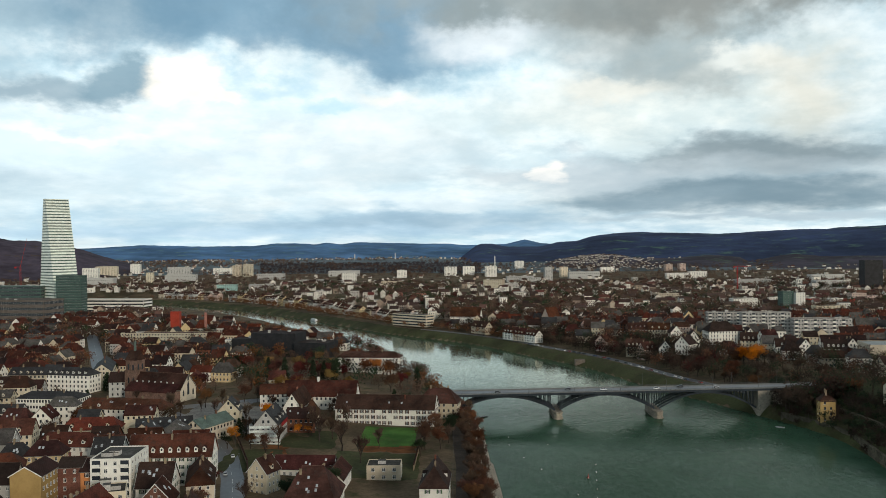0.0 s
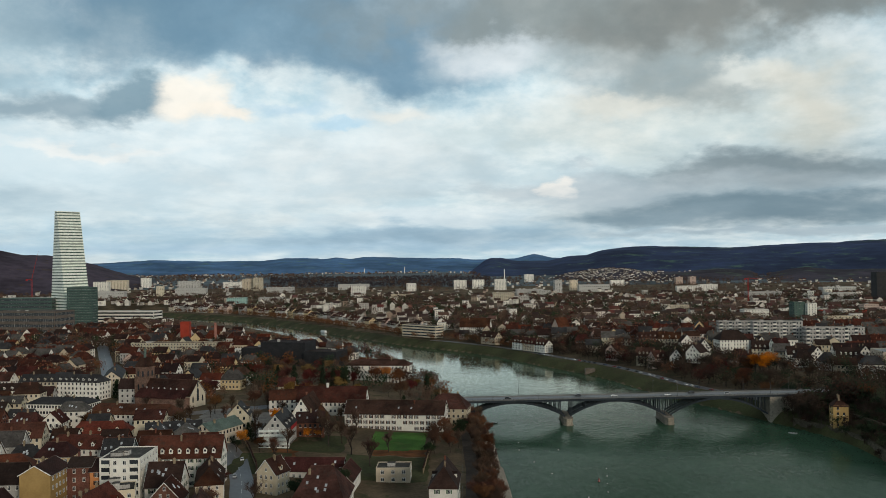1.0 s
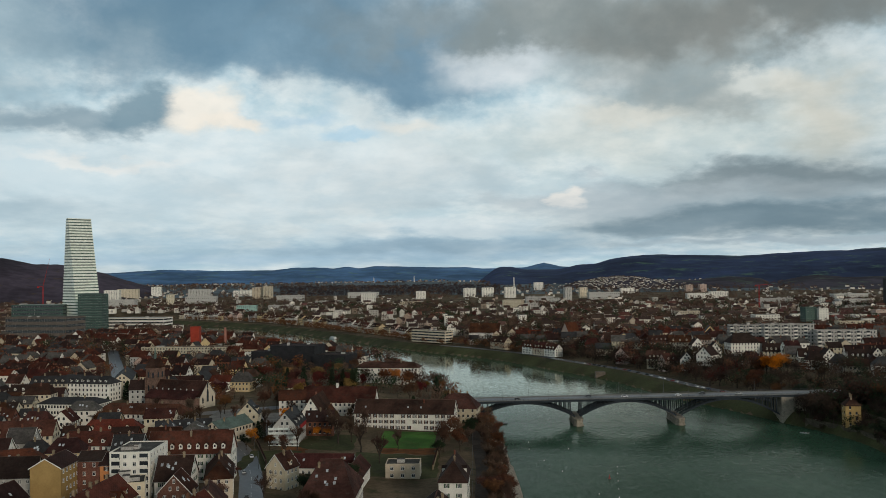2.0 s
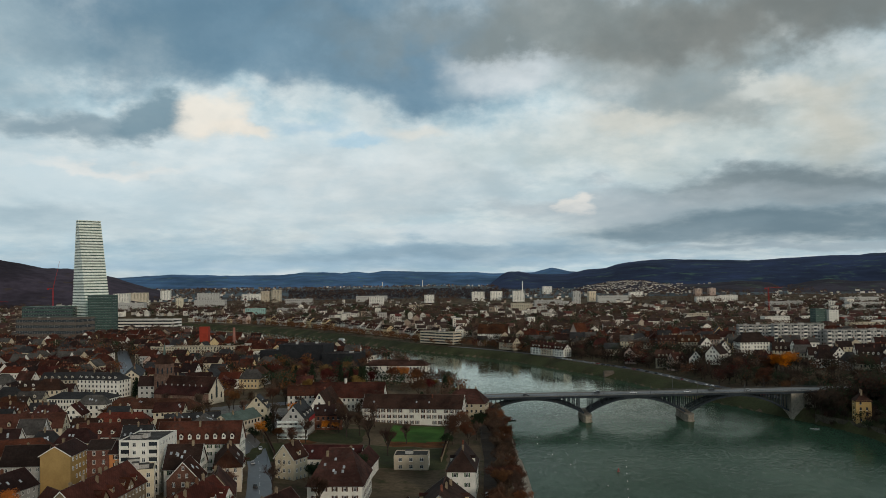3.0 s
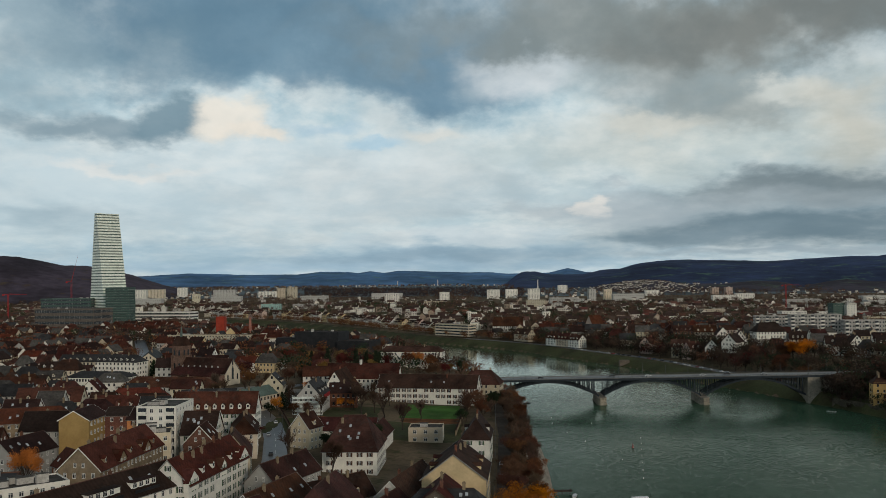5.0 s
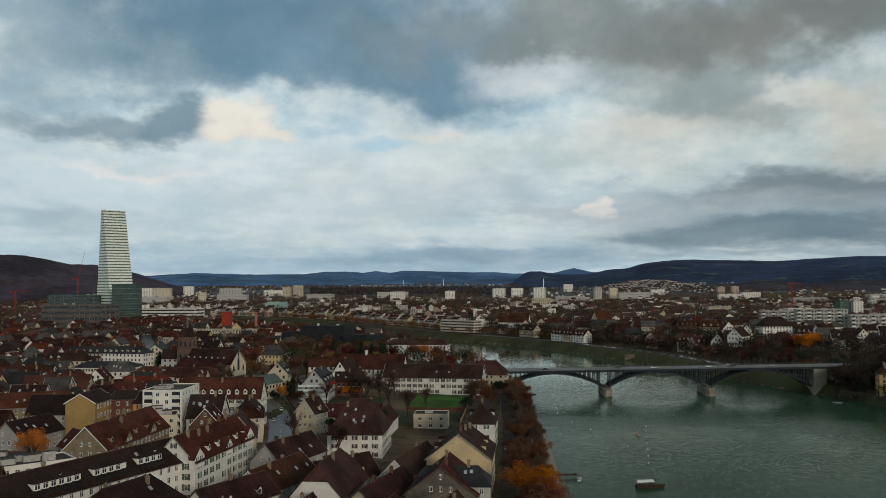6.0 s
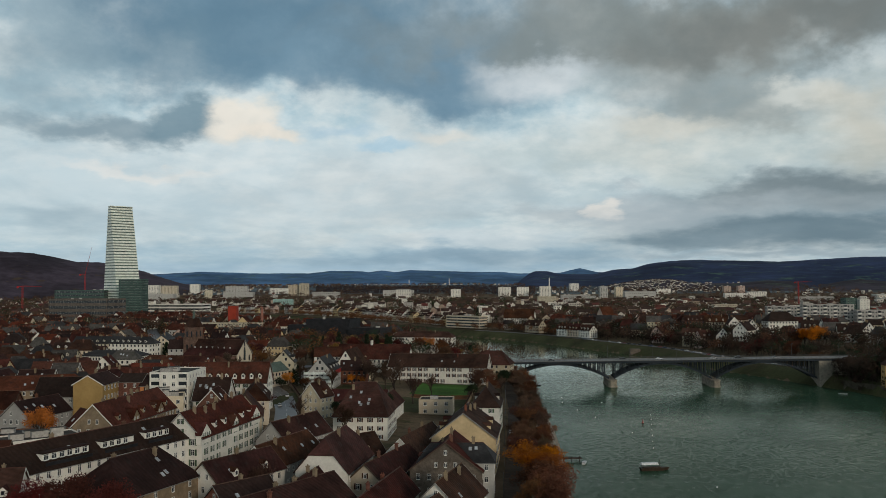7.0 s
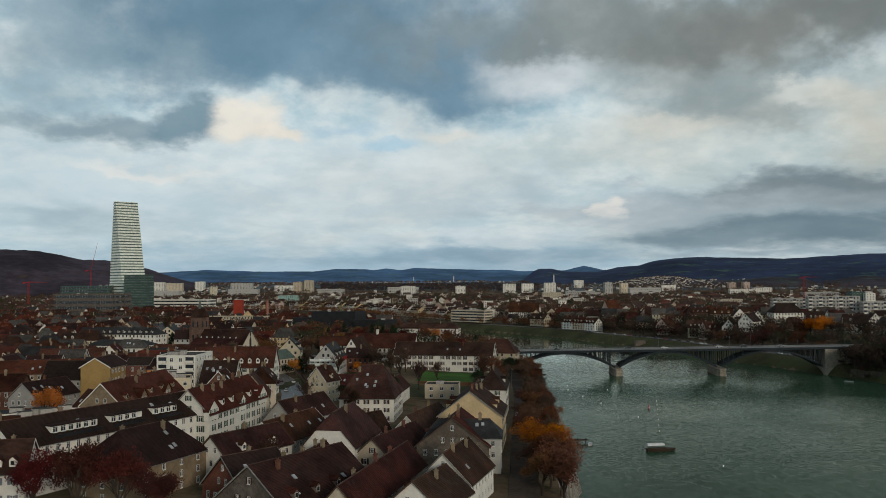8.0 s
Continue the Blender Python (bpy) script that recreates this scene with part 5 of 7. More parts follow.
house((-108, 561), (-62, 557), 14, 20.5, 29, "white", "brown", zg=8.5, chimneys=0, near=False, label="convent church with long brown roof")
house((-22, 545), (2, 541), 16, 18.5, 26, "cream", "brown", hips=(6, 6), zg=8.5, chimneys=2, near=False, label="cream house by the bridge with hipped roof")
house((-95, 722), (-44, 716), 14, 24, 28, "white", "brown", zg=8.5, hips=(5, 5), floors=4, near=False, label="large pale house among trees by the river")
# old parish church: nave with pale gable, lean-to aisle, sandstone tower
church = house((-217, 601), (-178.3, 586), 16, 21, 30, "cream", "brown", zg=G - 0.5, chimneys=0, windows=False, name="church", label="gothic church with pale gable and long brown roof")
SANDSTONE = surface("red_sandstone", (0.17, 0.105, 0.08), 0.95, 0.25, 0.3, 1.2, 0.5, (0.10, 0.07, 0.055), 0.12, 0.1, courses=1.0)


def lancet(w, h, deep=0.3):
    me = Mesh()
    ring = [(-w / 2, -h / 2), (w / 2, -h / 2), (w / 2, h * 0.22), (w * 0.28, h * 0.40), (0, h / 2), (-w * 0.28, h * 0.40), (-w / 2, h * 0.22)]
    me.solid([(x, -deep, z) for x, z in ring], [(x, 0.05, z) for x, z in ring])
    return me.data("lancet_window", [GLASS])


me = Mesh()
me.box(-20, 20.4, -14, -8, 0, 8.2)
part("aisle", me, SANDSTONE, church)
me = Mesh()
me.solid([(-20.4, -14.6, 7.6), (20.8, -14.6, 7.6), (20.8, -7.9, 12.6), (-20.4, -7.9, 12.6)], [(-20.4, -14.6, 7.9), (20.8, -14.6, 7.9), (20.8, -7.9, 12.9), (-20.4, -7.9, 12.9)])
part("aisle_roof", me, ROOF["brown"], church)
nave_window, slit = lancet(2.0, 9.0, 0.12), lancet(1.3, 4.0, 0.12)
for u in (-15, -10, -5, 0, 5, 10, 15):
    part("clerestory_window", window_mesh(0.9, 0.9, None), None, church, m=pose(u, -8, 12.0 + 1.6))
part("lancet_window", nave_window, None, church, "tall pointed gable window", m=pose(20.75, 0, 9.5, 0, 0, 90))
for u, z in ((-5, 6.5), (5, 6.5), (0, 16.2)):
    part("lancet_window", slit, None, church, m=pose(20.75, u, z, 0, 0, 90))
me = Mesh()
me.box(-27.5, -19, -4.5, 4.5, 0, 26.5)
for z in (9, 17, 26):
    me.box(-27.8, -18.7, -4.8, 4.8, z, z + 0.5)
for x, y in ((-27.5, -4.5), (-19, -4.5), (-27.5, 4.5), (-19, 4.5)):
    me.box(x - 0.6, x + 0.6, y - 0.6, y + 0.6, 0, 20)
tower = part("tower", me, SANDSTONE, church, "brown sandstone church tower")
me = Mesh()
me.solid([(-27.9, -4.9, 26.5), (-18.6, -4.9, 26.5), (-18.6, 4.9, 26.5), (-27.9, 4.9, 26.5)], [(-27.5, -0.1, 33), (-19, -0.1, 33), (-19, 0.1, 33), (-27.5, 0.1, 33)])
part("tower_roof", me, ROOF["brown"], tower)
me = Mesh()
me.tube((-23.2, 0, 32.5), (-23.2, 0, 35), 0.9, 0.8, 8)
me.tube((-23.2, 0, 35), (-23.2, 0, 41), 0.85, 0.03, 8)
part("spire", me, ROOF["copper"], tower, "thin green copper spire")
for k in (-2, 2):
    for z in (13, 22):
        part("lancet_window", slit, None, tower, m=pose(-23.2 + k, -4.5, z))
        part("lancet_window", slit, None, tower, m=pose(-19, k, z, 0, 0, 90))
# lantern turret on the convent church
convent = [o for o in bpy.data.objects if "convent church" in str(o.get("label", ""))][0]
me = Mesh()
me.tube((-2, 0, 20.2), (-2, 0, 23.4), 0.9, 0.9, 8)
turret = part("turret", me, WALL["white"], convent, "small white lantern turret")
me = Mesh()
me.tube((-2, 0, 23.4), (-2, 0, 24.2), 1.15, 0.8, 8)
me.tube((-2, 0, 24.2), (-2, 0, 26.2), 0.8, 0.05, 8)
part("turret_roof", me, ROOF["dark"], turret)


def scaffolding():
    t = thing("scaffolding", pose(-98.5, 454.6, 9.5, 0, 0, 0), "metal scaffolding with pale netting round a house", "scaffolding")
    steel = surface("scaffold_tube", (0.60, 0.62, 0.62), 0.5, 0.1, 0.4, 2, 0.05, rand=0.2)
    board = surface("scaffold_board", (0.38, 0.34, 0.27), 0.85, 0.2, 0.3, 2, 0.1, rand=0.2)
    net = surface("scaffold_net", (0.62, 0.66, 0.62), 0.9, 0.15, 0.3, 3, 0.1, rand=0.1)
    for k in range(7):
        for y in (0, -1.1):
            me = Mesh()
            me.tube((-8 + k * 2.6, y, 0), (-8 + k * 2.6, y, 13), 0.06, 0.06, 5)
            part("upright", me, steel, t)
    for z in (2, 4.2, 6.4, 8.6, 10.8):
        me = Mesh()
        me.box(-8.2, 7.9, -1.1, 0, z, z + 0.08)
        part("plank", me, board, t)
        me = Mesh()
        me.tube((-8.2, -1.1, z + 1), (7.9, -1.1, z + 1), 0.045, 0.045, 5)
        part("guard_rail", me, steel, t)
        me = Mesh()
        me.box(-7.9, 7.6, -1.16, -1.13, z + 0.1, z + 1.35)
        part("netting", me, net, t)
    return t


scaffolding()
me = Mesh()
me.box(-8, 8, -0.05, 0.05, 0, 2.2)
tagged(part("banner", me, surface("banner_red", (0.30, 0.03, 0.03), 0.8, 0.1, 0.3, 2, 0.05, rand=0.0), m=pose(-91.3, 469, 19.6, 0, 0, 90)), "long red banner hung along a scaffold", "banner")
# blocks along the upper street
house((-318, 630), (-291, 630), 14, 25.5, 30, "cream", "slate", zg=12.5, floors=4, dormers=(5, 0), near=False, label="cream corner house with slate roof")
house((-291, 631), (-256, 623), 14, 25.5, 30, "white", "slate", zg=12.5, floors=4, gap=3.0, dormers=(7, 0), hips=(0, 4), near=False, label="long white corner house with slate roof")
house((-258, 640), (-274, 690), 13, 25, 30, "cream", "slate", zg=12.5, floors=4, near=False, label="cream house row along the street")
house((-268, 545), (-229, 540), 17, 23.5, 26.5, "white", "slate", zg=12.5, hips=(5, 5), gap=2.0, floors=3, near=False, label="white office house with dark low roof")
house((-226, 531), (-170, 521), 15, 19.5, 24.5, "white", "brown", zg=12.5, hips=(5, 5), floors=2, gap=3.2, dormers=(2, 0), skylights=(4, 0), near=False, label="long white schoolhouse with brown hipped roof")
house((-168, 462), (-141, 470), 12, 20, 24.5, "white", "slate", zg=12.5, skylights=(7, 0), near=False, label="white house with grey slate roof and skylights")
house((-136, 455), (-126, 480), 11, 21, 25, "cream", "copper", zg=12.5, near=False, label="cream house with green metal roof")
house((-205, 458), (-176, 462), 13, 21, 26, "cream", "orange", zg=12.5, hips=(4, 4), dormers=(3, 0), near=False, label="cream house with bright orange roof")
house((-245, 440), (-214, 446), 14, 22, 28.5, "cream", "red", zg=12.5, dormers=(3, 0), near=False, label="long cream house with red roof")
house((-196, 415), (-168, 412), 13, 23, 28, "white", "red", zg=12.5, hips=(4, 4), dormers=(4, 0), label="house with dull red hipped roof")


def patch(name, xs, ys, mat, label, lift=0.07, ragged=0.0):
    """A piece of ground cover laid on the land."""
    gx, gy = axis([(xs[0], 4), (xs[1], 0)]), axis([(ys[0], 4), (ys[1], 0)])
    me = grid(gx, gy, lambda x, y: land(x, y) + lift)
    if ragged:
        me.v = [(x + ragged * noise.noise(Vector((x * 0.1, y * 0.1, 2))), y + ragged * noise.noise(Vector((x * 0.1, y * 0.1, 7))), z) for x, y, z in me.v]
    return tagged(part(name, me, mat, smooth=True), label, "ground", kind="structure")


LITTER = surface("leaf_litter", (0.16, 0.062, 0.022), 0.95, 0.4, 0.1, 1.6, 0.5, (0.07, 0.05, 0.025), 0.12, 0.0)
patch("lawn", (-52, -22), (460, 509), GRASS, "bright green convent lawn")
patch("lawn", (-92, -64), (448, 490), BANK, "dull green garden lawn", ragged=3)
patch("lawn", (-60, -18), (396, 446), BANK, "dull green garden lawn", ragged=3)
patch("lawn", (-112, -86), (398, 442), BANK, "dull green garden lawn", lift=0.09, ragged=3)
patch("leaf_litter", (-50, -20), (448, 463), LITTER, "orange leaves fallen on the garden path", ragged=4)
patch("leaf_litter", (-100, -84), (420, 452), LITTER, "orange leaves fallen in the garden", ragged=4)
patch("pavement", (-135, -112), (478, 560), PAVING, "paved square by the church", ragged=2)
patch("pavement", (-165, -132), (500, 575), PAVING, "paved square by the church", lift=0.1, ragged=2)


def garden_wall(pts, h=2.4):
    for (x0, y0), (x1, y1) in zip(pts, pts[1:]):
        d = math.hypot(x1 - x0, y1 - y0)
        t = thing("garden_wall", pose((x0 + x1) / 2, (y0 + y1) / 2, min(land(x0, y0), land(x1, y1)) - 0.3, 0, 0, math.degrees(math.atan2(y1 - y0, x1 - x0))), "plastered garden wall with tiled coping", "wall", "garden walls")
        me = Mesh()
        me.box(-d / 2, d / 2, -0.2, 0.2, 0, h + 0.6)
        part("wall", me, WALL["stone"], t)
        me = Mesh()
        me.solid([(-d / 2, -0.4, h + 0.6), (d / 2, -0.4, h + 0.6), (d / 2, 0.4, h + 0.6), (-d / 2, 0.4, h + 0.6)], [(-d / 2, -0.02, h + 0.95), (d / 2, -0.02, h + 0.95), (d / 2, 0.02, h + 0.95), (-d / 2, 0.02, h + 0.95)])
        part("coping", me, ROOF["brown"], t)


garden_wall([(-20, 412), (-19, 465), (-16, 508)])
garden_wall([(-88, 372), (-98, 412), (-110, 448), (-118, 470)], 1.8)
# ---- along the far bank ----
house((221.0, 526), (222.0, 534), 8.5, 19.0, 23.6, "yellow", "brown", hips=(5, 5), zg=6, floors=4, near=False, label="ochre tower-like house above the river wall")
house((252, 512), (268, 519), 12, 29, 35, "cream", "brown", zg=14, near=False, label="tall cream house above the terraces")
house((172, 884), (192, 886), 12, 29, 34, "brick", "brown", zg=16, floors=4, near=False, dormers=(4, 0), label="red brick villas with brown roofs")
house((193, 884), (214, 880), 13, 28, 34, "cream", "brown", zg=17, near=False, dormers=(3, 0), label="cream town house above wooded slope")
house((196, 764), (206, 776), 13, 26, 32.8, "white", "dark", zg=17, near=False, label="white house with steep white gable")
house((236, 832), (263, 834), 18, 31, 39, "white", "dark", hips=(6, 6), zg=18, near=False, floors=4, label="large pale house with dark hipped roof")
house((226, 757), (240, 752), 12, 23.5, 29.5, "white", "dark", hips=(3, 3), zg=15, near=False, label="white house with steep dark roof")
house((276, 800), (290, 803), 13, 27, 34, "white", "brown", zg=18, near=False, label="white gabled house above the slope")
house((270, 748), (296, 742), 14, 26, 32, "white", "dark", zg=17, near=False, dormers=(3, 0), label="white house with terrace and dark roof")
house((310, 752), (345, 746), 14, 27, 34, "white", "dark", zg=18, near=False, dormers=(3, 0), label="white houses with steep dark roofs")
flat_house((318, 690), (362, 684), 30, 34, "cream", "pale", zg=18, near=False, boxes=0, skip=(0, 1, 2, 3), label="low cream hall with pale curved roof")
for p, q, w, up, wall, roof, dm in (((160, 826), (176, 822), 12, 6.5, "cream", "brown", 4), ((168, 800), (180, 806), 11, 6.0, "pink", "brown", 2), ((186, 782), (189, 796), 11, 6.5, "white", "dark", 0),
                                    ((212, 846), (213, 861), 12, 7.0, "white", "dark", 0), ((216, 800), (219, 815), 11, 6.5, "white", "dark", 0), ((272, 815), (274, 831), 12, 7.0, "white", "dark", 0),
                                    ((254, 787), (267, 783), 12, 6.5, "cream", "dark", 3), ((285, 720), (287, 735), 12, 7.0, "white", "dark", 0), ((300, 722), (317, 718), 12, 6.5, "white", "dark", 4),
                                    ((324, 722), (326, 737), 12, 7.0, "white", "dark", 0), ((338, 722), (356, 717), 12, 6.5, "cream", "dark", 4), ((142, 862), (152, 876), 12, 6.0, "pink", "brown", 0)):
    zg = land((p[0] + q[0]) / 2, (p[1] + q[1]) / 2) - 0.5
    house(p, q, w, zg + 9.5, zg + 9.5 + up, wall, roof, zg=zg, near=False, dormers=(dm, 0), chimneys=2, label=f"{wall} house with steep {roof} roof above the wooded slope")
for p, q, wall, up in (((58, 990), (68, 975), "white", 5.5), ((68.5, 974), (79, 959), "cream", 6), ((79.5, 958), (90, 944), "white", 5)):
    house(p, q, 11, 16.5, 16.5 + up, wall, "brown", zg=8.5, floors=3, near=False, dormers=(3, 0), chimneys=2, label=f"{wall} terraced house with dormers on the far bank")
house((24, 1060), (40, 1038), 11, 17, 23, "cream", "brown", zg=8.5, near=False, dormers=(2, 0), label="cream house row on the far bank")
house((-4, 1150), (34, 1140), 15, 22, 33, "white", "brown", zg=11, near=False, label="white house with high gable")
house((108, 1052), (122, 1062), 14, 26, 38, "pink", "red", zg=13, near=False, windows=False, name="church", label="pink sandstone church with steep roof")
flat_house((-78, 1178), (-32, 1136), 14, 24, "cream", "gravel", zg=9, floors=4, bands=True, near=False, label="cream modern house with terraces")


OLD_STONE = surface("mossy_wall_stone", (0.115, 0.098, 0.072), 0.95, 0.35, 0.12, 0.7, 0.6, (0.045, 0.045, 0.026), 0.16, 0.15, courses=0.7)


def retaining_wall(pts, top, label, base=-1.0, thick=1.2):
    """Stone walls with a coping, one per straight run."""
    for (x0, y0), (x1, y1) in zip(pts, pts[1:]):
        d = math.hypot(x1 - x0, y1 - y0)
        t = thing("retaining_wall", pose((x0 + x1) / 2, (y0 + y1) / 2, base, 0, 0, math.degrees(math.atan2(y1 - y0, x1 - x0))), label, "wall", "river walls")
        me = Mesh()
        me.box(-d / 2, d / 2, -thick / 2, thick / 2, 0, top - base)
        part("wall", me, OLD_STONE, t)
        me = Mesh()
        me.box(-d / 2, d / 2, -thick / 2 - 0.15, thick / 2 + 0.15, top - base, top - base + 0.3)
        part("coping", me, OLD_STONE, t)


retaining_wall([(206, 560), (216.5, 535), (220.5, 516), (222.5, 497), (218, 466), (213.5, 435), (208, 380)], 5.6, "old stone river wall with ivy stains")
house((211.5, 557), (214, 553), 4.5, 6.5, 8.5, "white", "brown", zg=1.5, near=False, chimneys=0, label="small white boathouse below the bridge")
house((243, 470), (246, 480), 8, 16.5, 20, "cream", "brown", zg=8, near=False, chimneys=1, label="small cream garden house on the terraces")
retaining_wall([(233, 545), (236, 518), (237, 495), (233, 466), (228, 430)], 11.5, "upper stone terrace wall", 4.0)


# ---- tower and large blocks upstream ----
def setback_tower():
    """White office tower, each storey stepped in a little: white parapet bands, dark window bands."""
    t = thing("office_tower", pose(-591, 1302, 11, 0, 0, 50), "tall white office tower stepping in upwards with dark window bands", "tower")
    white = surface("white_parapet", (0.80, 0.84, 0.74), 0.45, 0.05, 0.02, 0.4, 0.02, rand=0.03)
    dark = surface("tower_window_band", (0.10, 0.135, 0.115), 0.2, 0.3, 0.05, 0.35, 0.0, rand=0.3, gloss=0.5)
    n, H = 41, 179.0
    fh = H / n
    for i in range(n):
        k = i / (n - 1)
        x0, x1 = 1.0 * k, 39.5 - 2.0 * k
        y0, y1 = 33.5 * k, 57 - 15 * k
        z = i * fh
        me = Mesh()
        me.box(x0, x1, y0, y1, z, z + fh * 0.62)
        part("parapet_band", me, white, t)
        me = Mesh()
        me.box(x0 + 0.6, x1 - 0.6, y0 + 0.6, y1 - 0.6, z + fh * 0.62, z + fh)
        part("window_band", me, dark, t)
    me = Mesh()
    me.box(1, 37.5, 33.5, 42, H, H + 1.2)
    part("roof", me, white, t)


setback_tower()
flat_house((-580, 1287), (-542, 1283), 18, 76, "greengrey", "gravel", zg=12, floors=17, gap=2.4, near=False, boxes=0, label="grey-green office slab with window grid")
flat_house((-612, 1162), (-522, 1142), 40, 49.5, "greywood", "gravel", zg=12, floors=5, bands=True, near=False, label="long low brown laboratory building")
flat_house((-575, 1365), (-470, 1345), 26, 37, "white", "pale", zg=12, floors=5, bands=True, near=False, label="long low white office building")
flat_house((-702, 1336), (-620, 1330), 30, 60, "greengrey", "pale", zg=12, floors=9, bands=True, near=False, label="dark glass office block with white roof edge")
flat_house((-321, 995), (-311, 995), 8, 42.5, "redmetal", "gravel", zg=12, floors=1, near=False, boxes=0, skip=(0, 1, 2, 3), label="dark red windowless metal-clad block")
flat_house((-343, 908), (-243, 900), 13, 27.5, "cream", "red", zg=12, floors=5, gap=3.2, near=False, balconies=False, boxes=2, label="long cream balcony block with reddish roof")
flat_house((-186, 827), (-143, 817), 26, 34.5, "black", "dark", zg=9, near=False, boxes=2, skip=(0, 1, 2, 3), label="black school building with dark glass facade")
flat_house((-142.5, 812), (-112, 803), 26, 27, "black", "dark", zg=9, near=False, boxes=1, skip=(0, 1, 2, 3), label="low black wing of the school building")
flat_house((-206, 828), (-187, 824), 18, 29, "black", "dark", zg=9, near=False, boxes=1, skip=(0, 1, 2, 3), label="black side block of the school building")
flat_house((-222, 850), (-206, 853), 14, 25, "white", "pale", zg=9, near=False, skip=(0, 1, 2, 3), boxes=0, label="plain white hall with pale roof")
# slabs across the river
for p, q, z, n in (((262, 919), (294, 916), 41.5, 7), ((282, 873), (328, 868), 44.5, 8), ((325, 853), (378, 848), 39.5, 6)):
    flat_house(p, q, 13, z, "concrete", "gravel", zg=17, floors=n, gap=2.9, near=False, balconies=True, skip=(2,), label="pale grey apartment slab with rows of white balconies", group="white slabs")
flat_house((782, 1700), (816, 1700), 24, 75, "black", "gravel", zg=20, near=False, boxes=0, skip=(0, 1, 2, 3), label="slim black high-rise with even window bands")
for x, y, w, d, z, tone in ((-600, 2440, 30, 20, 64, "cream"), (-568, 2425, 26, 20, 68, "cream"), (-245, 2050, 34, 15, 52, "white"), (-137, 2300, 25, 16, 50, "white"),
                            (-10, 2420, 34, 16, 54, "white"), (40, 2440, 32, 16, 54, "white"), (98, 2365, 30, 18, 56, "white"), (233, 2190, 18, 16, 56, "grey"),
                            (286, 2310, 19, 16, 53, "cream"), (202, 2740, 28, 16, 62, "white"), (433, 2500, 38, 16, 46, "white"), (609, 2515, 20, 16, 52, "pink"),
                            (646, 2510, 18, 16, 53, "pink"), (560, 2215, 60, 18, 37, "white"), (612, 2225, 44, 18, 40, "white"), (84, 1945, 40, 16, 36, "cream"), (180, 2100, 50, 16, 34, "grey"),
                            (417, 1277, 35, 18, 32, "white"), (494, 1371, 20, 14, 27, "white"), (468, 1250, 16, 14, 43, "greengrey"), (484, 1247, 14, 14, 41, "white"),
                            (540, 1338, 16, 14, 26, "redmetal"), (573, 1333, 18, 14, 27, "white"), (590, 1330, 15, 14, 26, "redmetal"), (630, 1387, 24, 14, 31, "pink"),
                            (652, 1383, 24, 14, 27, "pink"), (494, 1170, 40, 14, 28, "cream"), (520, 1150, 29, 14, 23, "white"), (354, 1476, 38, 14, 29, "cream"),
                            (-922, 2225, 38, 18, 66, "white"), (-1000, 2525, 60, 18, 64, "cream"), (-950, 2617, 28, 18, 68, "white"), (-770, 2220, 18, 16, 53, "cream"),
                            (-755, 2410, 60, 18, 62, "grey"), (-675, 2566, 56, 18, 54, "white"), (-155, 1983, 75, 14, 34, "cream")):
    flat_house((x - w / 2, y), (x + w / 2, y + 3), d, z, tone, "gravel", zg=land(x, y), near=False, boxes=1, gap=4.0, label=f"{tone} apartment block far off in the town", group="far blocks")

flat_house((-512, 1897), (-470, 1900), 16, 34, "turquoise", "pale", zg=land(-515, 1990), near=False, boxes=1, gap=4.0, label="turquoise works building far off", group="far blocks")
flat_house((-118, 1640), (-54, 1600), 14, 27, "terracotta", "gravel", zg=land(-86, 1620), near=False, boxes=1, floors=4, label="long terracotta red apartment house", group="far blocks")
for x, y, w, z in ((-640, 1760, 90, 30), (-520, 1860, 110, 32), (-430, 1960, 90, 34), (-340, 2080, 110, 36), (-700, 2250, 130, 44), (-480, 2300, 120, 40), (-300, 2400, 140, 40), (-850, 2100, 120, 48),
                   (160, 2150, 110, 40), (330, 2250, 130, 44), (640, 1900, 120, 40), (780, 1850, 100, 38), (860, 2050, 130, 42), (420, 1650, 90, 32), (700, 1650, 90, 34)):
    flat_house((x - w * 0.3, y), (x + w * 0.3, y + 4), 24, land(x, y) + (z - 20) * 0.75, "grey", "pale" if x % 40 else "gravel", zg=land(x, y), near=False, boxes=3, floors=2, gap=5.0, label="long low grey works hall with pale roof", group="works halls")

# ---- rows of town houses ----
TAKEN = []
for ob in bpy.data.objects:
    if ob.parent is None and ob.type == "EMPTY" and ob.name.split(".")[0] in ("house", "apartment_house", "church", "office_tower"):
        wl = [c for c in ob.children if c.name.startswith("wall")]
        r = max(math.hypot(v.co.x, v.co.y) for v in wl[0].data.vertices) if wl else 35
        TAKEN.append((ob.location.x, ob.location.y, r * 0.86))
STREETS = [((-78, 300), (-98, 385)), ((-98, 385), (-130, 470)), ((-130, 470), (-175, 540)), ((-250, 560), (-300, 740)), ((-300, 740), (-335, 820)), ((-335, 820), (-420, 1015)),
           ((-14, 587), (-120, 588)), ((-120, 588), (-250, 560)), ((-90, 372), (-60, 480))]


def near_street(x, y, gap):
    for (x0, y0), (x1, y1) in STREETS:
        dx, dy = x1 - x0, y1 - y0
        k = min(1, max(0, ((x - x0) * dx + (y - y0) * dy) / (dx * dx + dy * dy)))
        if math.hypot(x - x0 - k * dx, y - y0 - k * dy) < gap:
            return True
    return False


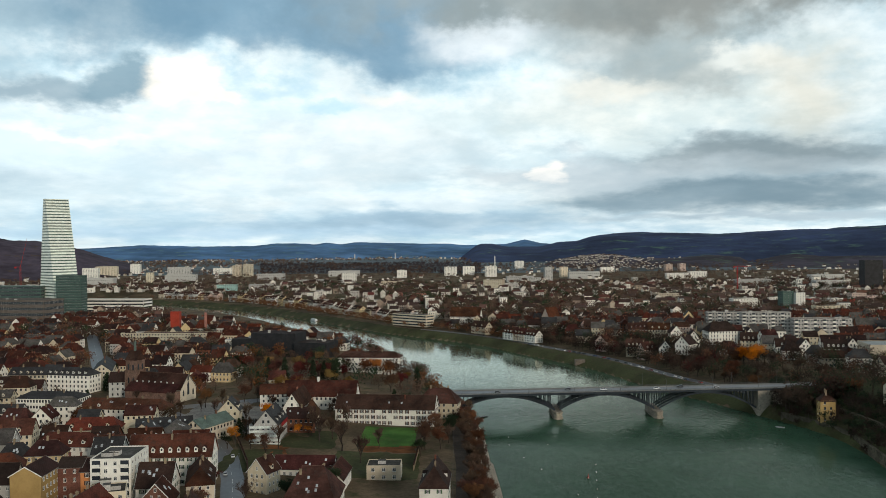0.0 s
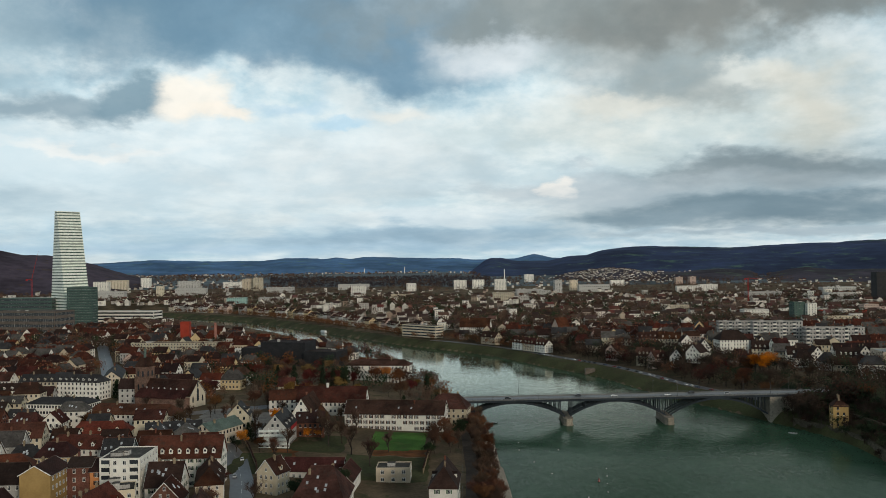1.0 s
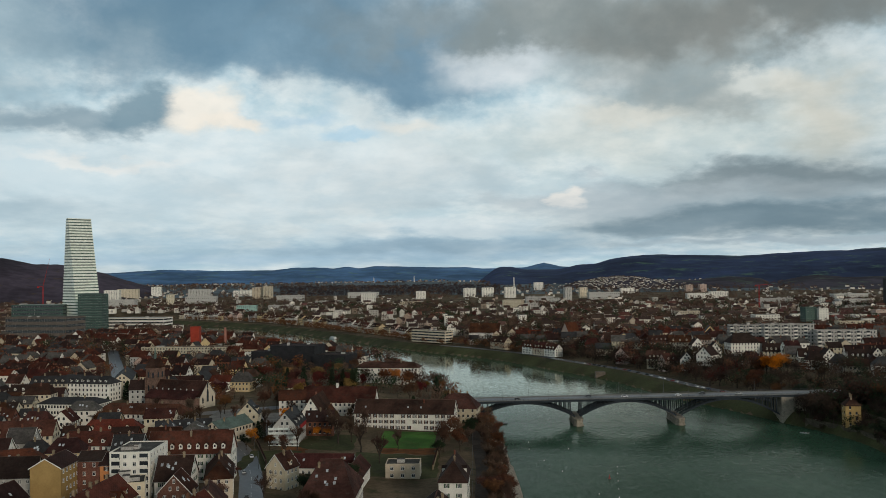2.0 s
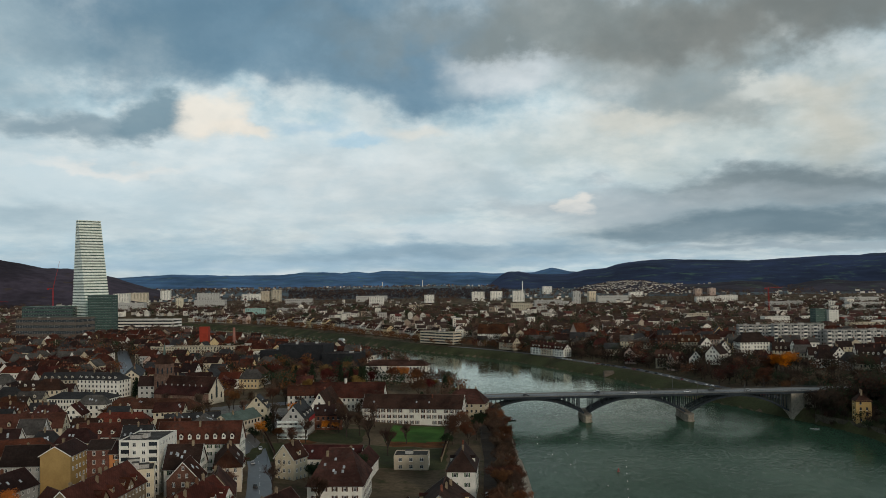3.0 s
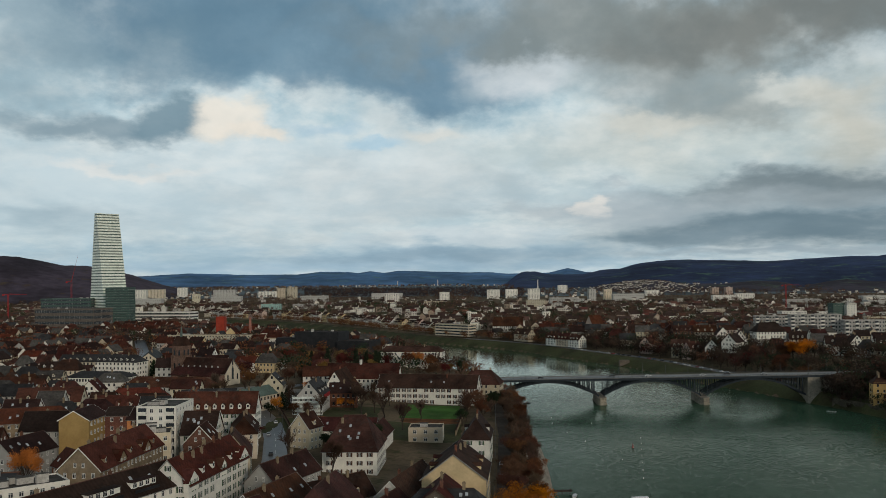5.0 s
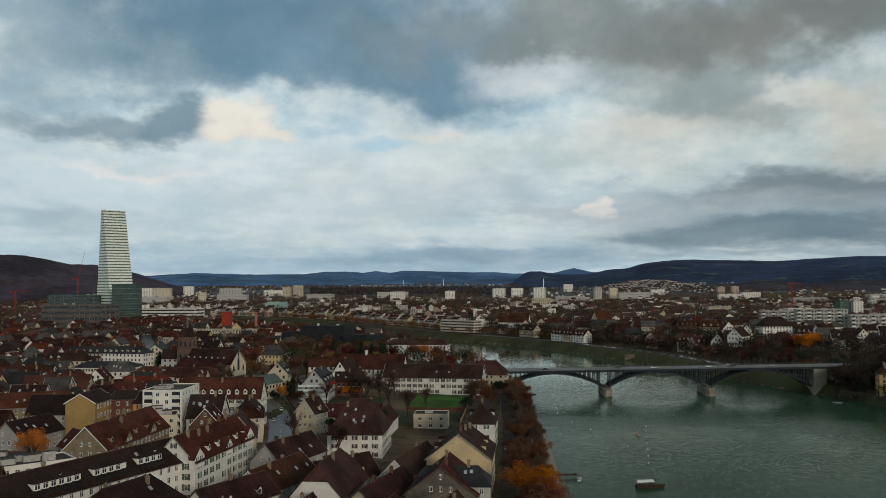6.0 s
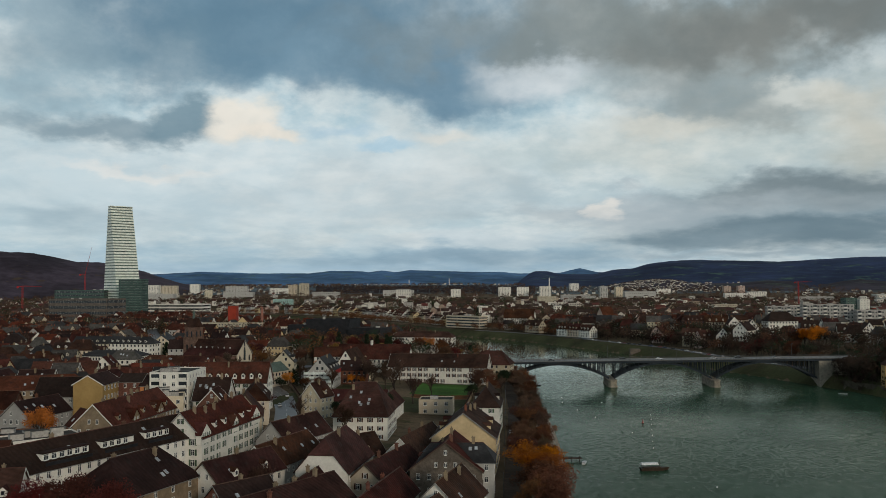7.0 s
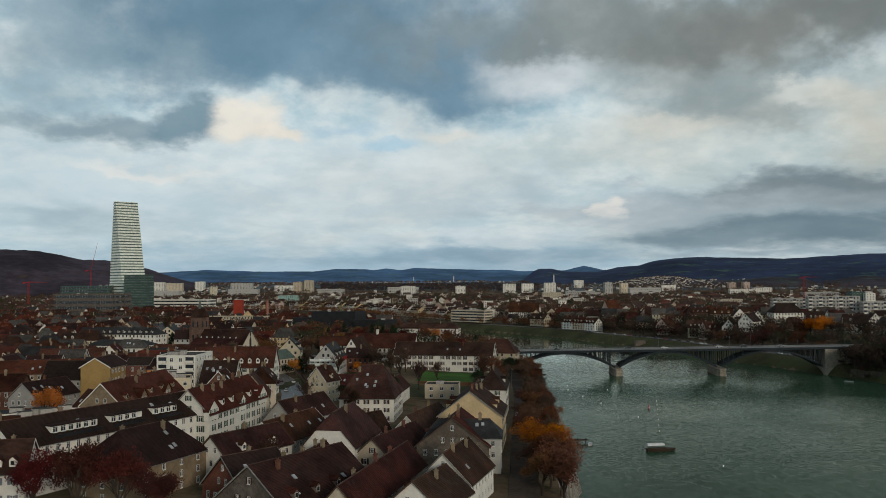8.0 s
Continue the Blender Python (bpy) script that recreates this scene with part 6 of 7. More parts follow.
PARK = [(-28, 352, 24), (-27, 372, 22), (-60, 400, 24), (-197, 556, 20), (-165, 590, 18), (-130, 780, 62), (-165, 845, 48), (-50, 306, 19), (-24, 322, 20), (-36, 392, 30), (-15, 395, 20), (-80, 400, 16), (-125, 520, 22), (-150, 610, 30), (-45, 470, 40), (-75, 420, 26), (-60, 640, 55), (-130, 690, 45), (-150, 560, 28), (-75, 455, 30)]


def quay_row():
    """Terraced houses behind the tree-lined road on the far bank."""
    pick = random.Random(21)
    y = 1105.0
    while y < 1840:
        xr, c = shore(y, SHORE_FAR)
        xn, _ = shore(y + 10, SHORE_FAR)
        d = Vector((xn - xr, 10, 0)).normalized()
        L = pick.uniform(13, 19)
        a = Vector((xr, y, 0)) + Vector((d.y, -d.x, 0)) * (58 + pick.uniform(-1.5, 1.5))
        mid = a + d * L / 2
        if pick.random() < 0.9 and not any(math.hypot(mid.x - p, mid.y - q) < r + 6 for p, q, r in TAKEN):
            b, zg = a + d * L, land(mid.x, mid.y)
            ze = zg + pick.choice((9.5, 11, 12.5))
            house((a.x, a.y), (b.x, b.y), 12, ze, ze + pick.uniform(4, 6), pick.choice(("cream", "white", "grey", "pink", "ochre")), pick.choice(("brown", "brown", "brown", "red", "dark")), zg=zg, near=False, chimneys=1,
                  dormers=(2, 2), label="terraced house on the quay across the river", group="quay houses")
        y += d.y * (L + pick.choice((0.3, 0.3, 0.3, 7)))


quay_row()


def free(x, y, r):
    if near_street(x, y, r + (5 if y < 560 else 10)):
        return False
    if any(math.hypot(x - a, y - b) < r + c * 0.9 for a, b, c in TAKEN):
        return False
    return not any(math.hypot(x - a, y - b) < c for a, b, c in PARK)


rng = random.Random(4)
PALETTE_WALL = ["white"] * 6 + ["cream"] * 6 + ["grey"] * 2 + ["pink", "ochre", "brick", "brick"]
PALETTE_ROOF = ["brown"] * 8 + ["dark"] * 5 + ["red"] + ["orange"] + ["slate"] * 3 + ["gravel"] * 4
ALL_WALLS, ALL_ROOFS = list(WALL), list(ROOF)
ALL_MATS = [*WALL.values(), *ROOF.values(), FRAME, GLASS]
joined_town = Mesh()


def joined_house(me, cx, cy, turn, L, w, zg, ze, zr, wall, roof, hips):
    """A plain house with windows, added to a larger mesh of a quarter too far off to pick apart."""
    one = Mesh()
    gable_wall(one, L, w, 0, ze - zg, zr - zg, hips, 0.0, ALL_WALLS.index(wall))
    roof_shape(one, L, w, ze - zg, zr - zg, hips, 0.0, 0.45, 0.3, len(ALL_WALLS) + ALL_ROOFS.index(roof))
    f = len(ALL_WALLS) + len(ALL_ROOFS)
    for m, d, t, length in wall_sides(L, w):
        for i in range(int((ze - zg) / 3)):
            for j in range(int(length / 2.9)):
                u = (j + 0.5) * 2.9 - length / 2
                one.add(FAR_WINDOW, pose(m[0] + d[0] * u, m[1] + d[1] * u, 1.9 + 3 * i, 0, 0, t), f)
    for k in range(2):
        x = rng.uniform(-0.4, 0.4) * L * 0.6
        one.box(x - 0.4, x + 0.4, -0.35, 0.35, zr - zg - 0.8, zr - zg + 1.2, ALL_WALLS.index("brick"))
    me.add(one, Matrix.Translation((cx, cy, zg)) @ Matrix.Rotation(turn, 4, "Z"))


rows_made = 0
for y in range(300, 1150, 24):
    yaw = radians(6 if y < 640 else -8)
    x = -0.60 * y - 20
    while x < 640:
        L = rng.uniform(11, 17)
        yy = y + (x * math.tan(yaw)) * 0.3 + rng.uniform(-2, 2)
        xl, xr = shore(yy, SHORE_NEAR)[0], shore(yy, SHORE_FAR)[0]
        side = xl - (32 if yy < 900 else 32 + 70 * smooth(yy, 900, 1000)) > x + L
        far_side = x > xr + (112 if yy < 900 else 62) and yy > 620 and x < yy * 0.56 + 20
        if (side or far_side) and not (-118 < x < 20 and 528 < yy < 800) and free(x + L / 2, yy, 8) and rng.random() < (0.90 if side else 0.75):
            zg = land(x + L / 2, yy)
            ze = zg + rng.choice((8.5, 9.5, 10.5, 12) if yy < 600 else (7, 8, 9.5, 11))
            zr = ze + rng.uniform(4, 6.5)
            w = rng.uniform(10.5, 13)
            turn = yaw + (math.pi / 2 if rng.random() < 0.28 else 0)
            cx, cy = x + L / 2, yy
            dx, dy = math.cos(turn) * L / 2, math.sin(turn) * L / 2
            wall, roof = rng.choice(PALETTE_WALL), rng.choice(PALETTE_ROOF)
            hips = rng.choice(((0, 0), (0, 0), (3.5, 3.5)))
            if yy < 700 and side or (far_side and x < xr + 190 and yy < 960):
                house((cx - dx, cy - dy), (cx + dx, cy + dy), w, ze, zr, wall, roof, zg=zg, near=side and yy < 430, chimneys=rng.choice((0, 1, 1)),
                      dormers=((rng.choice((0, 0, 0, 2)), 0) if y < 620 else (0, 0)), skylights=((rng.choice((0, 2, 3)), 0) if y < 560 else (0, 0)), hips=hips, group="town houses")
                rows_made += 1
            else:
                joined_house(joined_town, cx, cy, turn, L, w, zg, ze, zr, wall, roof, hips)
            TAKEN.append((cx, cy, 7))
        x += L + rng.choice((0.3, 0.3, 0.3, 5))
tagged(part("town_houses", joined_town, ALL_MATS), "crowded town houses with brown roofs and pale walls", "houses", kind="stuff")
print("houses", rows_made)

# the far town, too small to tell apart
far_wall = [surface("far_render_" + str(i), c, 0.9, 0.15, 0.02, 0.3, 0.05, rand=0.3, islands=True) for i, c in enumerate(((0.62, 0.58, 0.51), (0.34, 0.27, 0.21)))]
far_roof = [surface("far_tile_" + n, c, 0.9, 0.3, 0.02, 0.3, 0.1, rand=0.35, islands=True) for n, c in (("brown", (0.062, 0.041, 0.034)), ("red", (0.115, 0.052, 0.042)), ("grey", (0.20, 0.195, 0.19)))]


def far_town(name, y0, y1, step, x_of, label, keep, size=1.0):
    me = Mesh()
    y = y0
    while y < y1:
        x = -0.60 * y
        while x < 0.60 * y:
            L = rng.uniform(8, 17)
            if x_of(x, y) and rng.random() < keep:
                z = land(x, y)
                h, w = rng.choice((6, 7, 9, 11)), rng.uniform(8, 11)
                m = pose(x, y + rng.uniform(-5, 5), z, 0, 0, rng.choice((0, 8, -12, 90)) + rng.uniform(-6, 6))
                one = Mesh()
                if rng.random() < 0.16:
                    h *= rng.choice((0.8, 1.0, 1.5))
                    one.box(-L / 2, L / 2, -w / 2, w / 2, 0, h, 0)
                    one.box(-L / 2 + 0.4, L / 2 - 0.4, -w / 2 + 0.4, w / 2 - 0.4, h, h + 0.3, 4)
                else:
                    gable_wall(one, L, w, 0, h, h + 4, (0, 0), 0.0, rng.choice((0, 0, 1)))
                    roof_shape(one, L, w, h, h + 4, (0, 0), 0.0, 0.4, 0.3, rng.choice((2, 2, 2, 2, 2, 3)))
                for i in range(int(h / 3)):
                    for j in range(int(L / 3.2)):
                        u = -L / 2 + 1.8 + j * 3.2
                        one.face([(u, -w / 2 - 0.05, 1 + i * 3), (u + 1.2, -w / 2 - 0.05, 1 + i * 3), (u + 1.2, -w / 2 - 0.05, 2.6 + i * 3), (u, -w / 2 - 0.05, 2.6 + i * 3)], 5)
                me.add(one, m @ Matrix.Diagonal((size, size, size, 1)))
            x += (L + rng.choice((1, 2, 8, 16))) * (0.4 + 0.6 * size)
        y += step * rng.uniform(0.85, 1.15)
        step *= 1.03
    tagged(part(name, me, [*far_wall, far_roof[0], far_roof[1], far_roof[2], GLASS]), label, "houses", kind="stuff")


def on_land(x, y):
    if y < 1900:
        return x < shore(y, SHORE_NEAR)[0] - 150 or x > shore(y, SHORE_FAR)[0] + (62 if y < 1100 else 105)
    return True


far_town("far_houses", 1160, 2100, 30, on_land, "roofs and pale walls of the town farther off", 0.55)
far_town("distant_houses", 2120, 3900, 60, lambda x, y: noise.noise(Vector((x * 0.003, y * 0.003, 1))) > -0.25 and not (y > 2400 and -0.23 < x / y < 0.03) and (x < 0.05 * y or y < 2750), "pale specks of distant suburbs", 0.26, 0.62)


def crane(x, y, z, h, jib, turn, lift=0.0):
    """A red lattice tower crane."""
    t = thing("tower_crane", pose(x, y, z, 0, 0, turn), "red lattice tower crane on a building site", "crane", "cranes")
    red = surface("crane_red", (0.33, 0.03, 0.03), 0.6, 0.1, 0.1, 1, 0.05, rand=0.05)
    me = Mesh()
    for dx in (-0.9, 0.9):
        for dy in (-0.9, 0.9):
            me.tube((dx, dy, 0), (dx, dy, h), 0.22, 0.22, 4)
    for k in range(int(h / 3)):
        s = 1 if k % 2 else -1
        me.tube((-0.9 * s, -0.9, k * 3), (0.9 * s, -0.9, k * 3 + 3), 0.13, 0.13, 4)
        me.tube((0.9, -0.9 * s, k * 3), (0.9, 0.9 * s, k * 3 + 3), 0.13, 0.13, 4)
    part("mast", me, red, t)
    me = Mesh()
    tip = (math.cos(lift) * jib, 0, h + math.sin(lift) * jib)
    me.tube((0, -0.6, h), tip, 0.3, 0.2, 4)
    me.tube((0, 0.6, h), tip, 0.3, 0.2, 4)
    me.tube((0, 0, h + 1.6), tip, 0.25, 0.15, 4)
    part("jib", me, red, t)
    me = Mesh()
    me.box(-9, 0, -0.7, 0.7, h - 0.2, h + 0.6)
    me.box(-9, -6, -1.0, 1.0, h - 2.0, h - 0.2)
    part("counter_jib", me, red, t)


crane(-718, 1450, 14, 72, 48, 20, 1.35)
crane(-800, 1400, 14, 52, 30, 10)
crane(-905, 1450, 14, 50, 34, 160)
crane(560, 1750, 20, 44, 34, 20)
me = Mesh()
me.tube((0, 0, 0), (0, 0, 30), 2.0, 1.3, 12)
me.tube((0, 0, 29.4), (0, 0, 30.4), 1.5, 1.5, 12)
tagged(part("chimney_stack", me, WALL["terracotta"], m=pose(-278, 980, 11.5)), "tall red-brown brick factory chimney", "chimney")
for x, y, h in ((122, 2640, 44), (-241, 3600, 26), (-406, 3600, 22)):
    me = Mesh()
    me.tube((0, 0, 0), (0, 0, h), 1.8, 1.3, 10)
    tagged(part("chimney_stack", me, WALL["white"], m=pose(x, y, land(x, y))), "slim pale chimney of a distant works", "chimney")

far_town("valley_buildings", 3650, 4250, 70, lambda x, y: -0.46 < x / y < 0.12, "pale works and suburbs at the valley's far end", 0.26, 0.5)
# ---- trees ----
rng = random.Random(9)
tree("orange", 9, 264, 16.5, seed=0, width=1.35, where=" on the quay")
tree("orange", 11, 254, 15.5, seed=1, width=1.3, where=" on the quay")
tree("rust", 9.5, 244, 15, seed=2, width=1.2, where=" on the quay")
tree("rust", 12, 236, 15, seed=1, width=1.2, where=" on the quay")
tree("orange", 9.5, 276, 13, seed=0, width=1.3, where=" on the quay")
tree("rust", 12.5, 228, 14, seed=3, width=1.3, where=" on the quay")
tree("rust", 7, 234, 13, seed=0, width=1.3, where=" on the quay")
for x, y, h in ((-392, 790, 17), (-372, 786, 15), (-384, 800, 16)):
    tree("red", x, y, h, width=1.3)
tree("orange", -156, 284, 15, seed=2, width=0.95)
for k in range(40):
    y = 296 + k * 7
    tree(rng.choice(("bare", "rust", "bare")), 11.5 + rng.uniform(-2, 2.5) - 4 * smooth(y, 450, 560), y, rng.uniform(9, 13), where=" on the quay")
for x, y, h, kind in ((-58, 447, 17, "bare"), (-46, 424, 16, "bare"), (-40, 456, 12, "bare"), (-72, 464, 18, "bare"), (-66, 471, 16, "bare"), (-16, 454, 16, "rust"), (-10, 480, 13, "bare"),
                      (-12, 500, 11, "rust"), (-60, 318, 15, "bare"), (-83, 345, 13, "bare"), (-45, 250, 12, "bare"), (-64, 225, 12, "bare"), (-2, 500, 11, "green"), (-4, 486, 12, "green"),
                      (-112, 470, 13, "bare"), (-118, 596, 15, "yellow"), (-115, 455, 9, "orange"), (-85, 474, 7, "orange"), (-80, 477, 6, "orange"), (-112, 520, 10, "orange"),
                      (-8, 455, 12, "rust"), (-4, 470, 11, "bare"), (-92, 425, 10, "bare"), (-96, 440, 9, "rust"), (-18, 440, 9, "green"), (-70, 690, 16, "rust"), (-64, 700, 15, "orange"),
                      (-128, 660, 19, "conifer"), (-105, 650, 18, "conifer"), (-98, 656, 17, "conifer"), (-90, 650, 18, "conifer"), (-138, 672, 16, "red"), (-118, 668, 15, "red"), (-84, 664, 14, "red"),
                      (-92, 178, 17, "red"), (-82, 177, 16, "red"), (-101, 177, 15, "red"), (-74, 176, 13, "red")):
    tree(kind, x, y, h)
made = 0
while made < 6:
    x, y = rng.uniform(-90, -60), rng.uniform(440, 500)
    if not any(math.hypot(x - a, y - b) < c * 0.8 for a, b, c in TAKEN) and not near_street(x, y, 9) and not (-60 < x < -24 and 466 < y < 504):
        made += 1
        tree("bare", x, y, rng.uniform(13, 18), width=0.9, where=" in the convent garden")
for k in range(44):
    y = 298 + k * 6.2
    tree(rng.choice(("bare", "rust", "bare")), 5.5 + rng.uniform(-2, 2) + 3 * smooth(y, 300, 420) - 8 * smooth(y, 440, 560), y, rng.uniform(9, 13), width=1.25, where=" along the promenade")
for k in range(13):
    x, y = rng.uniform(-168, -118), rng.uniform(500, 580)
    tree(rng.choice(("bare", "bare", "rust")), x, y, rng.uniform(9, 14), where=" on the square")
made = 0
while made < 62:
    x, y = rng.uniform(-190, 8), rng.uniform(575, 860)
    if x < shore(y, SHORE_NEAR)[0] - 15 and not any(math.hypot(x - a, y - b) < c * 0.85 for a, b, c in TAKEN) and not near_street(x, y, 9):
        made += 1
        tree(rng.choice(("bare", "rust", "red", "bare", "green", "yellow", "bare", "conifer")), x, y, rng.uniform(8, 14), width=1.2)
made = 0
while made < 40:
    y = rng.uniform(440, 720)
    off = rng.uniform(37, 95) if y > 615 else rng.uniform(34, 95)
    xr, c = shore(y, SHORE_FAR)
    x = xr + off / c
    if abs(y - 587) < 20 and x < 245 or any(math.hypot(x - a, y - b) < d * 0.8 for a, b, d in TAKEN):
        continue
    made += 1
    tree(rng.choice(("bare", "rust", "bare", "bare", "rust", "green") if rng.random() < 0.93 else ("orange", "yellow", "red")), x, y, rng.uniform(9, 14), width=1.3)
for x, y in ((232, 690), (238, 698), (228, 700)):
    tree("orange", x, y, 16, width=1.3)
made = 0
while made < 105:
    x, y = rng.uniform(-330, -30), rng.uniform(300, 720)
    if x < shore(y, SHORE_NEAR)[0] - 12 and free(x, y, -1):
        made += 1
        tree(rng.choice(("bare", "bare", "rust", "green", "bare", "red", "conifer")), x, y, rng.uniform(8, 14), width=1.15)


# woods too many to count
def woods(name, spots, label, mat, puffs=4, leaves=10, size=0.085):
    me = Mesh()
    for x, y, h in spots:
        z = land(x, y)
        me.tube((x, y, z - 1), (x, y, z + h * 0.5), 0.25, 0.15, 4, 1)
        for _ in range(puffs):
            leaf_cloud(me, Vector((x + rng.uniform(-1, 1) * h * 0.3, y + rng.uniform(-1, 1) * h * 0.3, z + h * rng.uniform(0.45, 0.85))), h * 0.34, leaves, h * size, rng)
    tagged(part(name, me, [mat, BARK]), label, "trees", kind="stuff")


def scatter(n, y0, y1, ok):
    out = []
    while len(out) < n:
        y = y0 + (y1 - y0) * rng.random()
        x = rng.uniform(-0.62, 0.62) * y
        if ok(x, y):
            out.append((x, y, rng.uniform(8, 15)))
    return out


def bank_slope(x, y):
    if y < 700 and x < 330 or y > 1120:
        return False
    xr, c = shore(y, SHORE_FAR)
    return 36 < (x - xr) * c < 92 and not any(math.hypot(x - a, y - b) < d * 0.8 for a, b, d in TAKEN)


def near_gaps(x, y):
    return x < shore(y, SHORE_NEAR)[0] - (12 if y < 900 else 40) and free(x, y, -2)


def right_terraces(x, y):
    xr, c = shore(y, SHORE_FAR)
    return y < 700 and (18 if 500 < y < 565 else 36) < (x - xr) * c < 150 and not (abs(y - 587) < 18 and x < 262) and not any(math.hypot(x - a, y - b) < d * 0.8 for a, b, d in TAKEN)


def scatter_box(n, x0, x1, y0, y1, ok):
    out = []
    while len(out) < n:
        x, y = rng.uniform(x0, x1), rng.uniform(y0, y1)
        if ok(x, y):
            out.append((x, y, rng.uniform(9, 15)))
    return out


for kind, n in (("dull", 230), ("green", 90), ("rust", 30)):
    woods("woodland", scatter_box(n, 190, 400, 380, 700, right_terraces), "dark trees on the terraces by the bridge", LEAF[kind], 6, 26, 0.045)
for kind, n in (("wood", 36), ("rust", 26), ("green", 20), ("red", 8)):
    woods("woodland", scatter_box(n, -190, 8, 575, 860, lambda x, y: x < shore(y, SHORE_NEAR)[0] - 15 and not near_street(x, y, 9) and not any(math.hypot(x - a, y - b) < d * 0.85 for a, b, d in TAKEN)),
          "autumn trees in the park by the river", LEAF[kind], 6, 26, 0.05)


def river_gardens(x, y):
    xr, c = shore(y, SHORE_FAR)
    return 0.5 < (x - xr) * c < 40 and not (abs(y - 587) < 14) and not any(math.hypot(x - a, y - b) < d * 0.8 for a, b, d in TAKEN)


for kind, n in (("dull", 60), ("green", 16), ("rust", 6)):
    woods("woodland", scatter_box(n, 208, 252, 552, 574, lambda x, y: not any(math.hypot(x - a, y - b) < d * 0.8 for a, b, d in TAKEN)), "dark trees below the bridge ramp", LEAF[kind], 6, 26, 0.05)
for kind, n in (("dull", 330), ("green", 170)):
    woods("shrubs", [(x, y, h * rng.choice((0.22, 0.3, 0.45))) for x, y, h in scatter_box(n, 190, 270, 380, 575, river_gardens)], "ivy and low shrubs on the river terraces", LEAF[kind], 6, 20, 0.08)
for kind, n, n2 in (("dull", 300, 200), ("rust", 40, 190), ("wood", 60, 260), ("green", 50, 100), ("red", 24, 20)):
    woods("woodland", [(x, y, h * 0.95) for x, y, h in scatter(n, 690, 1120, bank_slope)], "autumn trees on the bank slope", LEAF[kind], 6, 22, 0.05)
    woods("woodland", scatter(n2, 700, 1150, near_gaps), "autumn trees in courtyards and along streets", LEAF[kind], 6, 22, 0.05)


def clumped(x, y):
    return on_land(x, y) and noise.noise(Vector((x * 0.006, y * 0.006, 5))) > -0.12


for i, kind in enumerate(("wood", "green", "red")):
    woods("woodland", scatter((6000, 1900, 380)[i], 960, 2050, clumped), ("rust-brown autumn trees among far houses", "dark evergreens among the far houses", "dark red trees among far houses")[i], LEAF[kind])
woods("woodland", [(x, y, h * 0.8) for x, y, h in scatter(4600, 2000, 3500, lambda x, y: noise.noise(Vector((x * 0.003, y * 0.003, 1))) < 0.15 and (x < 0.02 * y or y < 2980))], "dark brown woods across the valley", LEAF["wood"])
woods("woodland", [(x, y, h * 0.62) for x, y, h in scatter(3000, 2480, 3080, lambda x, y: -0.22 < x / y < 0.03)], "dense dark forest on the plain", LEAF["forest"])

quay_trees = []
for k in range(330):
    y = rng.uniform(960, 1850)
    xr, c = shore(y, SHORE_FAR)
    quay_trees.append((xr + rng.choice((27, 43, 44)) / c + rng.uniform(-2, 2), y, rng.uniform(7, 11)))
woods("woodland", quay_trees, "rust-brown rows of trees along the far quay", LEAF["rust"], 5, 12, 0.07)
# a village on the foot of the hill
village = Mesh()
for k in range(480):
    a, r = rng.gauss(0.166, 0.032), rng.uniform(2760, 3240)
    one = Mesh()
    L, h = rng.uniform(3, 6), rng.uniform(1.8, 3.2)
    gable_wall(one, L, 4, -2, h, h + 1.6, (0, 0), 0.0, 0)
    roof_shape(one, L, 4, h, h + 1.6, (0, 0), 0.0, 0.3, 0.2, 1)
    village.add(one, pose(math.sin(a) * r, math.cos(a) * r, max(foot_height(a, r), land(math.sin(a) * r, math.cos(a) * r)), 0, 0, rng.uniform(-70, 70)))
tagged(part("village_houses", village, [far_wall[0], far_roof[0]]), "white houses of a village on the hillside", "houses", kind="stuff")


# ---- on the water ----
def ferry(x, y, turn):
    t = thing("ferry_boat", pose(x, y, 0.1, 0, 0, turn) @ Matrix.Diagonal((0.74, 0.85, 0.95, 1)), "wooden cable ferry with white canopy", "boat")
    hull = surface("dark_hull", (0.05, 0.035, 0.025), 0.6, 0.2, 0.3, 2, 0.1, rand=0.0)
    me = Mesh()
    low = [(-6, -1.0), (4, -1.2), (7.5, 0), (4, 1.2), (-6, 1.0)]
    high = [(-6.4, -1.5), (4, -1.7), (8.6, 0), (4, 1.7), (-6.4, 1.5)]
    me.solid([(a, b, -0.3) for a, b in low], [(a, b, 1.0) for a, b in high])
    part("hull", me, hull, t)
    me = Mesh()
    me.solid([(-6.2, -1.4, 2.2), (2.5, -1.4, 2.2), (2.5, 1.4, 2.2), (-6.2, 1.4, 2.2)], [(-5.9, -0.7, 2.9), (2.2, -0.7, 2.9), (2.2, 0.7, 2.9), (-5.9, 0.7, 2.9)])
    part("canopy", me, CAR_PAINT["white"], t, "white canopy")
    for a in (-5.2, -2.6, 0, 2.2):
        for b in (-1.2, 1.2):
            me = Mesh()
            me.box(a - 0.06, a + 0.06, b - 0.06, b + 0.06, 0.9, 2.4)
            part("post", me, hull, t)
    me = Mesh()
    me.box(-5, 3.5, -1.1, 1.1, 0.9, 1.25)
    part("bench", me, hull, t)
    me = Mesh()
    me.tube((3.4, 0, 1), (3.4, 0, 4.2), 0.07, 0.05, 6)
    part("mast", me, hull, t)


ferry(51.5, 322, 12)


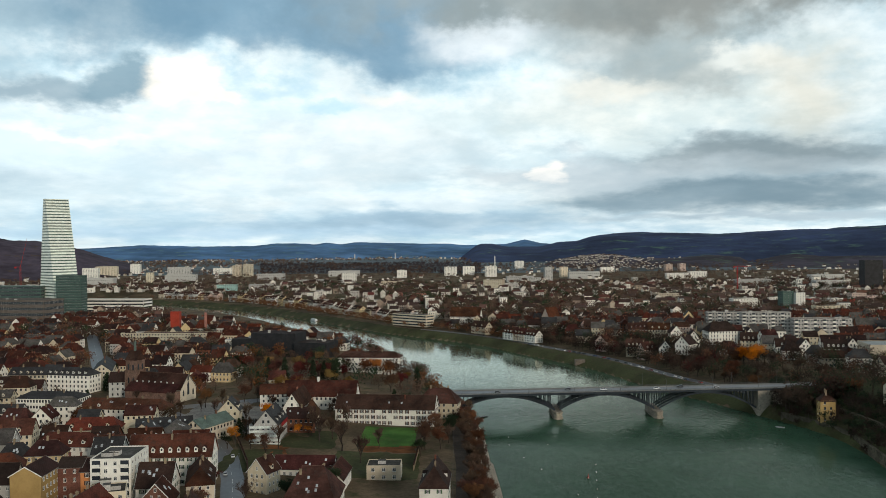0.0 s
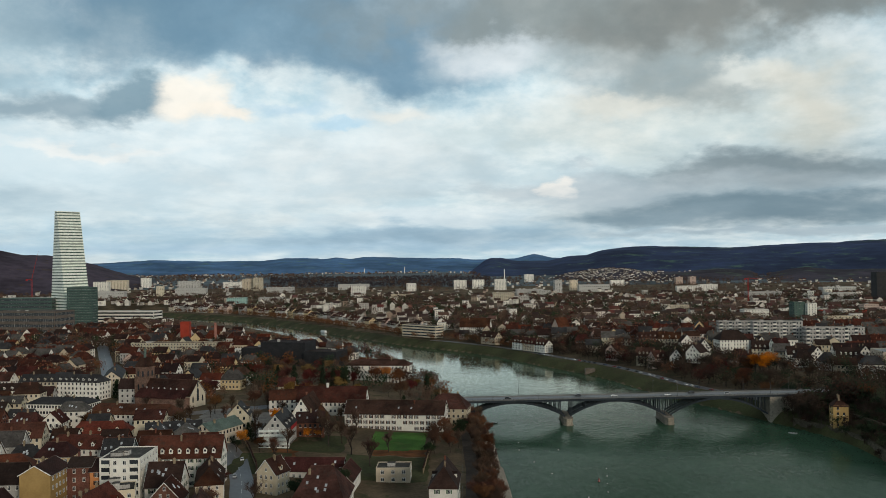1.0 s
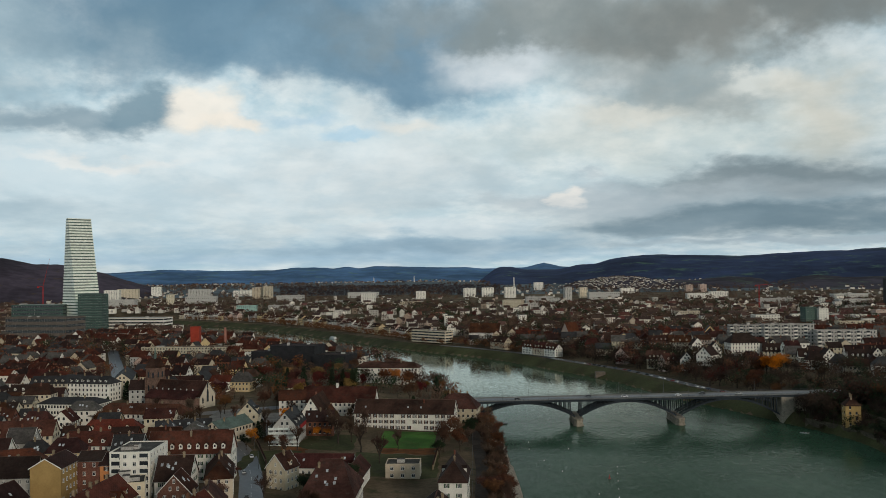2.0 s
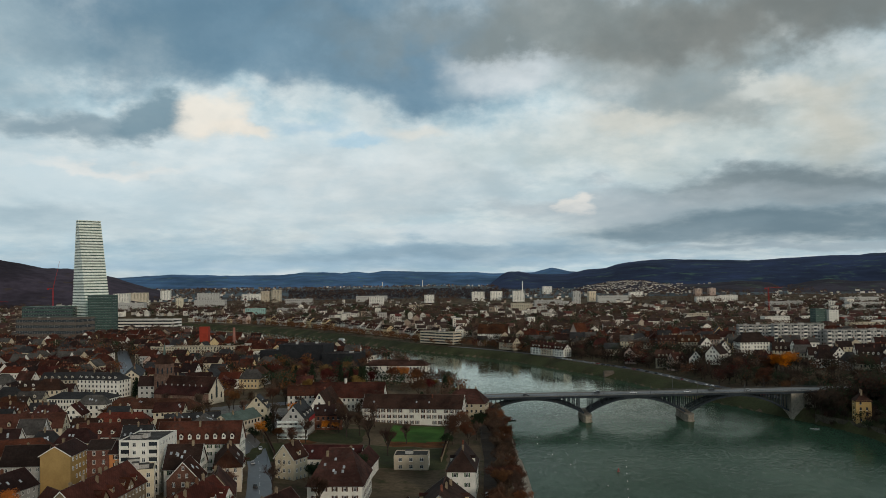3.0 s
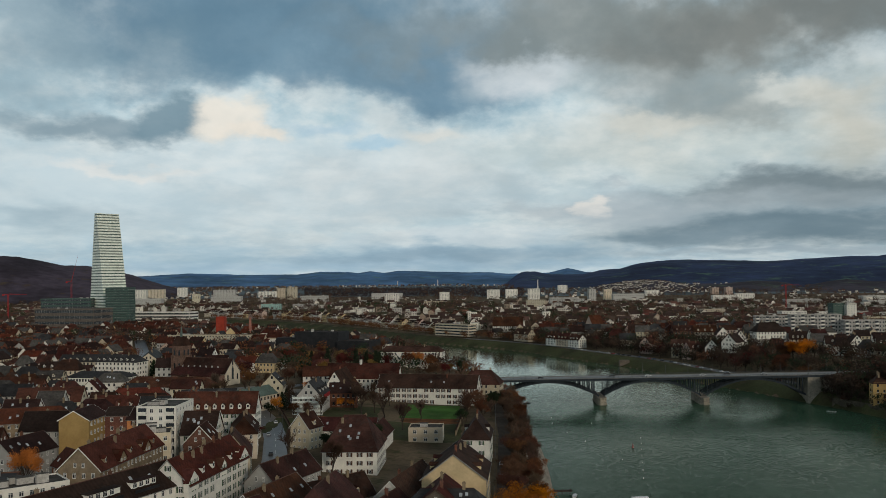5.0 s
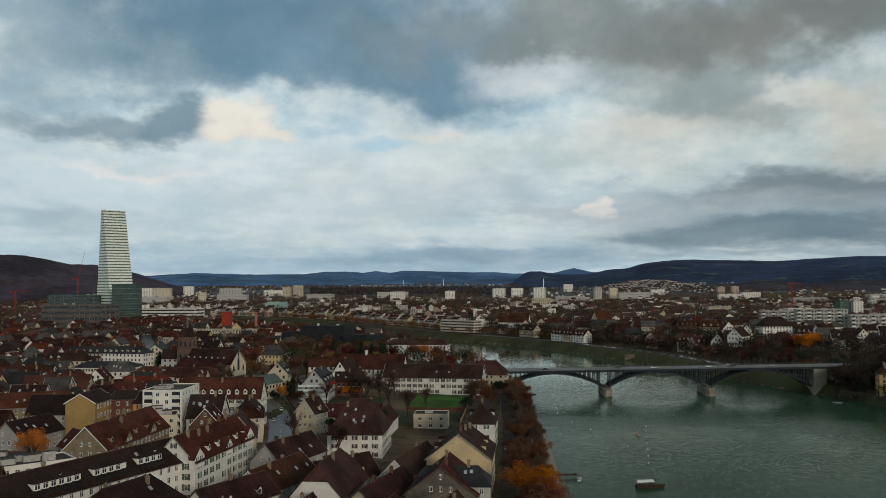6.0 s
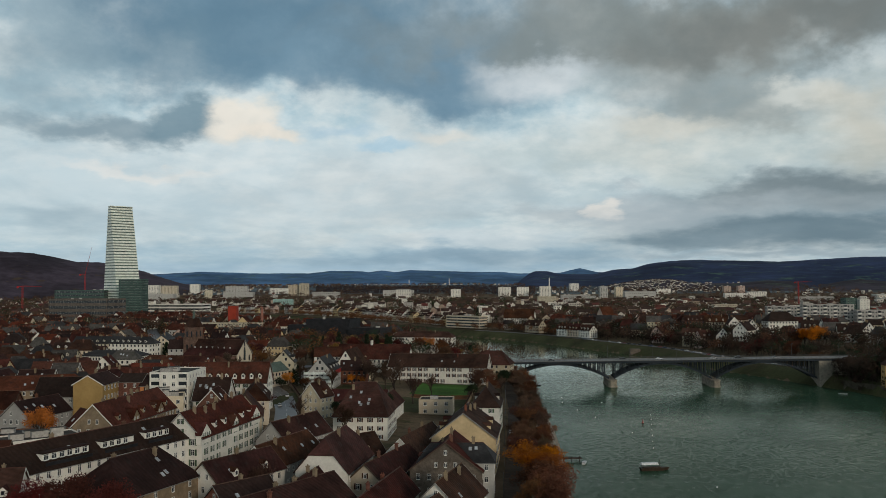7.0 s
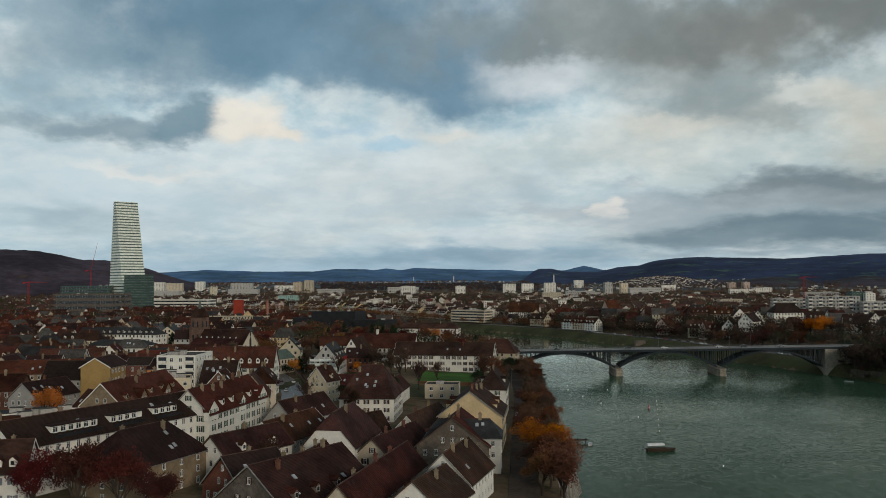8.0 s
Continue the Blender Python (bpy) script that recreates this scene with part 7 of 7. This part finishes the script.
def buoy(x, y, colour, r=0.5, tall=0.0):
    t = thing("buoy", pose(x, y, 0), f"{colour} buoy floating on the river", "buoy", "buoys")
    me = Mesh()
    me.tube((0, 0, -0.3), (0, 0, 0.5), r, r * 0.7, 10)
    part("float", me, CAR_PAINT[colour], t)
    if tall:
        me = Mesh()
        me.tube((0, 0, 0.5), (0, 0, tall), r * 0.5, r * 0.15, 8)
        part("topmark", me, CAR_PAINT[colour], t)


buoy(64, 429, "red", 0.7, 2.0)
for x, y in ((31, 520), (36, 470), (43, 445), (30, 500), (52, 500), (55, 400), (60, 250), (68, 296), *((56.1 + 2.23 * i, 348.6 + 15.02 * i) for i in range(1, 8))):
    buoy(x, y, "white", 0.24)


def rowing_boat(x, y, turn, paint, where):
    t = thing("rowing_boat", pose(x, y, 0.05, 0, 0, turn), f"{paint} rowing boat {where}", "boat", "small boats")
    me = Mesh()
    low = [(-2.2, -0.5), (1.6, -0.6), (2.8, 0), (1.6, 0.6), (-2.2, 0.5)]
    me.solid([(a, b, -0.15) for a, b in low], [(a * 1.1, b * 1.5, 0.5) for a, b in low])
    part("hull", me, CAR_PAINT[paint], t)
    me = Mesh()
    for a in (-1.4, 0.4):
        me.box(a - 0.15, a + 0.15, -0.8, 0.8, 0.5, 0.56)
    part("thwart", me, WALL["brick"], t)


rowing_boat(28, 333, 80, "white", "moored at the landing")
rowing_boat(18.5, 582, 30, "black", "moored above the bridge")
rowing_boat(198, 540, 150, "silver", "moored at the far wall")
for x, y in ((-110, 1232), (-95, 1210), (-215, 1345)):
    t = thing("houseboat", pose(x, y, 0, 0, 0, 118), "pale moored boat by the far bank", "boat", "moored boats")
    me = Mesh()
    me.box(-12, 12, -2.4, 2.4, -0.3, 1.4)
    part("hull", me, CAR_PAINT["silver"], t)
    me = Mesh()
    me.box(-9, 8, -1.9, 1.9, 1.4, 3.6)
    part("cabin", me, CAR_PAINT["white"], t)
landing = thing("landing_stage", pose(23.5, 338, 0, 0, 0, 6), "dark timber landing stage by the quay", "jetty")
me = Mesh()
me.box(-5, 4, -1.2, 1.2, 0.9, 1.15)
part("deck", me, BARK, landing)
for a in (-3, 0, 3):
    me = Mesh()
    me.tube((a, -1, -2), (a, -1, 1.9), 0.14, 0.14, 6)
    part("pile", me, BARK, landing)
me = Mesh()
me.box(112, 121, 822, 829, -1, 5.5)
tagged(part("concrete_box", me, WALL["greywood"]), "plain concrete outlet box in the grass bank", "outlet")
for k in range(9):
    y = 250 + k * 38
    street_lamp(-1.5, y, land(-1.5, y), 6.0, 1.2, " on the promenade")
for x, y in ((-93, 372), (-104, 400), (-117, 445), (-80, 318)):
    street_lamp(x + 5.5, y, land(x, y), 8.0, -1.6, " in the street")
